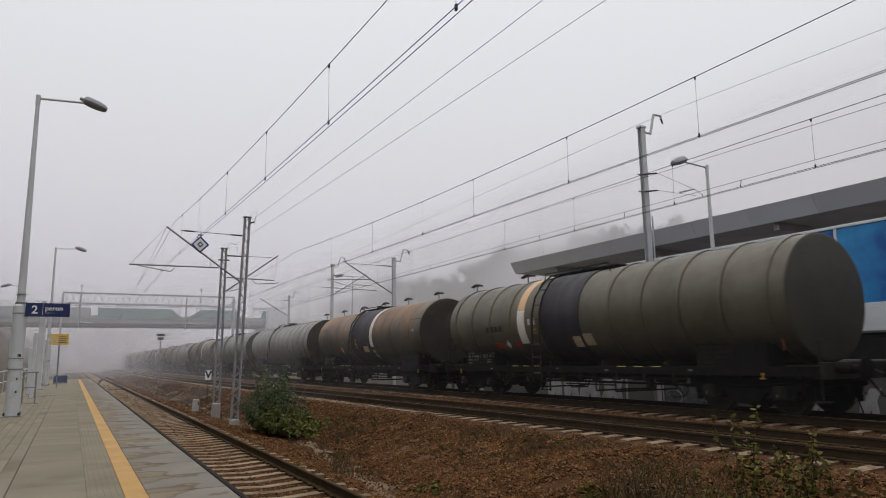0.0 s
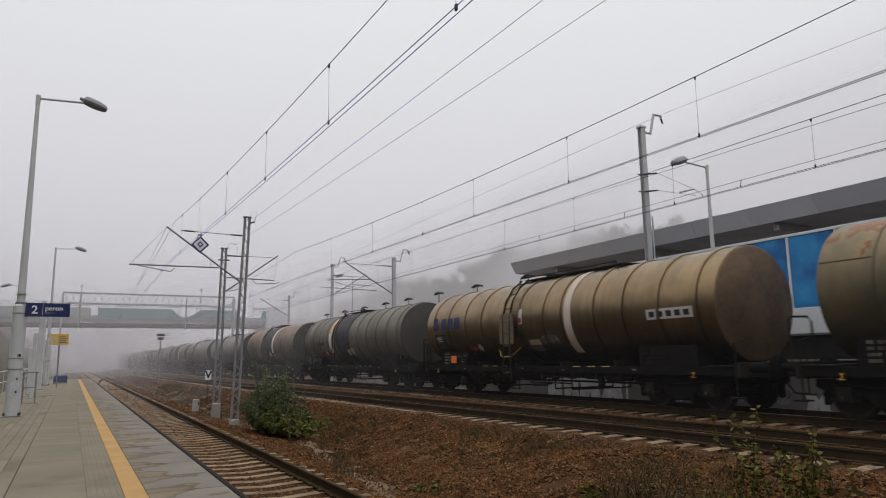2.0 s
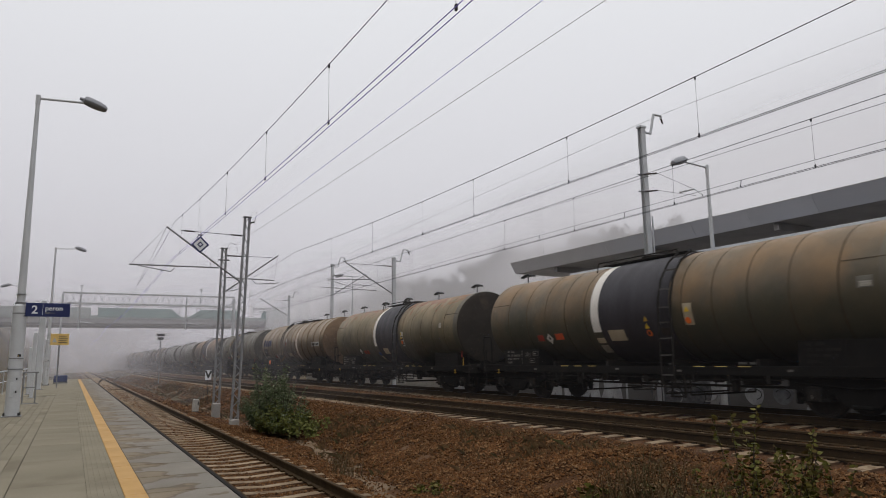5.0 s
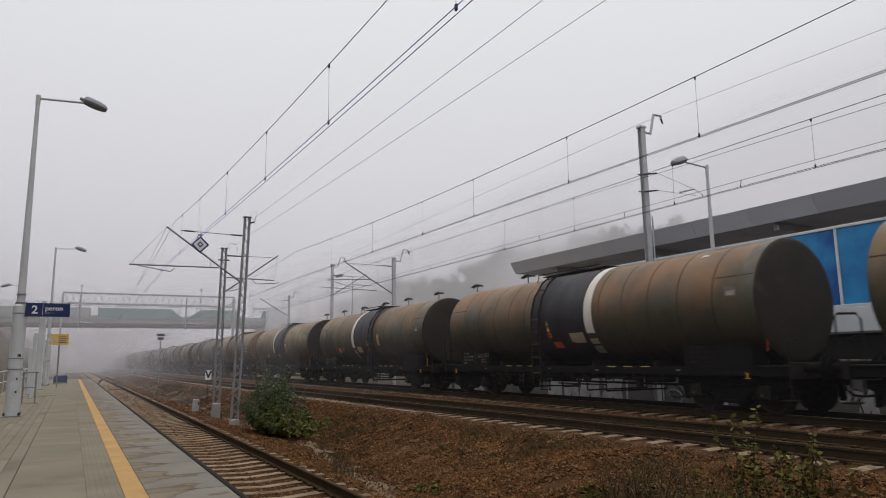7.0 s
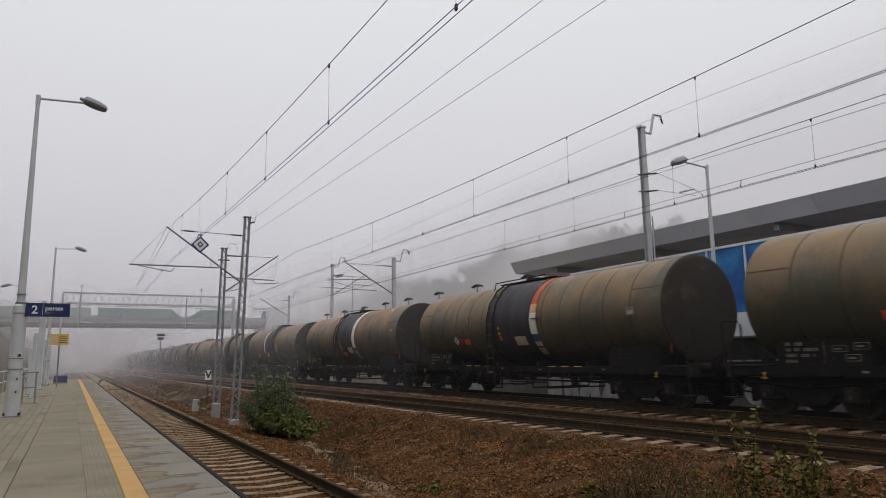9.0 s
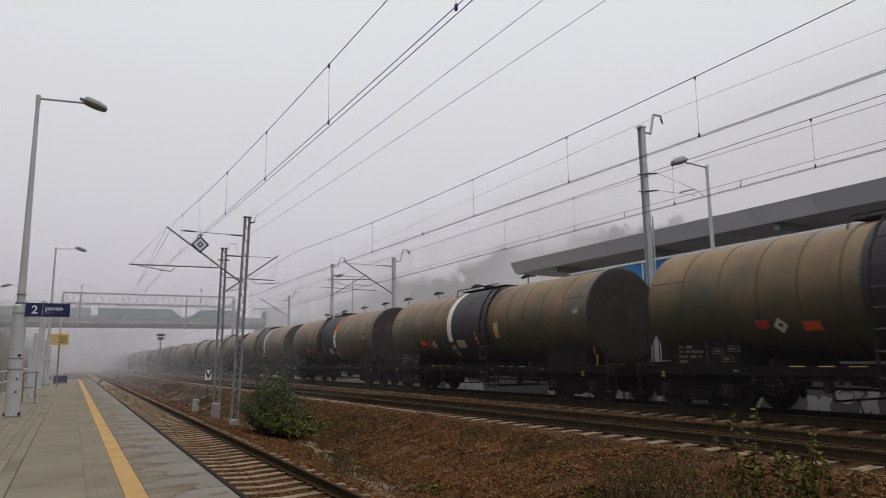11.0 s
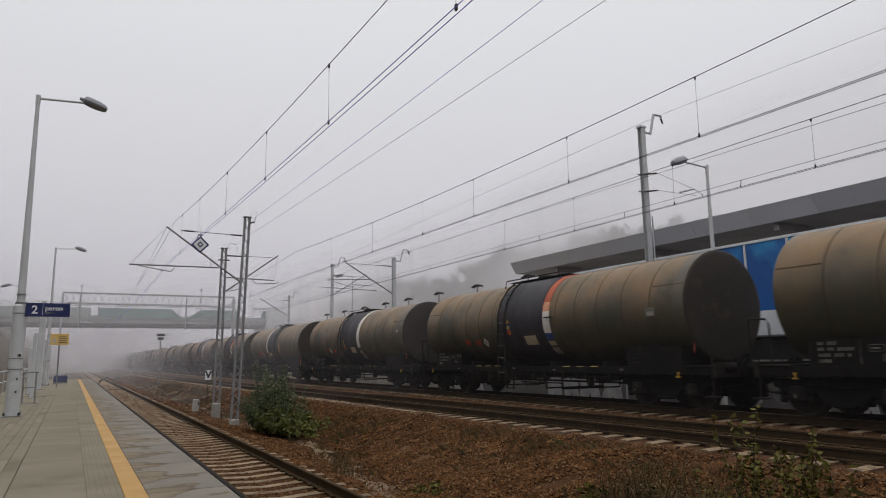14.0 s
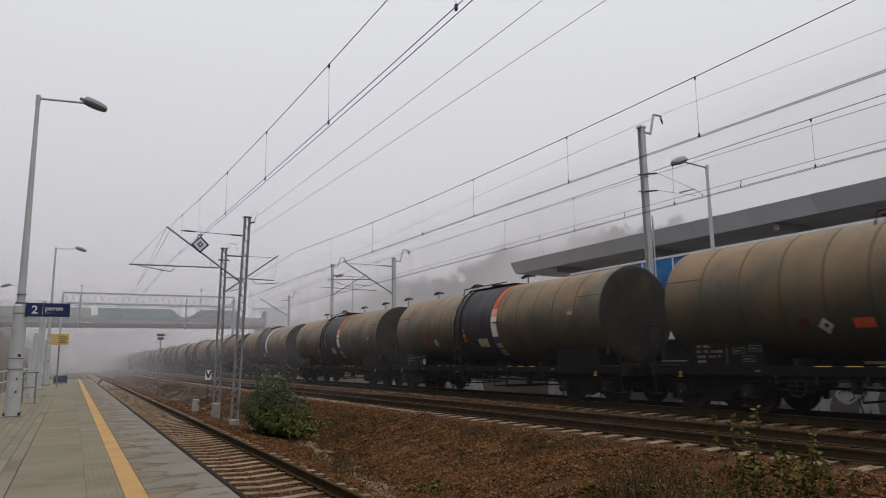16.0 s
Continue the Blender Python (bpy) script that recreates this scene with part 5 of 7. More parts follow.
def locomotive():
    """Box-shaped locomotive with a cab at each end, deep in the fog at the head of the train."""
    w = thing("locomotive", "blue-grey electric locomotive at the head of the train, in fog", "locomotive")
    prof = [(-7.6, 1.05), (-7.75, 1.9), (-7.45, 3.1), (-7.1, 3.65), (7.1, 3.65), (7.45, 3.1), (7.75, 1.9), (7.6, 1.05)]
    n = len(prof)
    part("body", Geo().add([(x, y, z) for x in (-1.45, 1.45) for y, z in prof], [tuple(range(n)), tuple(range(2 * n - 1, n - 1, -1))] + [(k, (k + 1) % n, (k + 1) % n + n, k + n) for k in range(n)]),
         LOCO_BLUE, w)
    part("roof", Geo().box(-1.2, 1.2, -6.9, 6.9, 3.65, 3.92, 0.08), UNDER, w)
    part("stripe", Geo().box(-1.47, -1.45, -7.5, 7.5, 1.5, 1.75), MARK_CREAM, w, "pale stripe along the side")
    for s in (-1, 1):
        part("cab_window", Geo().box(-1.47, -1.45, s * 6.6 - 0.4, s * 6.6 + 0.4, 2.5, 3.15, 0.004), BLACK, w)
        part("headlight", Geo().box(-1.1, -0.8, s * 7.72 - 0.06, s * 7.72 + 0.06, 1.55, 1.8, 0.02), MARK_WHITE, w)
        part("bogie", BOGIE_ME, SOLE, w, at=pose(0, s * 4.4, 0))
        for q in (-0.92, 0.92):
            part("wheelset", WHEELSET_ME, WHEEL, w, at=pose(0, s * 4.4 + q, 0.455))
        for q in (-0.88, 0.88):
            part("buffer", BUFFER_ME, SOLE, w, at=pose(q, s * 7.6, 1.0, 0, 0, 0 if s > 0 else 180))
    for k in range(5):
        part("side_grille", Geo().box(-1.475, -1.45, -4.2 + 1.75 * k, -2.9 + 1.75 * k, 2.3, 3.0, 0.004), UNDER, w)
    part("pantograph", Geo().tube([(-0.5, -4.6, 3.92), (-0.5, -3.2, 4.25), (-0.5, -4.4, 4.5)], 0.035, 6).tube([(0.5, -4.6, 3.92), (0.5, -3.2, 4.25), (0.5, -4.4, 4.5)], 0.035, 6)
         .box(-0.9, 0.9, -4.6, -4.3, 4.5, 4.56), UNDER, w, "folded pantograph")
    return w


put(locomotive(), y0 + 8.2)

# how far the train runs ahead of or behind its mean pace, in metres
PACE = [(0.0, 0.0), (0.5, 0.06), (1.0, 0.08), (1.5, 0.08), (2.0, 0.07), (2.5, 0.05), (3.0, 0.0), (3.5, -0.03), (4.0, -0.10), (4.5, -0.15), (6.0, -0.17), (6.5, -0.13), (7.0, -0.05), (7.5, -0.02),
        (8.0, -0.27), (8.5, -0.22), (9.0, -0.24), (9.5, -0.25), (11.0, -0.25), (11.5, -0.24), (12.0, -0.19), (12.5, -0.15), (13.0, -0.15), (13.5, -0.14), (14.0, -0.08), (14.5, -0.01), (15.0, -0.02), (15.5, 0.02), (16.0, 0.07)]


def motions():
    """The train rolls away from the camera at a nearly steady pace, its wheels turning."""
    for w, y0 in WAGONS:
        walk(w, [(t, pose(T3, y0 + V * t + d, R2 - fall_far(y0 + V * t + d))) for t, d in PACE])
    turn = math.degrees(V / 0.455)
    for w, y0 in WAGONS:
        for o in list(w.children_recursive):
            if o.name.startswith("wheelset"):
                at = o.matrix_basis.translation.copy()
                walk(o, [(k / 15, pose(at.x, at.y, at.z, -turn * k / 15)) for k in range(241)])


# ---- overhead line ----
def wire(name, pts, r, material, parent):
    return part(name, Geo().tube(pts, r, 5), material, parent)


def catenary(name, mess, cont, support, drops, label, tint=WIRE, line=WIRE, aux=None, k=1.0, pair=0.035):
    """Messenger and twin contact wires with droppers. mess and cont: lowest height, how fast the wire rises, where it is lowest, and its
    place across the track at the camera and at the support; the curve repeats from span to span."""
    t = thing(name, label, "overhead line")

    def at(w, y):
        low, rise, ym, xa, xb = w
        span = 2 * (support - ym)
        q = (y - ym + span / 2) % span - span / 2
        return (xa + (xb - xa) * min(max(y, 0), support) / support, y, low + rise * q * q)

    def shifted(p, dx=0.0, dz=0.0):
        return (p[0] + dx, p[1], p[2] + dz)

    ys = [-30 + 1.2 * i for i in range(190)]
    wire("messenger", [at(mess, y) for y in ys], 0.0085 * k, line, t)
    for q in (-pair, pair):
        wire("contact_wire", [shifted(at(cont, y), q) for y in ys], 0.0072 * k, tint, t)
    for y in drops:
        a, b = at(mess, y), at(cont, y)
        part("dropper", Geo().tube([a, b], 0.003, 4).box(b[0] - 0.012, b[0] + 0.012, y - 0.018, y + 0.018, b[2] - 0.005, b[2] + 0.07, 0.004)
             .box(a[0] - 0.012, a[0] + 0.012, y - 0.018, y + 0.018, a[2] - 0.06, a[2] + 0.012, 0.004), WIRE, t)
    if aux:
        wire("second_messenger", [shifted(at(mess, y), 0.02, -0.17 * max(0.0, min(1.0, (22 - y) / 15))) for y in ys if y < 22.5], 0.006, line, t)
        wire("auxiliary_wire", [shifted(at(cont, y), 0.0, aux) for y in ys], 0.006, line, t)
        for y in drops:
            part("short_dropper", Geo().tube([shifted(at(cont, y + 1.9), 0, aux), shifted(at(cont, y + 1.95))], 0.008, 4), WIRE, t)
    return t


catenary("overhead_line", (5.697, 0.00155, 3.7, 3.27, 3.16), (4.739, 0.00047, 0.2, 3.30, 3.12), 27.6, [5.7, 9.65, 13.5, 17.5, 21.7, 25.5, 31, 36, 41, 46, 52, 58, 64, 70],
         "overhead wires with droppers above the near track", WIRE_BLUE, WIRE_MUTED, k=0.8, pair=0.042)
catenary("overhead_line", (6.299, 0.00120, 16.4, 10.10, 9.60), (5.205, 0.00007, 6.7, 10.10, 9.60), 33.3, [0.5, 4.5, 8.45, 12.2, 16.4, 19.6, 23.7, 28.2, 38, 43, 48, 53, 58, 64, 70],
         "overhead wires with droppers above the middle track")
catenary("overhead_line", (6.384, 0.00011, 12.0, 14.17, 14.23), (5.265, 0.00001, 10.7, 14.18, 14.16), 37.7, [0.8, 4.8, 8.95, 13.0, 17.25, 21.4, 25.6, 29.8, 33.8, 42, 46, 50, 55, 60, 66, 72],
         "overhead wires with droppers above the train's track", aux=0.17, pair=0.05)


def lattice_post(x, y, z0, z1, name_label, lean=0.0):
    """Tapered lattice mast; lean is how far its foot stands off the plumb line of its top."""
    def off(z):
        return lean * (z1 - z) / (z1 - z0)

    t = thing("catenary_mast", name_label, "catenary mast", group="lattice masts between the tracks", at=pose(x, y, 0))
    g = Geo()
    g.box(lean - 0.17, lean + 0.17, -0.17, 0.17, z0 - 0.75, z0 + 0.12, 0.03)
    part("footing", g, CONCRETE, t, "pale concrete footing")
    for s in (-1, 1):
        g = Geo()
        w0, w1 = 0.125, 0.09
        g.add([(s * w + a + off(z), b, z) for z, w in ((z0, w0), (z1, w1)) for a, b in ((-0.04, -0.05), (0.04, -0.05), (0.04, 0.05), (-0.04, 0.05))],
              [(0, 1, 5, 4), (1, 2, 6, 5), (2, 3, 7, 6), (3, 0, 4, 7), (4, 5, 6, 7), (3, 2, 1, 0)])
        part("chord", g, GALV_DARK, t)
    n = int((z1 - z0) / 0.27)
    for k in range(n):
        za, zb = z0 + (z1 - z0) * k / n, z0 + (z1 - z0) * (k + 1) / n
        s = 1 if k % 2 else -1
        wa, wb = 0.125 - 0.035 * k / n, 0.125 - 0.035 * (k + 1) / n
        part("lacing", Geo().tube([(s * wa + off(za), -0.055, za), (off(zb) - s * wb, -0.055, zb)], 0.013, 4).tube([(s * wa + off(za), 0.055, za), (off(zb) - s * wb, 0.055, zb)], 0.016, 4), GALV_DARK, t)
    g = Geo()
    g.box(-0.17, 0.17, -0.09, 0.09, z1 - 0.03, z1 + 0.02, 0.008)
    part("cap", g, GALV_DARK, t)
    return t


def insulator(t, a, b, name="insulator", k=1.0):
    a, b = Vector(a), Vector(b)
    pts, rs = [], []
    n = 13
    for i in range(n):
        pts.append(a + (b - a) * i / (n - 1))
        rs.append((0.042 if i % 2 else 0.024) * k)
    part(name, Geo().tube(pts, rs, 8), INSULATOR, t, "dark ribbed insulator")


# mast that carries the near track's wires
m2 = lattice_post(5.9, 27.6, -1.10, 6.98, "grey steel lattice mast with a bracket over the near track", -0.25)
part("bracket_tube", Geo().tube([(-0.15, 0, 4.30), (-3.02, 0, 6.34)], 0.035, 8), GALV_DARK, m2)
part("tie_wire", Geo().tube([(-0.1, 0, 6.20), (-2.5, 0, 6.24)], 0.012, 5), WIRE, m2)
insulator(m2, (-0.2, 0, 6.20), (-0.62, 0, 6.21))
insulator(m2, (-2.0, 0, 6.23), (-2.4, 0, 6.24))
part("steady_tube", Geo().tube([(-1.05, 0, 4.86), (-4.25, 0, 4.83)], 0.028, 8).tube([(-1.35, 0, 5.16), (-1.35, 0, 4.86)], 0.012, 5), GALV_DARK, m2)
part("steady_arm", Geo().tube([(-3.95, 0, 4.80), (-2.8, 0, 4.62), (-2.66, 0, 4.78)], 0.018, 6), GALV_DARK, m2)
part("tie_wire", Geo().tube([(-3.02, 0, 6.34), (-4.2, 0, 4.86)], 0.006, 4).tube([(-3.02, 0, 6.34), (-3.5, 6.0, 4.7)], 0.006, 4), WIRE, m2)
insulator(m2, (0.12, 0, 6.75), (0.3, 0, 6.8))
part("jumper", Geo().tube([(0.1, 0, 6.95), (0.22, 0, 7.25), (0.36, 0, 7.2), (0.3, 0, 6.8)], 0.008, 4), WIRE, m2)
# mast that carries the middle track's wires
m1 = lattice_post(5.9, 32.3, -0.72, 6.40, "grey steel lattice mast with a bracket over the middle track", -0.10)
part("bracket_tube", Geo().tube([(0.12, 0, 4.40), (2.5, 0, 6.20)], 0.035, 8).tube([(0.12, 0, 4.40), (0.5, 0, 4.46), (1.2, 0, 4.75)], 0.02, 6), GALV_DARK, m1)
part("tie_wire", Geo().tube([(0.1, 0, 6.06), (2.2, 0, 6.1)], 0.012, 5), WIRE, m1)
insulator(m1, (0.15, 0, 6.06), (0.85, 0, 6.07))
part("steady_tube", Geo().tube([(0.12, 0, 5.05), (2.35, 0, 5.0)], 0.028, 8), GALV_DARK, m1)
part("steady_arm", Geo().tube([(1.3, 0, 5.0), (1.5, 0, 4.80), (2.45, 0, 4.86), (2.6, 0, 4.95)], 0.018, 6), GALV_DARK, m1)
part("tie_wire", Geo().tube([(2.5, 0, 6.20), (2.35, 0, 5.0)], 0.006, 4), WIRE, m1)
insulator(m1, (-0.25, 0, 5.85), (0.25, 0, 5.85))
part("jumper", Geo().tube([(0.1, 0, 6.35), (0.25, 0, 6.7), (0.55, 0, 6.6), (0.6, 0, 6.3)], 0.008, 4), WIRE, m1)

# feeders strung from mast to mast
for xa, xb, z, rise, ym, end in ((6.06, 5.98, 6.63, 0.00021, -0.1, 27.6), (6.12, 5.87, 5.967, 0.00025, -1.6, 32.3)):
    pts = []
    for i in range(61):
        y = -26 + (end + 26) * i / 60
        pts.append((xa + (xb - xa) * y / end, y, z + rise * (y - ym) ** 2))
    solid("feeder_cable", Geo().tube(pts, 0.0055 if z > 6.5 else 0.0042, 5), WIRE_BLUE if z > 6.5 else WIRE, "thin dark feeder cable strung between masts", "cable", group="feeder cables")

# blue and white diamond board hung in the near track's line
dm = thing("diamond_sign", "blue and white diamond signal board hung in the wires", "railway sign", at=pose(4.02, 26.9, 5.62))


def diamond(w, y):
    return Geo().add([(w, y, 0), (0, y, w), (-w, y, 0), (0, y, -w), (w, y + 0.02, 0), (0, y + 0.02, w), (-w, y + 0.02, 0), (0, y + 0.02, -w)],
                     [(3, 2, 1, 0), (4, 5, 6, 7), (0, 1, 5, 4), (1, 2, 6, 5), (2, 3, 7, 6), (3, 0, 4, 7)])


for k, (w, m) in enumerate(((0.33, SIGN_BLUE), (0.25, SIGN_WHITE), (0.12, SIGN_BLUE), (0.06, SIGN_WHITE))):
    part("board" if k == 0 else "diamond_field", diamond(w, -0.008 * k), m, dm)
part("hanger", Geo().box(-0.09, 0.09, -0.01, 0.03, 0.34, 0.39).tube([(0, 0.01, 0.3), (0, 0.01, 0.7)], 0.008, 4), WIRE, dm)


def far_mast(x, y, z1, label, arm=-1, bracket=True):
    t = thing("catenary_mast", label, "catenary mast", group="masts beyond the train", at=pose(x, y, 0))
    g = Geo()
    g.box(-0.095, 0.095, -0.09, -0.075, -0.4, z1)
    g.box(-0.095, 0.095, 0.075, 0.09, -0.4, z1)
    g.box(-0.010, 0.010, -0.075, 0.075, -0.4, z1)
    part("column", g, GALV, t, "galvanised H-section column")
    part("cap", Geo().box(-0.14, 0.14, -0.12, 0.12, z1, z1 + 0.10, 0.02), GALV, t)
    part("horn", Geo().tube([(0.1, 0, z1 - 0.1), (0.42, 0, z1 - 0.12), (0.62, 0, z1 + 0.62), (0.95, 0, z1 + 0.62), (0.98, 0, z1 + 0.5)], 0.048, 6), GALV, t)
    insulator(t, (0.98, 0, z1 + 0.5), (1.05, 0, z1 + 0.34))
    if bracket:
        part("bracket_tube", Geo().tube([(-0.12, 0, z1 - 2.1), (-3.25, 0, z1 - 0.28)], 0.035, 8), GALV_DARK, t)
        part("tie_wire", Geo().tube([(-0.1, 0, z1 - 0.45), (-2.9, 0, z1 - 0.42)], 0.012, 5), WIRE, t)
        insulator(t, (-0.15, 0, z1 - 0.45), (-0.8, 0, z1 - 0.44))
        part("steady_tube", Geo().tube([(-1.5, 0, z1 - 1.3), (-4.2, 0, z1 - 1.45)], 0.025, 6), GALV_DARK, t)
        part("steady_arm", Geo().tube([(-3.9, 0, z1 - 1.5), (-2.6, 0, z1 - 1.85)], 0.018, 6), GALV_DARK, t)
    return t


near_mast = far_mast(16.9, 16.75, 9.0, "galvanised steel mast rising behind the train", bracket=False)
part("cable_pipe", Geo().tube([(0.15, -0.11, -0.4), (0.15, -0.11, 5.9)], 0.026, 6), GALV, near_mast)
for zz, zb in ((7.35, 5.58), (6.75, 5.42)):
    insulator(near_mast, (-0.12, 0, zz), (0.15, -0.45, zz - 0.03), k=0.8)
    part("insulator_arm", Geo().tube([(-0.25, 0.05, zz), (0.1, -0.2, zz)], 0.03, 6), GALV_DARK, near_mast)
    part("tie_wire", Geo().tube([(0.15, -0.45, zz - 0.03), (14.4 - 16.9, 12.45 - 16.75, zb)], 0.006, 4), WIRE, near_mast)
part("steady_arm", Geo().tube([(14.3 - 16.9, 12.9 - 16.75, 5.60), (14.35 - 16.9, 12.45 - 16.75, 5.60), (14.29 - 16.9, 12.15 - 16.75, 5.36)], 0.022, 6), GALV, near_mast)
far_mast(16.9, 37.7, 7.25, "galvanised steel mast with a bracket over the train's track")
back_mast = far_mast(16.9, 49.0, 8.3, "galvanised steel mast with a bracket away from the train", bracket=False)
part("bracket_tube", Geo().tube([(0.12, 0, 6.1), (2.75, 0, 7.75)], 0.035, 8).tube([(0.1, 0, 7.55), (2.6, 0, 7.5)], 0.014, 5).tube([(2.75, 0, 7.75), (2.6, 0, 7.5), (1.35, 0, 6.3)], 0.01, 4), GALV_DARK, back_mast)
part("steady_tube", Geo().tube([(-0.85, 0, 6.62), (3.6, 0, 6.5)], 0.028, 6).tube([(1.6, 0, 6.9), (3.5, 0, 6.85)], 0.02, 6).tube([(0.2, 0, 6.35), (1.1, 0, 6.25)], 0.02, 6), GALV_DARK, back_mast)
insulator(back_mast, (0.12, 0, 7.55), (0.8, 0, 7.54))
far_mast(20.6, 74.0, 8.2, "distant steel mast behind the train in fog")
pts = [(17.88, y, 9.45 + 0.22 * (y - 9) / 7.7 if y < 16.7 else 9.67 - 0.0175 * (y - 16.7)) for y in [-16 + 1.5 * i for i in range(44)]]
solid("feeder_cable", Geo().tube(pts, 0.0055, 5), WIRE, "thin dark feeder cable on top of the masts", "cable", group="feeder cables")


# ---- lamps ----
def platform_lamp(x, y, z0, h, arm, label, group, collar=True, r0=0.115, r1=0.045):
    """Tapered pole with a side arm and a flat lamp head."""
    t = thing("street_lamp", label, "street lamp", group=group, at=pose(x, y, z0))
    n = 10
    part("pole", Geo().tube([(0, 0, h * i / n) for i in range(n + 1)], [r0 + (r1 - r0) * i / n for i in range(n + 1)], 16), LAMP_GREY, t, "tapered grey steel pole", smooth=True)
    s = 1 if arm > 0 else -1
    part("arm", Geo().tube([(0, 0, h + 0.04), (arm - s * 0.45, 0, h + 0.10)], 0.03, 8).tube([(0, 0, h - 0.12), (0, 0, h + 0.12)], r1 + 0.012, 10), LAMP_GREY, t, smooth=True)
    g = Geo()
    pr = [(-0.06, 0.04, 0.04), (0.03, 0.06, 0.06), (0.07, 0.12, 0.13), (0.20, 0.16, 0.145), (0.42, 0.16, 0.135), (0.56, 0.13, 0.105), (0.61, 0.09, 0.07), (0.62, 0.04, 0.04)]
    vs, fs, m = [], [], 12
    for d, w, hh in pr:
        for k in range(m):
            a = 2 * math.pi * k / m
            vs.append((s * d, w * math.cos(a), (hh * math.sin(a) if math.sin(a) > 0 else 0.7 * hh * math.sin(a))))
    for i in range(len(pr) - 1):
        for k in range(m):
            j = (k + 1) % m
            fs.append((i * m + k, i * m + j, (i + 1) * m + j, (i + 1) * m + k))
    fs += [tuple(range(m)), tuple((len(pr) - 1) * m + k for k in range(m))]
    g.add(vs, fs)
    head = part("lamp_head", g, LAMP_HEAD, t, "dark grey flat lamp head, unlit", smooth=True, at=pose(arm - s * 0.52, 0, h + 0.18, 0, 19 * s))
    if collar:
        part("sleeve", Geo().tube([(0, 0, 0.02), (0, 0, 2.6), (0, 0, 2.66)], [r0 + 0.04, r0 + 0.035, r0 - 0.01], 16), LAMP_GREY, t, "thicker lower section", smooth=True)
        part("sticker", Geo().box(0.03, 0.10, -r0 - 0.035, -r0 - 0.018, 1.39, 1.45), BLACK, t, "small black and yellow warning sticker")
        part("sticker", Geo().box(0.035, 0.06, -r0 - 0.039, -r0 - 0.035, 1.395, 1.42), MARK_YELLOW, t, "yellow field of the sticker")
        for z in (0.55, 0.85):
            part("cover_cap", Geo().box(0.04, 0.07, -r0 - 0.043, -r0 - 0.02, z, z + 0.05), BLACK, t)
        part("base_plate", Geo().box(-0.2, 0.2, -0.2, 0.2, 0.0, 0.025, 0.006), GALV_DARK, t)
        for q in ((-0.15, -0.15), (0.15, -0.15), (0.15, 0.15), (-0.15, 0.15)):
            part("bolt", Geo().tube([(q[0], q[1], 0.02), (q[0], q[1], 0.09)], 0.025, 6), BLACK, t)
        for z in (1.1, 1.35, 2.42, 2.64, 2.88):
            part("clamp", Geo().tube([(0, 0, z - 0.012), (0, 0, z + 0.012)], r0 + (0.048 if z < 2.6 else 0.008), 14), GALV_DARK, t)
        part("hatch", Geo().box(-0.075, -0.005, -r0 - 0.045, -r0 - 0.02, 0.45, 0.8, 0.006), LAMP_GREY, t)
    return t


LG = "lamps on the station platform"
platform_lamp(-1.17, 19.34, 0, 7.82, 1.5, "tall tapered grey lamp post with an unlit flat head", LG)
platform_lamp(-1.26, 46.3, 0, 7.95, 1.55, "tall tapered grey lamp post farther along the platform", LG)
platform_lamp(-3.55, 60.0, -0.9, 7.85, -1.35, "grey lamp post beyond the platform in fog", LG, collar=False)
platform_lamp(17.5, 14.63, -0.4, 7.50, -1.45, "grey lamp post with an unlit flat head behind the train", "lamps behind the train", collar=False, r0=0.10)
platform_lamp(19.0, 50.3, -0.4, 8.00, -1.30, "grey lamp post behind the train in fog", "lamps behind the train", collar=False)


def twin_lamp(x, y, z):
    t = thing("platform_light", "low black twin-headed platform light on a thin post", "platform light", group="twin lights on the far platform", at=pose(x, y, 0))
    part("post", Geo().tube([(0, 0, 0.9), (0, 0, z)], 0.035, 8), GALV_DARK, t)
    for s in (-1, 1):
        part("light_head", Geo().box(-0.10, 0.10, -0.21, 0.21, -0.03, 0.045, 0.02), BLACK, t, at=pose(0, s * 0.27, z + 0.03, -14 * s))
    part("crossbar", Geo().tube([(0, -0.3, z), (0, 0.3, z)], 0.025, 6), BLACK, t)


for y in (26.0, 30.6, 34.9, 39.0, 42.6, 46.5, 50.6, 54.8):
    twin_lamp(18.5, y, 4.93)

# ---- signs on the platform ----
ps = thing("platform_sign", "dark blue platform number sign with white lettering on the lamp post", "sign", at=pose(-0.585, 19.22, 2.51))
part("board", Geo().box(-0.47, 0.47, -0.02, 0.02, -0.165, 0.165, 0.004), SIGN_BLUE, ps)
part("band", Geo().tube([(-0.585, 0.12, 0.15), (-0.585, 0.12, 0.18)], 0.125, 12).tube([(-0.585, 0.12, -0.18), (-0.585, 0.12, -0.15)], 0.127, 12).box(-0.56, -0.43, -0.005, 0.02, -0.17, -0.13).box(-0.56, -0.43, -0.005, 0.02, 0.13, 0.17), GALV_DARK, ps)
writing("numeral", "2", 0.27, SIGN_WHITE, ps, pose(-0.28, -0.024, -0.01, 90), "white figure two", bold=0.006)
part("divider", Geo().box(-0.115, -0.108, -0.024, -0.02, -0.12, 0.12), SIGN_WHITE, ps)
writing("word", "peron", 0.155, SIGN_WHITE, ps, pose(0.125, -0.024, 0.035, 90), "white word", bold=0.003)
writing("small_word", "platform", 0.062, MARK_DIRTY, ps, pose(0.04, -0.024, -0.075, 90), "small pale word")

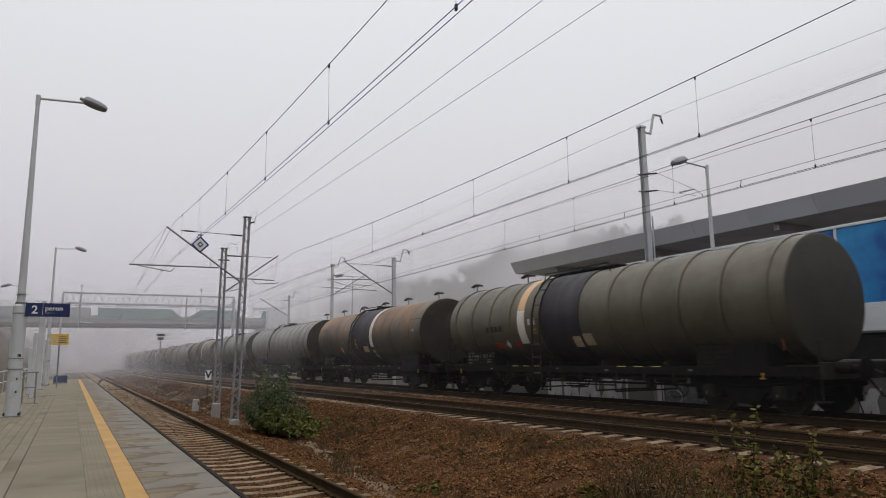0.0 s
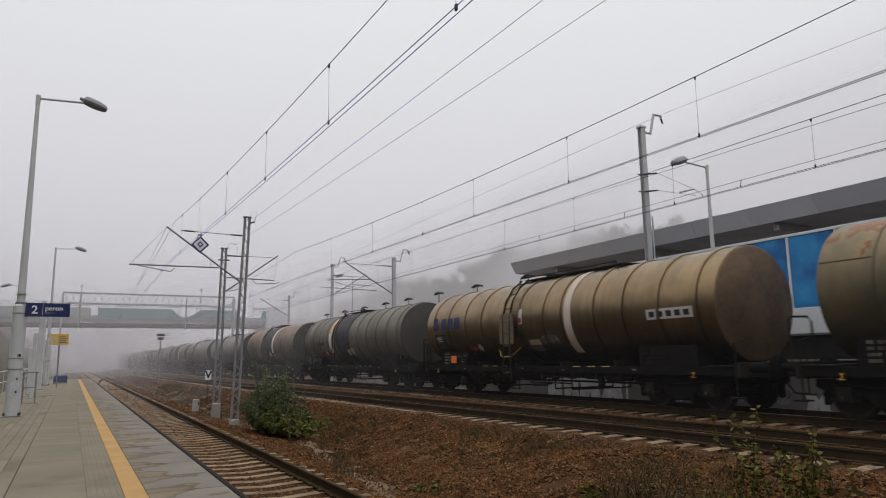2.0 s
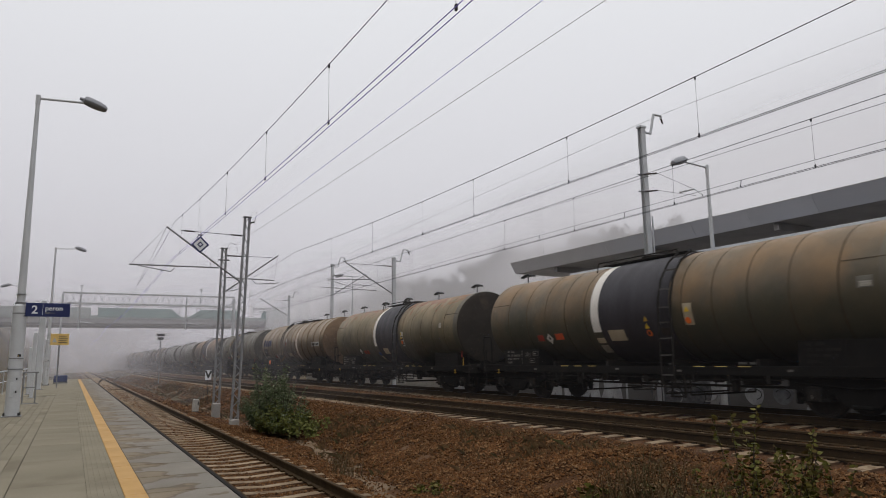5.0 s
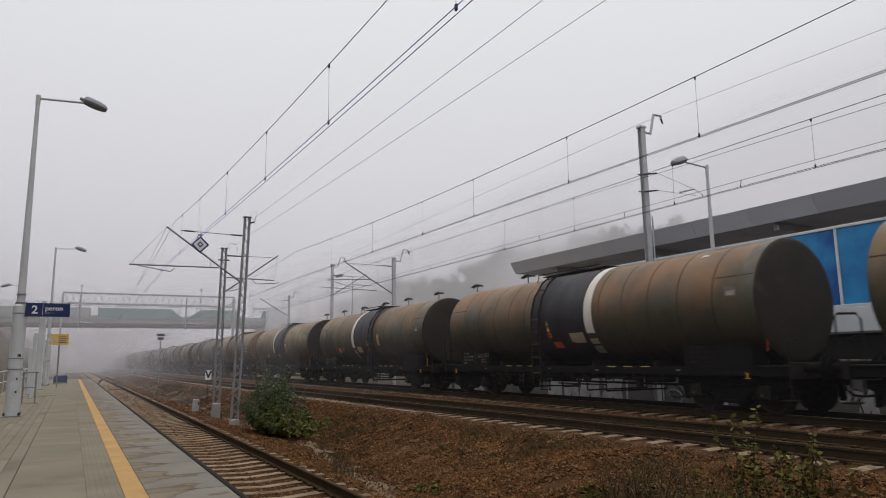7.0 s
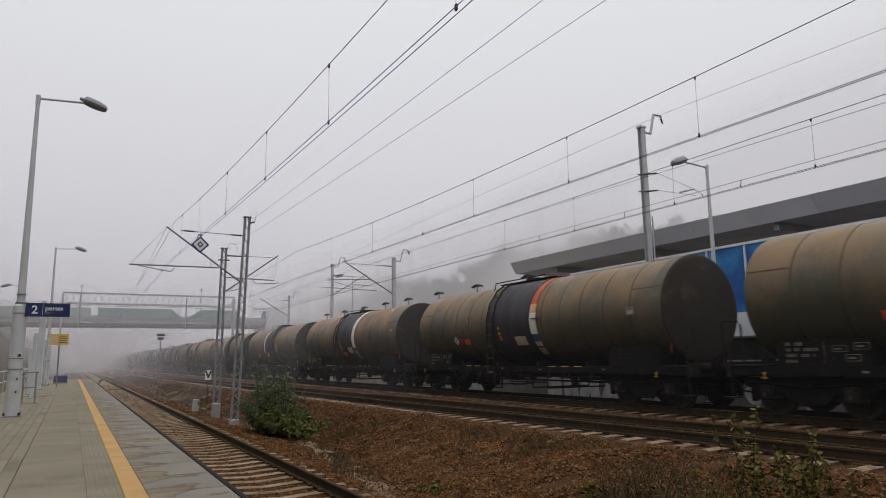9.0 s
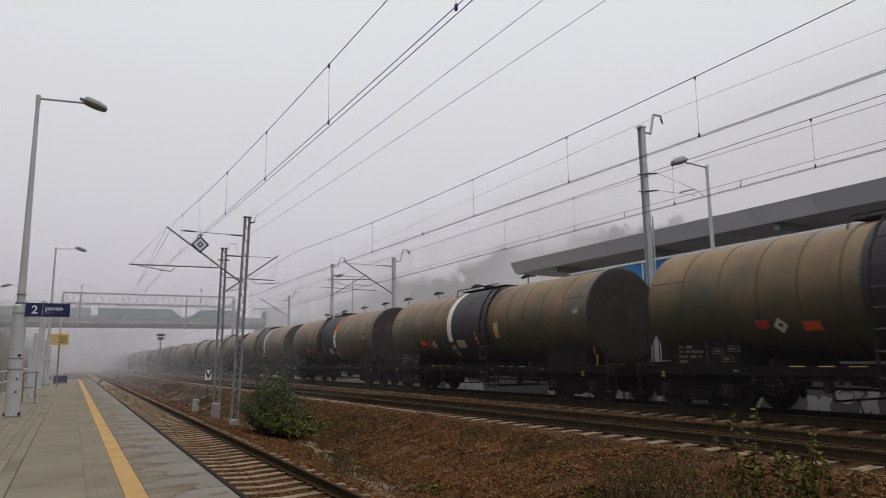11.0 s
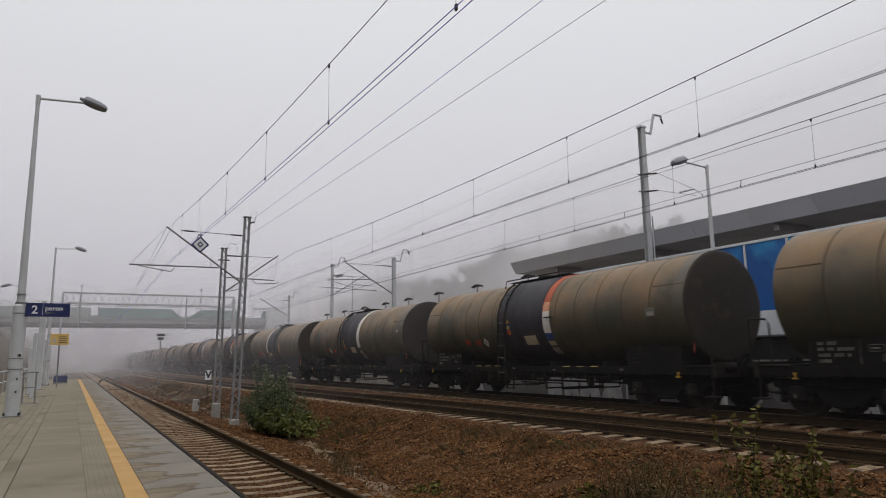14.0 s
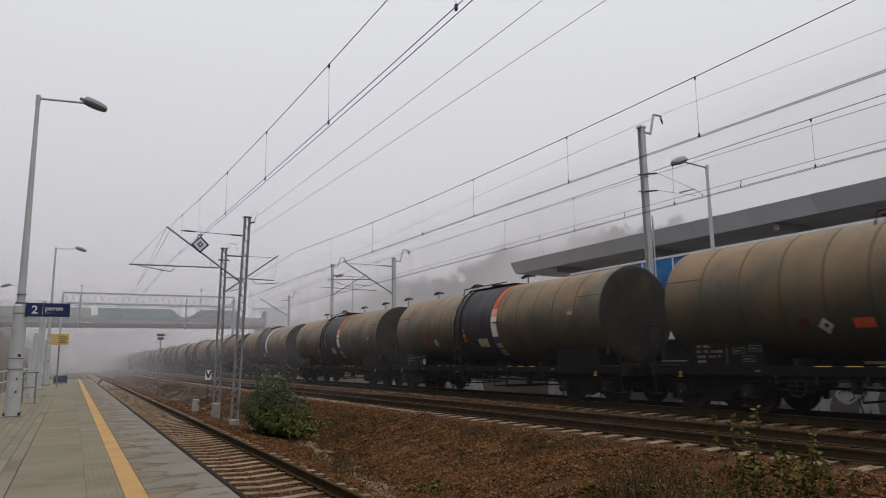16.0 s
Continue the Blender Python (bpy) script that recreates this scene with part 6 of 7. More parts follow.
ys = thing("info_sign", "yellow information board on a thin post beside the platform", "sign", at=pose(-0.62, 41.0, 0))
part("board", Geo().box(-0.42, 0.42, -0.02, 0.02, 2.18, 2.76, 0.004), SIGN_YELLOW, ys)
for k in range(4):
    part("writing_bar", Geo().box(-0.05, 0.36 - 0.05 * (k % 2), -0.026, -0.02, 2.28 + 0.1 * k, 2.32 + 0.1 * k), BLACK, ys, "bar of unreadable writing")
part("pictogram", Geo().add([(-0.34, -0.026, 2.32), (-0.12, -0.026, 2.32), (-0.23, -0.026, 2.56)], [(0, 1, 2)]), GALV, ys, "grey triangle")
part("post", Geo().tube([(0, 0.05, 0), (0, 0.05, 2.75)], 0.03, 8), GALV_DARK, ys)
bb = thing("blue_bin", "blue litter bin at the platform's far end", "litter bin", at=pose(-0.55, 50.0, 0))
part("body", Geo().box(-0.38, 0.38, -0.25, 0.25, 0.1, 0.5, 0.03), mat("blue_bin_paint", (0.02, 0.04, 0.13), (0.015, 0.03, 0.10), 0.5), bb)
part("foot", Geo().box(-0.4, 0.4, -0.2, 0.2, 0.0, 0.1), GALV_DARK, bb)

# columns and low rails along the back of the platform
for x, y, h, w in ((-1.22, 29.4, 2.35, 0.13), (-1.38, 38.9, 4.3, 0.26), (-1.5, 33.0, 1.9, 0.12), (-1.75, 52.0, 4.2, 0.25)):
    cl = thing("steel_column", "pale grey steel column at the back of the platform", "column", group="columns at the back of the platform", at=pose(x, y, 0))
    part("shaft", Geo().box(-w / 2, w / 2, -w / 2, w / 2, 0, h, 0.012), LAMP_GREY, cl)
    part("foot_plate", Geo().box(-w, w, -w, w, 0, 0.02, 0.004), GALV_DARK, cl)
hr = thing("handrail", "dark grey tubular handrail on the platform", "handrail", at=pose(-1.28, 25.14, 0))
for x in (0, 0.34):
    part("post", Geo().tube([(x, 0, 0), (x, 0, 0.94)], 0.024, 8), GALV_DARK, hr)
part("top_rail", Geo().tube([(-0.1, 0, 0.96), (0.40, 0, 0.96)], 0.026, 8), GALV_DARK, hr)
part("lower_rail", Geo().tube([(0, 0, 0.5), (0.34, 0, 0.5)], 0.018, 8), GALV_DARK, hr)
part("foot_plate", Geo().box(-0.1, 0.44, -0.08, 0.08, 0, 0.02, 0.004), GALV_DARK, hr)
rf = thing("back_railing", "pale railing along the back edge of the platform", "railing")
for k in range(20):
    y = 4 + 3 * k
    part("post", Geo().tube([(-2.45, y, -0.02), (-2.45, y, 0.95)], 0.025, 8), GALV, rf)
for z in (0.93, 0.5):
    part("rail", Geo().tube([(-2.45, 2, z), (-2.45, 62, z)], 0.03 if z > 0.6 else 0.02, 8), FRAME_WHITE, rf)

# ---- small things between the tracks ----
vs_ = thing("track_sign", "small white trackside board with a black V", "railway sign", at=pose(6.37, 38.0, 0))
part("board", Geo().box(-0.155, 0.155, -0.015, 0.015, 0.28, 0.79, 0.004), SIGN_WHITE, vs_)
writing("letter", "V", 0.52, BLACK, vs_, pose(0, -0.02, 0.54, 90), "black letter", bold=0.022)
part("post", Geo().tube([(0, 0.03, -1.0), (0, 0.03, 0.75)], 0.015, 6), UNDER, vs_)
sg = thing("signal", "small dark signal head on a thin post in fog", "railway signal", at=pose(7.8, 75, 0))
part("post", Geo().tube([(0, 0, -1.0), (0, 0, 4.3)], 0.05, 8), GALV_DARK, sg)
part("head", Geo().box(-0.42, 0.42, -0.08, 0.08, 3.85, 4.1, 0.02).box(-0.3, 0.3, -0.08, 0.08, 3.5, 3.75, 0.02), BLACK, sg)
WHITEWASH = mat("whitewashed_concrete", (0.42, 0.40, 0.36), (0.30, 0.285, 0.255), 0.85, scale=4, fine=40)
cb = thing("cable_box", "pale concrete marker post beside the track", "marker post", at=pose(5.12, 33.6, -0.93, 0, 4, 20))
part("block", Geo().box(-0.12, 0.12, -0.12, 0.12, -0.1, 0.46, 0.03), WHITEWASH, cb)
part("slot", Geo().box(0.03, 0.08, -0.124, -0.118, 0.2, 0.36), BLACK, cb, "dark slot in the post")


# ---- behind the train: wall, screen, canopy ----
WX = 18.0
wl_ = thing("wall_east", "grey concrete retaining wall sprayed with pale graffiti", "wall", kind="structure")
EDGE_PALE = mat("dull_edge_slab", (0.16, 0.155, 0.145), (0.11, 0.107, 0.10), 0.8, scale=1.5, fine=30)
# dark sheet put in where the wall under the screen lies in shade
RECESS_SHADE = mat("recess_shade", (0.022, 0.021, 0.021), (0.014, 0.0135, 0.0135), 0.8, scale=1.2, fine=20)
part("wall_body", Geo().box(WX, WX + 0.35, -40, 34, -0.9, 0.62, 0.01), WALL_GREY, wl_)
part("platform_apron", Geo().box(WX + 0.03, WX + 0.35, -40, 34, 0.62, 1.72, 0.005), RECESS_SHADE, wl_, "dark sheet in place of the shaded recess under the screen")
part("platform_edge", Geo().box(WX - 0.10, WX + 0.35, -40, 34, 0.86, 1.06, 0.015), EDGE_PALE, wl_, "dull grey edge slab of the far platform")
part("coping", Geo().box(WX - 0.05, WX + 0.4, -40, 34, 1.72, 1.78, 0.01), WALL_GREY, wl_)
GRAFFITI_DARK = mat("smoky_graffiti_paint", (0.16, 0.165, 0.18), (0.075, 0.078, 0.085), 0.75, scale=2.5, fine=12, contrast=0.15)


def sprayed(pts, lift=0.006):
    """A flat painted shape on the wall from its outline of (along, up)."""
    n = len(pts)
    return Geo().add([(WX - lift, p, q) for p, q in pts] + [(WX, p, q) for p, q in pts],
                     [tuple(range(n))] + [(i, n + i, n + (i + 1) % n, (i + 1) % n) for i in range(n)])


def letter(y, w, z0, z1, seed, lean=0.0):
    """A sprayed block letter: ragged, waisted and notched."""
    q = random.Random(seed)
    j = [q.uniform(-0.07, 0.07) for _ in range(14)]
    zm = (z0 + z1) / 2
    return sprayed([(y + j[0], z0 + j[1] * 0.5), (y + w * 0.4, z0 + j[2] * 0.5), (y + w * 0.47, z0 + 0.22 + j[3]), (y + w * 0.56, z0 + j[4] * 0.5), (y + w + j[5], z0 + j[6] * 0.5),
                    (y + w * 0.9 + j[7], zm + j[8]), (y + w + lean + j[9], z1 + j[10]), (y + w * 0.62 + lean, z1 - 0.02 + j[11]), (y + w * 0.5 + lean, z1 - 0.16 + j[3]),
                    (y + w * 0.36 + lean, z1 + j[12]), (y + lean + j[13], z1 + j[2]), (y + 0.07 + j[4], zm + j[0])])


def blob(y, z, ry, rz, seed):
    """A rounded shield of paint."""
    q = random.Random(seed)
    return sprayed([(y + ry * (1 + q.uniform(-0.12, 0.12)) * math.cos(k * math.pi / 7), z + rz * (1 + q.uniform(-0.12, 0.12)) * math.sin(k * math.pi / 7) * (1.25 if 7 < k < 14 else 1.0)) for k in range(14)])


def outline(pts, r=0.016):
    return Geo().tube([(WX - 0.012, p, q) for p, q in pts], r, 4)


def arc(y, z, r, a0, a1, n=12):
    return [(y + r * math.cos(radians(a0 + (a1 - a0) * k / n)), z + 0.62 * r * math.sin(radians(a0 + (a1 - a0) * k / n))) for k in range(n + 1)]


# big pale letters, then a plain stretch, a smoky field of curls, and shields and letters again
for k, (y, w, z1, lean) in enumerate(((23.15, 1.0, 0.55, 0.1), (22.1, 0.95, 0.40, -0.05), (20.8, 1.25, 0.50, 0.08), (19.55, 1.15, 0.44, -0.08))):
    part("graffiti", letter(y, w, -0.42, z1, 30 + k, lean), GRAFFITI_PALE, wl_, "pale sprayed block letter")
part("graffiti_bar", Geo().box(WX - 0.006, WX, 19.28, 19.38, -0.42, 0.5), GRAFFITI_PALE, wl_, "pale sprayed upright bar")
part("graffiti_field", sprayed([(14.8, -0.40), (18.0, -0.36), (18.2, 0.1), (17.6, 0.38), (16.6, 0.28), (15.8, 0.42), (14.9, 0.36)], 0.004), GRAFFITI_DARK, wl_, "smoky grey sprayed field")
for k, (y, z, r) in enumerate(((17.3, -0.1, 0.62), (17.1, -0.16, 0.38), (16.3, -0.12, 0.55), (15.7, 0.02, 0.42), (16.9, 0.12, 0.45))):
    part("graffiti_line", outline(arc(y, z, r, 10 + 25 * k, 190 + 31 * k), 0.02), GRAFFITI_PALE if k % 2 else BLACK, wl_, "sprayed curl")
for k, (y, w, z0, z1) in enumerate(((14.95, 0.62, -0.40, 0.40), (11.62, 0.72, -0.45, 0.08), (10.25, 0.66, -0.42, 0.30), (9.2, 0.85, -0.42, 0.34), (8.1, 0.9, -0.42, 0.30), (7.0, 0.9, -0.42, 0.34))):
    part("graffiti", letter(y, w, z0, z1, 50 + k, 0.05 * (-1) ** k), GRAFFITI_PALE, wl_, "pale sprayed letter")
for k, (y, z, ry, rz) in enumerate(((13.95, 0.05, 0.36, 0.25), (13.0, 0.08, 0.33, 0.22), (11.15, 0.12, 0.30, 0.18))):
    part("graffiti", blob(y, z, ry, rz, 60 + k), GRAFFITI_PALE if k != 1 else GRAFFITI_DARK, wl_, "pale sprayed shield")
    part("graffiti_line", outline(arc(y, z, ry * 0.7, 20, 250), 0.012), BLACK, wl_, "black sprayed curl")
for k in range(5):
    y = 7.4 + 0.83 * k
    part("graffiti_line", outline([(y, -0.4), (y + 0.12, 0.0), (y - 0.1, 0.2), (y + 0.2, 0.3)], 0.018), BLACK, wl_, "black sprayed stroke")
part("graffiti", sprayed([(29.3, -0.42), (32.3, -0.40), (32.25, 0.16), (31.6, 0.05), (31.1, 0.22), (30.3, 0.08), (29.6, 0.2)]), GRAFFITI_PALE, wl_, "pale sprayed block letters run together")
part("graffiti", sprayed([(32.6, -0.42), (33.3, -0.40), (33.25, 0.3), (32.95, 0.1), (32.75, 0.28)]), GRAFFITI_PALE, wl_, "pale sprayed letter")

sc_ = thing("glazed_screen", "screen of blue panels in white frames above a pale plinth", "glazed screen")
part("plinth", Geo().box(WX + 0.02, WX + 0.22, -20, 22.4, 1.78, 2.42, 0.01), FRAME_WHITE, sc_, "pale grey plinth panel")
part("top_rail", Geo().box(WX + 0.04, WX + 0.16, -20, 22.4, 4.56, 4.64, 0.008), FRAME_WHITE, sc_, "white top rail")
part("bottom_rail", Geo().box(WX + 0.03, WX + 0.17, -20, 22.4, 2.42, 2.50, 0.008), FRAME_WHITE, sc_, "white bottom rail")
PANE = Geo().box(0.07, 0.10, 0.045, 1.395, 2.50, 4.56, 0.003).mesh("pane", GLASS_BLUE)
POST = Geo().box(0.045, 0.155, -0.04, 0.04, 2.50, 4.56, 0.008).mesh("frame_post", FRAME_WHITE)
for k in range(-21, 8):
    yy = 11.05 + 1.44 * k
    part("frame_post", POST, FRAME_WHITE, sc_, at=pose(WX, yy, 0))
    part("pane", PANE, GLASS_BLUE, sc_, "deep blue panel", at=pose(WX, yy, 0))

cn = thing("canopy", "long grey station canopy with a sloping fascia", "canopy")
CX = 20.0
g = Geo()
g.add([(CX, 29.6, 6.12), (CX, -40, 6.12), (CX + 9, -40, 6.6), (CX + 9, 29.6, 6.6), (CX + 0.35, 29.6, 5.58), (CX + 0.35, -40, 5.58), (CX + 9, -40, 5.5), (CX + 9, 29.6, 5.5)],
      [(0, 1, 2, 3), (7, 6, 5, 4), (3, 2, 6, 7), (1, 5, 6, 2)])
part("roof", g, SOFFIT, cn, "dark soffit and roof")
FP = Geo().add([(0, 0.004, 0.57), (0, 2.396, 0.57), (0.35, 2.396, 0.0), (0.35, 0.004, 0.0), (0.03, 0.004, 0.58), (0.03, 2.396, 0.58), (0.38, 2.396, 0.01), (0.38, 0.004, 0.01)],
               [(0, 1, 2, 3), (7, 6, 5, 4), (0, 4, 5, 1), (3, 2, 6, 7), (0, 3, 7, 4), (1, 5, 6, 2)]).mesh("fascia_panel", CANOPY_GREY)
y = 29.65 - 2.4
first = True
while y > -12:
    part("fascia_panel", FP, CANOPY_GREY, cn, at=pose(CX - 0.04, y, 5.56))
    y -= 2.4
g = Geo().add([(CX - 0.04, 29.65, 6.13), (CX + 0.31, 29.65, 5.56), (CX + 9, 29.65, 5.49), (CX + 9, 29.65, 6.61)],
              [(0, 1, 2, 3)])
part("end_panel", g, CANOPY_GREY, cn, "grey end panel")
for yy in (26.5, 20.5, 14.5, 8.5, 2.5, -3.5):
    part("canopy_column", Geo().box(CX + 2.9, CX + 3.2, yy - 0.15, yy + 0.15, 0.9, 5.45, 0.02), CANOPY_GREY, cn)
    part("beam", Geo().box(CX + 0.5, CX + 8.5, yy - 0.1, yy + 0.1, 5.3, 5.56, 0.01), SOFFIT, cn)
pf = Geo()
pf.box(WX + 0.4, 32, -40, 60, -0.6, 0.9)
solid("platform_far", pf, CONCRETE, "raised concrete platform behind the wall", "platform", kind="structure")


# ---- footbridge and gantry in the fog ----
def road_bridge():
    t = thing("road_bridge", "pale concrete road bridge with green barriers, in fog", "bridge", at=pose(0, 140, 0))
    part("deck", Geo().box(-90, 62, -5, 5, 8.1, 9.2, 0.1), BRIDGE_MAT, t, "pale concrete deck")
    part("girder", Geo().box(-90, 62, -4.2, 4.2, 7.78, 8.1, 0.05), BRIDGE_MAT, t)
    part("parapet", Geo().box(-60, 58, -5.12, -5.0, 9.0, 9.6, 0.03), BRIDGE_PALE, t, "pale greenish parapet")
    for x0, x1, cut0, cut1 in ((-28, 2.4, 0, 0), (3.5, 15.7, 0, 1.7), (20.9, 27.6, 2.6, 0), (32.4, 37.6, 0.5, 0)):
        pts = [(x0 - cut0, 9.3), (x1 + cut1, 9.3), (x1, 10.9), (x0, 10.9)]
        part("barrier", Geo().add([(x, y, z) for y in (-5.25, -5.13) for x, z in pts], [(0, 1, 2, 3), (7, 6, 5, 4)] + [(k, k + 4, (k + 1) % 4 + 4, (k + 1) % 4) for k in range(4)]),
             BRIDGE_GLASS if x0 > 0 else BRIDGE_PALE, t, "green noise barrier panel")
    for k in range(58):
        x = -34 + 1.5 * k
        part("rail_post", Geo().box(x, x + 0.07, -5.1, -5.02, 9.3, 11.75), GALV_DARK, t)
    for z in (11.7, 11.2):
        part("top_rail", Geo().box(-36, 56, -5.1, -5.02, z, z + 0.06), GALV_DARK, t)
    for x in (-30, 34, 52):
        part("pier", Geo().box(x - 0.9, x + 0.9, -4, 4, -1.2, 7.9, 0.1), BRIDGE_MAT, t, "concrete pier")
    g = Geo()
    g.add([(-90, -5, -1.0), (-38, -5, -1.0), (-46, -5, 8.1), (-90, -5, 8.1), (-90, 5, -1.0), (-38, 5, -1.0), (-46, 5, 8.1), (-90, 5, 8.1)],
          [(0, 1, 2, 3), (5, 4, 7, 6), (1, 5, 6, 2), (3, 2, 6, 7)])
    part("abutment", g, EARTH, t)
    for x in (0.8, 21.5, 41.5):
        part("deck_lamp", Geo().tube([(x, 0, 9.0), (x, 0, 15.2)], 0.08, 6).box(x - 0.3, x + 0.3, -0.1, 0.1, 15.1, 15.3, 0.02), GALV_DARK, t)


road_bridge()


def gantry():
    t = thing("wire_gantry", "grey lattice steel portal spanning the tracks, in fog", "gantry", at=pose(0, 72, -0.22))
    for z in (7.95, 6.95):
        for yy in (-0.3, 0.3):
            part("chord", Geo().box(-1.1, 14.3, yy - 0.05, yy + 0.05, z - 0.05, z + 0.05), GALV, t)
    n = 26
    for k in range(n):
        x0, x1 = -1.1 + 15.4 * k / n, -1.1 + 15.4 * (k + 1) / n
        a, b = (6.95, 7.95) if k % 2 else (7.95, 6.95)
        part("diagonal", Geo().tube([(x0, -0.3, a), (x1, -0.3, b)], 0.03, 4).tube([(x0, 0.3, b), (x1, 0.3, a)], 0.03, 4), GALV, t)
    for x in (-1.1, 14.3):
        for yy in (-0.3, 0.3):
            part("leg", Geo().box(x - 0.08, x + 0.08, yy - 0.06, yy + 0.06, -1.0, 7.8), GALV, t)
    for x in (0.35, 9.7):
        part("drop_post", Geo().box(x - 0.06, x + 0.06, -0.08, 0.08, 4.6, 7.7), GALV, t)
        part("steady_arm", Geo().tube([(x, 0, 5.3), (x + 1.3, 0, 5.1)], 0.03, 6), GALV, t)


gantry()


# ---- trees ----
def leaf_cloud(g, rs, c, r, n, s, flat=0.8, wide=0.55):
    for _ in range(n):
        d = Vector((rs.gauss(0, 1), rs.gauss(0, 1), rs.gauss(0, 1) * flat))
        d.normalize()
        p = Vector(c) + d * r * rs.random() ** 0.4
        a = Vector((rs.gauss(0, 1), rs.gauss(0, 1), rs.gauss(0, 1))).normalized()
        b = a.cross(Vector((rs.gauss(0, 1), rs.gauss(0, 1), rs.gauss(0, 1)))).normalized()
        k = s * rs.uniform(0.6, 1.4)
        g.add([p - a * k, p + b * k * wide, p + a * k, p - b * k * wide], [(0, 1, 2, 3)])


def make_tree(x, y, z, h, seed, label="bare-looking autumn tree in thick fog", leaves=1500, dense=0.9):
    rs = random.Random(seed)
    t = thing("tree", label, "tree", group="trees in the fog", at=pose(x, y, z))
    g, lf = Geo(), Geo()
    r = h * 0.016
    lean = (rs.uniform(-0.4, 0.4), rs.uniform(-0.4, 0.4))
    top = Vector((lean[0], lean[1], h * 0.84))
    tr = [(top * q) for q in (0, 0.25, 0.5, 0.75, 1.0)]
    g.tube(tr, [r * 1.2, r, r * 0.75, r * 0.45, r * 0.1], 7)
    nb = 34
    for k in range(nb):
        q = 0.24 + 0.75 * k / nb
        base = top * q
        a = k * 2.4 + rs.uniform(-0.5, 0.5)
        ln = (h * 0.25 * (1.15 - q) + h * 0.10) * rs.uniform(0.6, 1.3)
        tip = base + Vector((math.cos(a) * ln, math.sin(a) * ln, ln * rs.uniform(0.3, 0.95)))
        mid = base.lerp(tip, 0.5) + Vector((0, 0, -0.04 * ln))
        g.tube([base, mid, tip], [r * 0.4 * (1.1 - q), r * 0.25 * (1.1 - q), 0.015], 5)
        for m in range(7):
            st = base.lerp(tip, rs.uniform(0.3, 0.95))
            tp = st + Vector((rs.gauss(0, 0.35), rs.gauss(0, 0.35), rs.uniform(0.05, 0.6))) * ln * 0.7
            g.tube([st, tp], [0.025, 0.008], 4)
            if rs.random() < dense:
                leaf_cloud(lf, rs, tp, ln * rs.uniform(0.17, 0.36), leaves // (nb * 7), h * 0.0068)
        g.tube([tip, tip + Vector((rs.gauss(0, 0.2), rs.gauss(0, 0.2), 0.6)) * ln * 0.35], [0.015, 0.006], 4)
    part("trunk", g, BARK, t, smooth=True)
    part("crown", lf, LEAF_TREE, t)
    return t


protos = [make_tree(0, 0, 0, 14, 3 + k, leaves=15000, dense=(0.8, 0.58, 0.36)[k]) for k in range(3)]
rs = random.Random(4)
# skyline of the wooded slope: (place along the line, height of the crowns) at 45 m off
SKYLINE = [(30, 11.5), (39, 12.2), (41, 12.9), (46, 12.6), (49, 14.0), (53.5, 15.2), (57, 14.2), (60, 13.6), (66, 14.0), (71, 14.4), (73.5, 13.4), (81, 12.2), (88, 13.0), (94, 13.2), (100, 14.0), (112, 13.0), (125, 12.0), (160, 11.5)]


def crown_top(y):
    for (a, za), (b, zb) in zip(SKYLINE, SKYLINE[1:]):
        if a <= y <= b:
            return za + (zb - za) * (y - a) / (b - a)
    return 12.0


spots = []
for k in range(84):
    q = 34 + 1.3 * k + rs.uniform(-0.7, 0.7)
    r = (45 + rs.uniform(-3, 9)) / 45
    spots.append((45 * r, q * r, 1.207 + (crown_top(q) * rs.uniform(0.86, 1.06) - 1.207) * r))
for q, zt in ((70.6, 14.4), (68.2, 13.6), (66.2, 13.9), (64.0, 13.0)):
    spots.append((38.0, q * 38.0 / 45, 1.207 + (zt - 1.207) * 38.0 / 45))
for k in range(9):
    spots.append((-14 - 6 * rs.random(), 105 + 9 * k, 14.0 + 3 * rs.random()))
for i, (x, y, zt) in enumerate(spots):
    z0 = min(0.1 * (x - 24), 2.2) - 0.6 if x > 0 else 4.0
    size = (zt - z0) / 14.0
    m = pose(x, y, z0, 0, 0, rs.uniform(0, 360)) @ Matrix.Scale(size, 4)
    if i < 3:
        first = first + [m] if i else [m]
    else:
        copy_thing(protos[(i * 7 + i // 3) % 3], m)
for ob, m in zip(protos, first):
    ob.matrix_basis = m


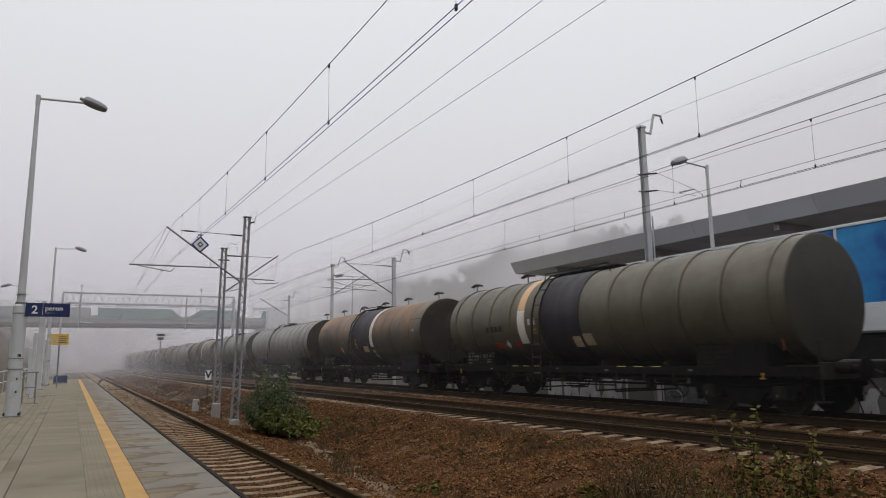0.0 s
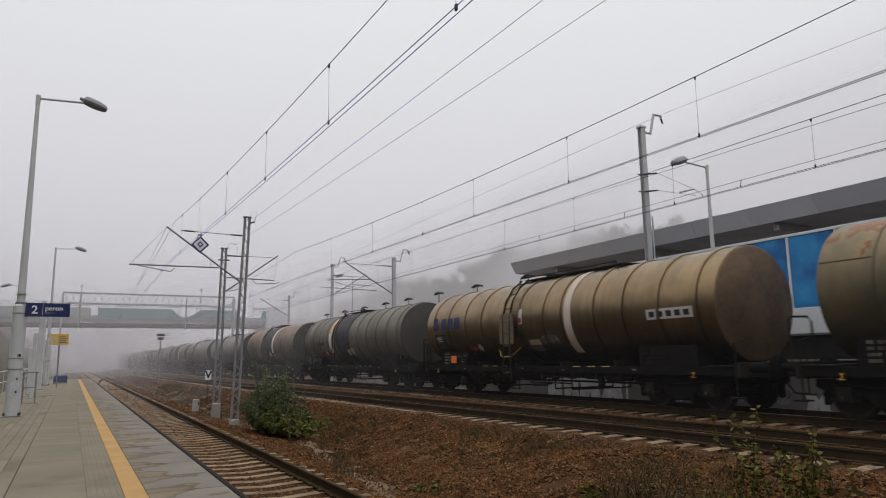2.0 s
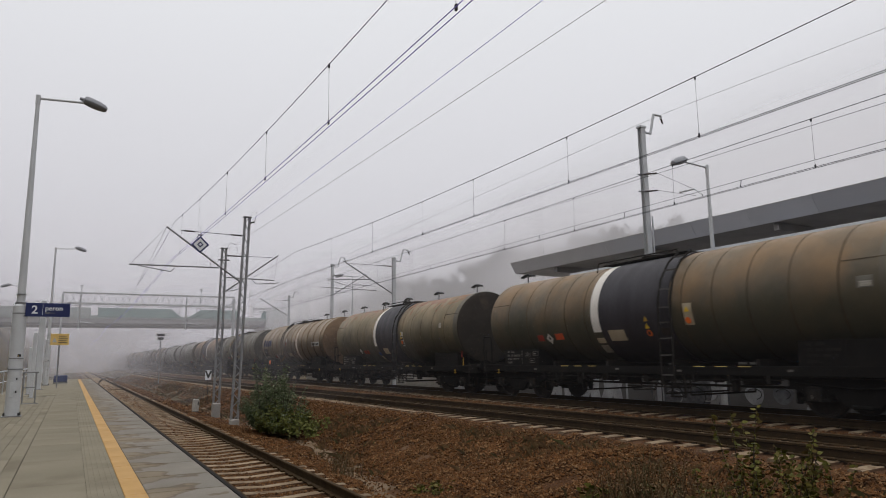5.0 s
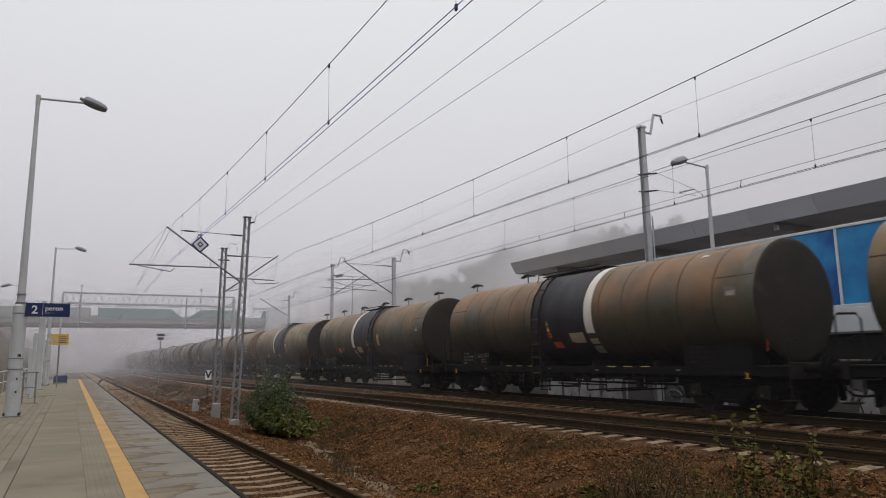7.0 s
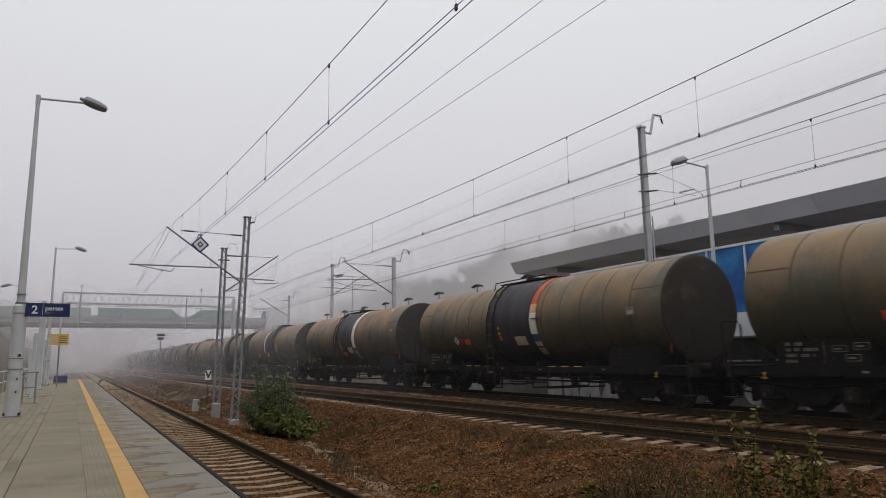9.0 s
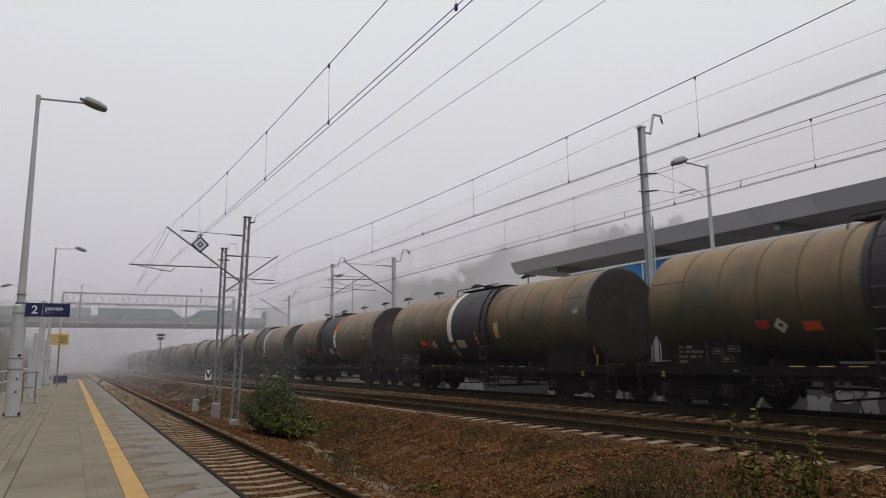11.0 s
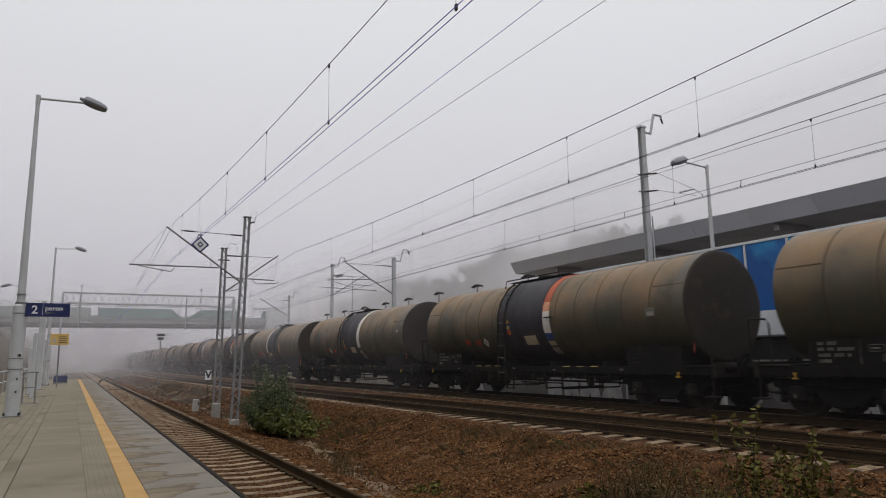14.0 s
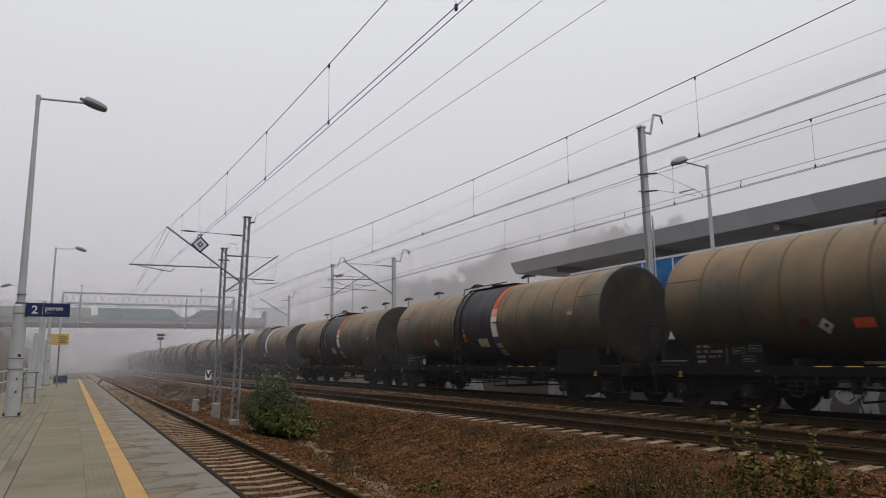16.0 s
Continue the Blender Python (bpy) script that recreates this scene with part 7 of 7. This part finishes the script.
# ---- bush and weeds ----
def make_bush():
    """Upright shoots with narrow drooping leaves, a lower yellow-green side towards the camera's track."""
    rs = random.Random(21)
    t = thing("bush", "dense grey-green bush with upright shoots beside the lattice mast", "bush", at=pose(6.25, 23.6, -1.05))
    g, lf, low = Geo(), Geo(), Geo()
    for k in range(210):
        a = rs.uniform(0, 6.28)
        d = rs.random() ** 0.55
        base = Vector((math.cos(a) * 0.60 * d, math.sin(a) * 1.5 * d, 0))
        side = math.sin(a) < -0.25 and d > 0.4
        h = rs.uniform(0.65, 1.6) * (1.15 - 0.55 * d * d) * (0.62 if side else 1.0)
        if k % 9 == 0 and not side:
            h = rs.uniform(1.6, 2.15)
        tip = base + Vector((math.cos(a) * 0.5 * d + rs.gauss(0, 0.12), math.sin(a) * 0.7 * d + rs.gauss(0, 0.12), h))
        mid = base.lerp(tip, 0.55) + Vector((rs.gauss(0, 0.05), rs.gauss(0, 0.05), 0.08))
        g.tube([base, mid, tip], [0.014, 0.009, 0.003], 4)
        for m in range(50 if side else 84):
            q = rs.uniform(0.05, 1.02)
            c = base.lerp(tip, q)
            b = rs.uniform(0, 6.28)
            out = Vector((math.cos(b), math.sin(b), rs.uniform(-0.35, 0.75))).normalized()
            ln = rs.uniform(0.10, 0.21) * (1.1 - 0.45 * q)
            wd = out.cross(Vector((rs.gauss(0, 1), rs.gauss(0, 1), rs.gauss(0, 1)))).normalized() * ln * 0.17
            e = c + out * ln + Vector((0, 0, -0.25 * ln))
            f = c + out * ln * 0.5
            (low if side and rs.random() < 0.75 else lf).add([c, f + wd, e, f - wd], [(0, 1, 2, 3)])
    tagged(part("twig_tangle", g, BARK, t), kind="stuff")
    tagged(part("foliage", lf, LEAF_BUSH, t), kind="stuff")
    tagged(part("low_foliage", low, LEAF_LOW, t, "yellow-green leaves low on one side"), kind="stuff")


make_bush()


def stem_plant(g, lf, rs, x, y, z, h, leaf, n, spread=0.25):
    base = Vector((x, y, z))
    tip = base + Vector((rs.gauss(0, spread) * h, rs.gauss(0, spread) * h, h))
    mid = base.lerp(tip, 0.55) + Vector((rs.gauss(0, 0.03), rs.gauss(0, 0.03), 0))
    g.tube([base, mid, tip], [0.007, 0.005, 0.002], 4)
    for k in range(n):
        c = base.lerp(tip, 0.2 + 0.8 * (k + rs.random()) / n)
        a = rs.uniform(0, 6.28)
        d = Vector((math.cos(a), math.sin(a), rs.uniform(-0.9, 0.5))).normalized()
        s = d.cross(Vector((rs.gauss(0, 1), rs.gauss(0, 1), rs.gauss(0, 0.6)))).normalized()
        k2 = leaf * rs.uniform(0.6, 1.3)
        lf.add([c, c + d * k2 * 0.3 + s * k2 * 0.28, c + d * k2 * 0.7 + s * k2 * 0.2, c + d * k2, c + d * k2 * 0.7 - s * k2 * 0.2, c + d * k2 * 0.3 - s * k2 * 0.28],
               [(0, 1, 2, 3), (0, 3, 4, 5)])


def weed(x, y, h, stems, leaf, n, seed, label, m, spread=0.22, area=0.3):
    rs = random.Random(seed)
    z = land(x, y)
    t = thing("weed", label, "weed", group="weeds on the slope", at=pose(x, y, z))
    g, lf = Geo(), Geo()
    for k in range(stems):
        stem_plant(g, lf, rs, rs.gauss(0, area), rs.gauss(0, area), -0.05, h * rs.uniform(0.5, 1.05), leaf, n, spread)
    tagged(part("stalk_growth", g, DRY if m is DRY else BARK, t), kind="stuff")
    tagged(part("foliage", lf, m, t), kind="stuff")


TALL = "tall green weed with broad leaves on the ballast slope"
weed(7.25, 5.75, 1.20, 5, 0.072, 42, 1, TALL, LEAF_WEED, 0.16, 0.10)
weed(7.05, 5.55, 0.75, 11, 0.068, 30, 6, TALL, LEAF_WEED, 0.26, 0.20)
weed(7.55, 5.25, 0.95, 8, 0.07, 38, 2, TALL, LEAF_WEED, 0.20, 0.12)
weed(7.35, 4.95, 0.6, 9, 0.065, 24, 17, TALL, LEAF_WEED, 0.28, 0.20)
weed(6.75, 5.5, 0.5, 20, 0.058, 22, 18, "low green weeds on the ballast slope", LEAF_WEED, 0.25, 0.25)
DEAD = "dry brown tangle of thin stalks on the ballast slope"
weed(6.45, 6.55, 0.85, 80, 0.035, 9, 61, DEAD, DRY, 0.22, 0.34)
weed(6.75, 7.3, 0.55, 50, 0.035, 9, 62, DEAD, DRY, 0.25, 0.3)
weed(6.2, 5.85, 0.72, 70, 0.035, 9, 63, DEAD, DRY, 0.25, 0.34)
weed(6.6, 5.3, 0.45, 44, 0.04, 9, 64, DEAD, DRY, 0.3, 0.36)
weed(7.0, 6.5, 0.40, 34, 0.04, 8, 5, DEAD, DRY, 0.3, 0.32)
weed(5.9, 5.3, 0.35, 30, 0.04, 8, 7, DEAD, DRY, 0.32, 0.34)
weed(7.45, 7.35, 0.35, 14, 0.05, 8, 14, "dry brown weeds beside the sleepers", DRY, 0.3, 0.16)
GREENS = "low green weed on the ballast slope"
weed(6.55, 7.7, 0.24, 12, 0.10, 7, 10, GREENS, LEAF_WEED, 0.5, 0.14)
weed(6.95, 7.05, 0.26, 11, 0.10, 7, 12, GREENS, LEAF_WEED, 0.5, 0.12)
weed(6.1, 7.5, 0.18, 12, 0.09, 7, 19, GREENS, LEAF_WEED, 0.5, 0.16)
weed(6.2, 6.3, 0.25, 12, 0.09, 7, 20, GREENS, LEAF_WEED, 0.5, 0.16)
weed(5.53, 10.63, 0.16, 30, 0.075, 9, 8, "low pale green weed at the foot of the slope", LEAF_WEED, 0.6, 0.22)
weed(5.14, 13.93, 0.50, 46, 0.03, 8, 9, "dry grey tuft at the foot of the slope", DRY, 0.12, 0.22)
weed(5.25, 14.9, 0.3, 24, 0.03, 8, 11, "dry grey tuft at the foot of the slope", DRY, 0.15, 0.2)
weed(6.75, 21.2, 0.6, 30, 0.10, 14, 15, "low yellow-green scrub beside the bush", LEAF_LOW, 0.3, 0.4)
weed(6.8, 22.2, 0.7, 30, 0.10, 14, 16, "low yellow-green scrub beside the bush", LEAF_LOW, 0.3, 0.4)


def make_dry_grass():
    """Dead grass in tufts along the upper slope and at its foot."""
    rs = random.Random(77)
    g = Geo()
    for _ in range(1700):
        y = rs.uniform(4.5, 68) if rs.random() < 0.75 else rs.uniform(40, 110)
        if rs.random() < 0.72:
            x = 8.35 - 0.4 * min(max((y - 14) / 8, 0), 1) - abs(rs.gauss(0, 0.75))
        else:
            x = toe_of(y) + rs.gauss(0.1, 0.22)
        if noise.noise((x * 0.7, y * 0.45, 9)) < -0.05 or x < 4.75:
            continue
        z = land(x, y)
        for _b in range(7):
            bx, by = x + rs.gauss(0, 0.07), y + rs.gauss(0, 0.07)
            h = rs.uniform(0.05, 0.16)
            dx, dy = rs.gauss(0, 0.95) * h, rs.gauss(0, 0.95) * h
            w = 0.005 + 0.00016 * y
            g.add([(bx - w, by, z - 0.04), (bx + w, by + w, z - 0.04), (bx + dx * 0.4 + w, by + dy * 0.4, z + h * 0.7), (bx + dx, by + dy, z + h)], [(0, 1, 2, 3)])
    ob = solid("dry_grass", g, DRY, "dead brown grass in tufts on the ballast slope", "grass", kind="stuff")


make_dry_grass()


# ---- fog: thin drifting veils across the line ----
def fog_mat(name, dens, seed, white=(0.93, 0.91, 0.95, 1), low=4.0, high=24.0):
    m = bpy.data.materials.new(name)
    m.use_nodes = True
    n, l = m.node_tree.nodes, m.node_tree.links
    n.clear()
    out = n.new("ShaderNodeOutputMaterial")
    tr, df, tl = n.new("ShaderNodeBsdfTransparent"), n.new("ShaderNodeBsdfDiffuse"), n.new("ShaderNodeBsdfTranslucent")
    df.inputs[0].default_value = tl.inputs[0].default_value = white
    both, mx = n.new("ShaderNodeMixShader"), n.new("ShaderNodeMixShader")
    both.inputs[0].default_value = 0.5
    co, no, se = n.new("ShaderNodeTexCoord"), n.new("ShaderNodeTexNoise"), n.new("ShaderNodeSeparateXYZ")
    no.inputs["Scale"].default_value, no.inputs["Detail"].default_value = 0.06, 2
    mp = n.new("ShaderNodeMapping")
    mp.inputs["Location"].default_value = (seed * 7.3, 0, seed * 3.1)
    l.new(co.outputs["Object"], mp.inputs[0])
    l.new(mp.outputs[0], no.inputs["Vector"])
    l.new(co.outputs["Object"], se.inputs[0])
    hr = n.new("ShaderNodeMapRange")
    hr.interpolation_type = "SMOOTHSTEP"
    hr.inputs[1].default_value, hr.inputs[2].default_value = low, high
    hr.inputs[3].default_value, hr.inputs[4].default_value = 1.0, 0.0
    l.new(se.outputs["Z"], hr.inputs[0])
    nr = n.new("ShaderNodeMapRange")
    nr.inputs[1].default_value, nr.inputs[2].default_value = 0.3, 0.7
    nr.inputs[3].default_value, nr.inputs[4].default_value = dens * 0.75, dens * 1.25
    l.new(no.outputs[0], nr.inputs[0])
    mu = n.new("ShaderNodeMath")
    mu.operation = "MULTIPLY"
    l.new(hr.outputs[0], mu.inputs[0])
    l.new(nr.outputs[0], mu.inputs[1])
    l.new(df.outputs[0], both.inputs[1])
    l.new(tl.outputs[0], both.inputs[2])
    l.new(mu.outputs[0], mx.inputs[0])
    l.new(tr.outputs[0], mx.inputs[1])
    l.new(both.outputs[0], mx.inputs[2])
    l.new(mx.outputs[0], out.inputs[0])
    return m


FOG_TOP = 24.0
for k, (y, d) in enumerate(((26.6, 0.024), (44, 0.06), (68, 0.10), (95, 0.12), (120, 0.20), (150, 0.28), (200, 0.52), (260, 0.85))):
    g = Geo()
    x1 = 200 if y < 130 else (26 if y < 250 else 20)
    g.add([(-160, 0, -1.3), (x1, 0, -1.3), (x1, 0, FOG_TOP), (-160, 0, FOG_TOP)], [(0, 1, 2, 3)])
    # veils beyond 60 m take a greyer tone for fog in shade
    solid("fog_veil", g, fog_mat("fog", d, k, (0.93, 0.91, 0.95, 1) if y < 60 else (0.84, 0.82, 0.86, 1)), "thin veil of pale drifting fog across the tracks", "fog", kind="stuff", at=pose(0, y, 0))
# added sheet that lightens the dark tones of the train like haze
solid("fog_veil", Geo().add([(0, -40, -1.3), (0, 55, -1.3), (0, 55, FOG_TOP), (0, -40, FOG_TOP)], [(0, 1, 2, 3)]), fog_mat("fog", 0.012, 14),
      "faint fog sheet added to lift the train's dark tones", "fog", kind="stuff", at=pose(8.5, 0, 0))
for x, d, k in ((33.0, 0.69, 11),):
    g = Geo()
    g.add([(0, -60, -1.3), (0, 150, -1.3), (0, 150, FOG_TOP), (0, -60, FOG_TOP)], [(0, 1, 2, 3)])
    solid("fog_veil", g, fog_mat("fog", d, k, (0.995, 0.975, 1.0, 1), 8.5, 19.0), "veil of pale fog before the wooded slope", "fog", kind="stuff", at=pose(x, 0, 0))

motions()
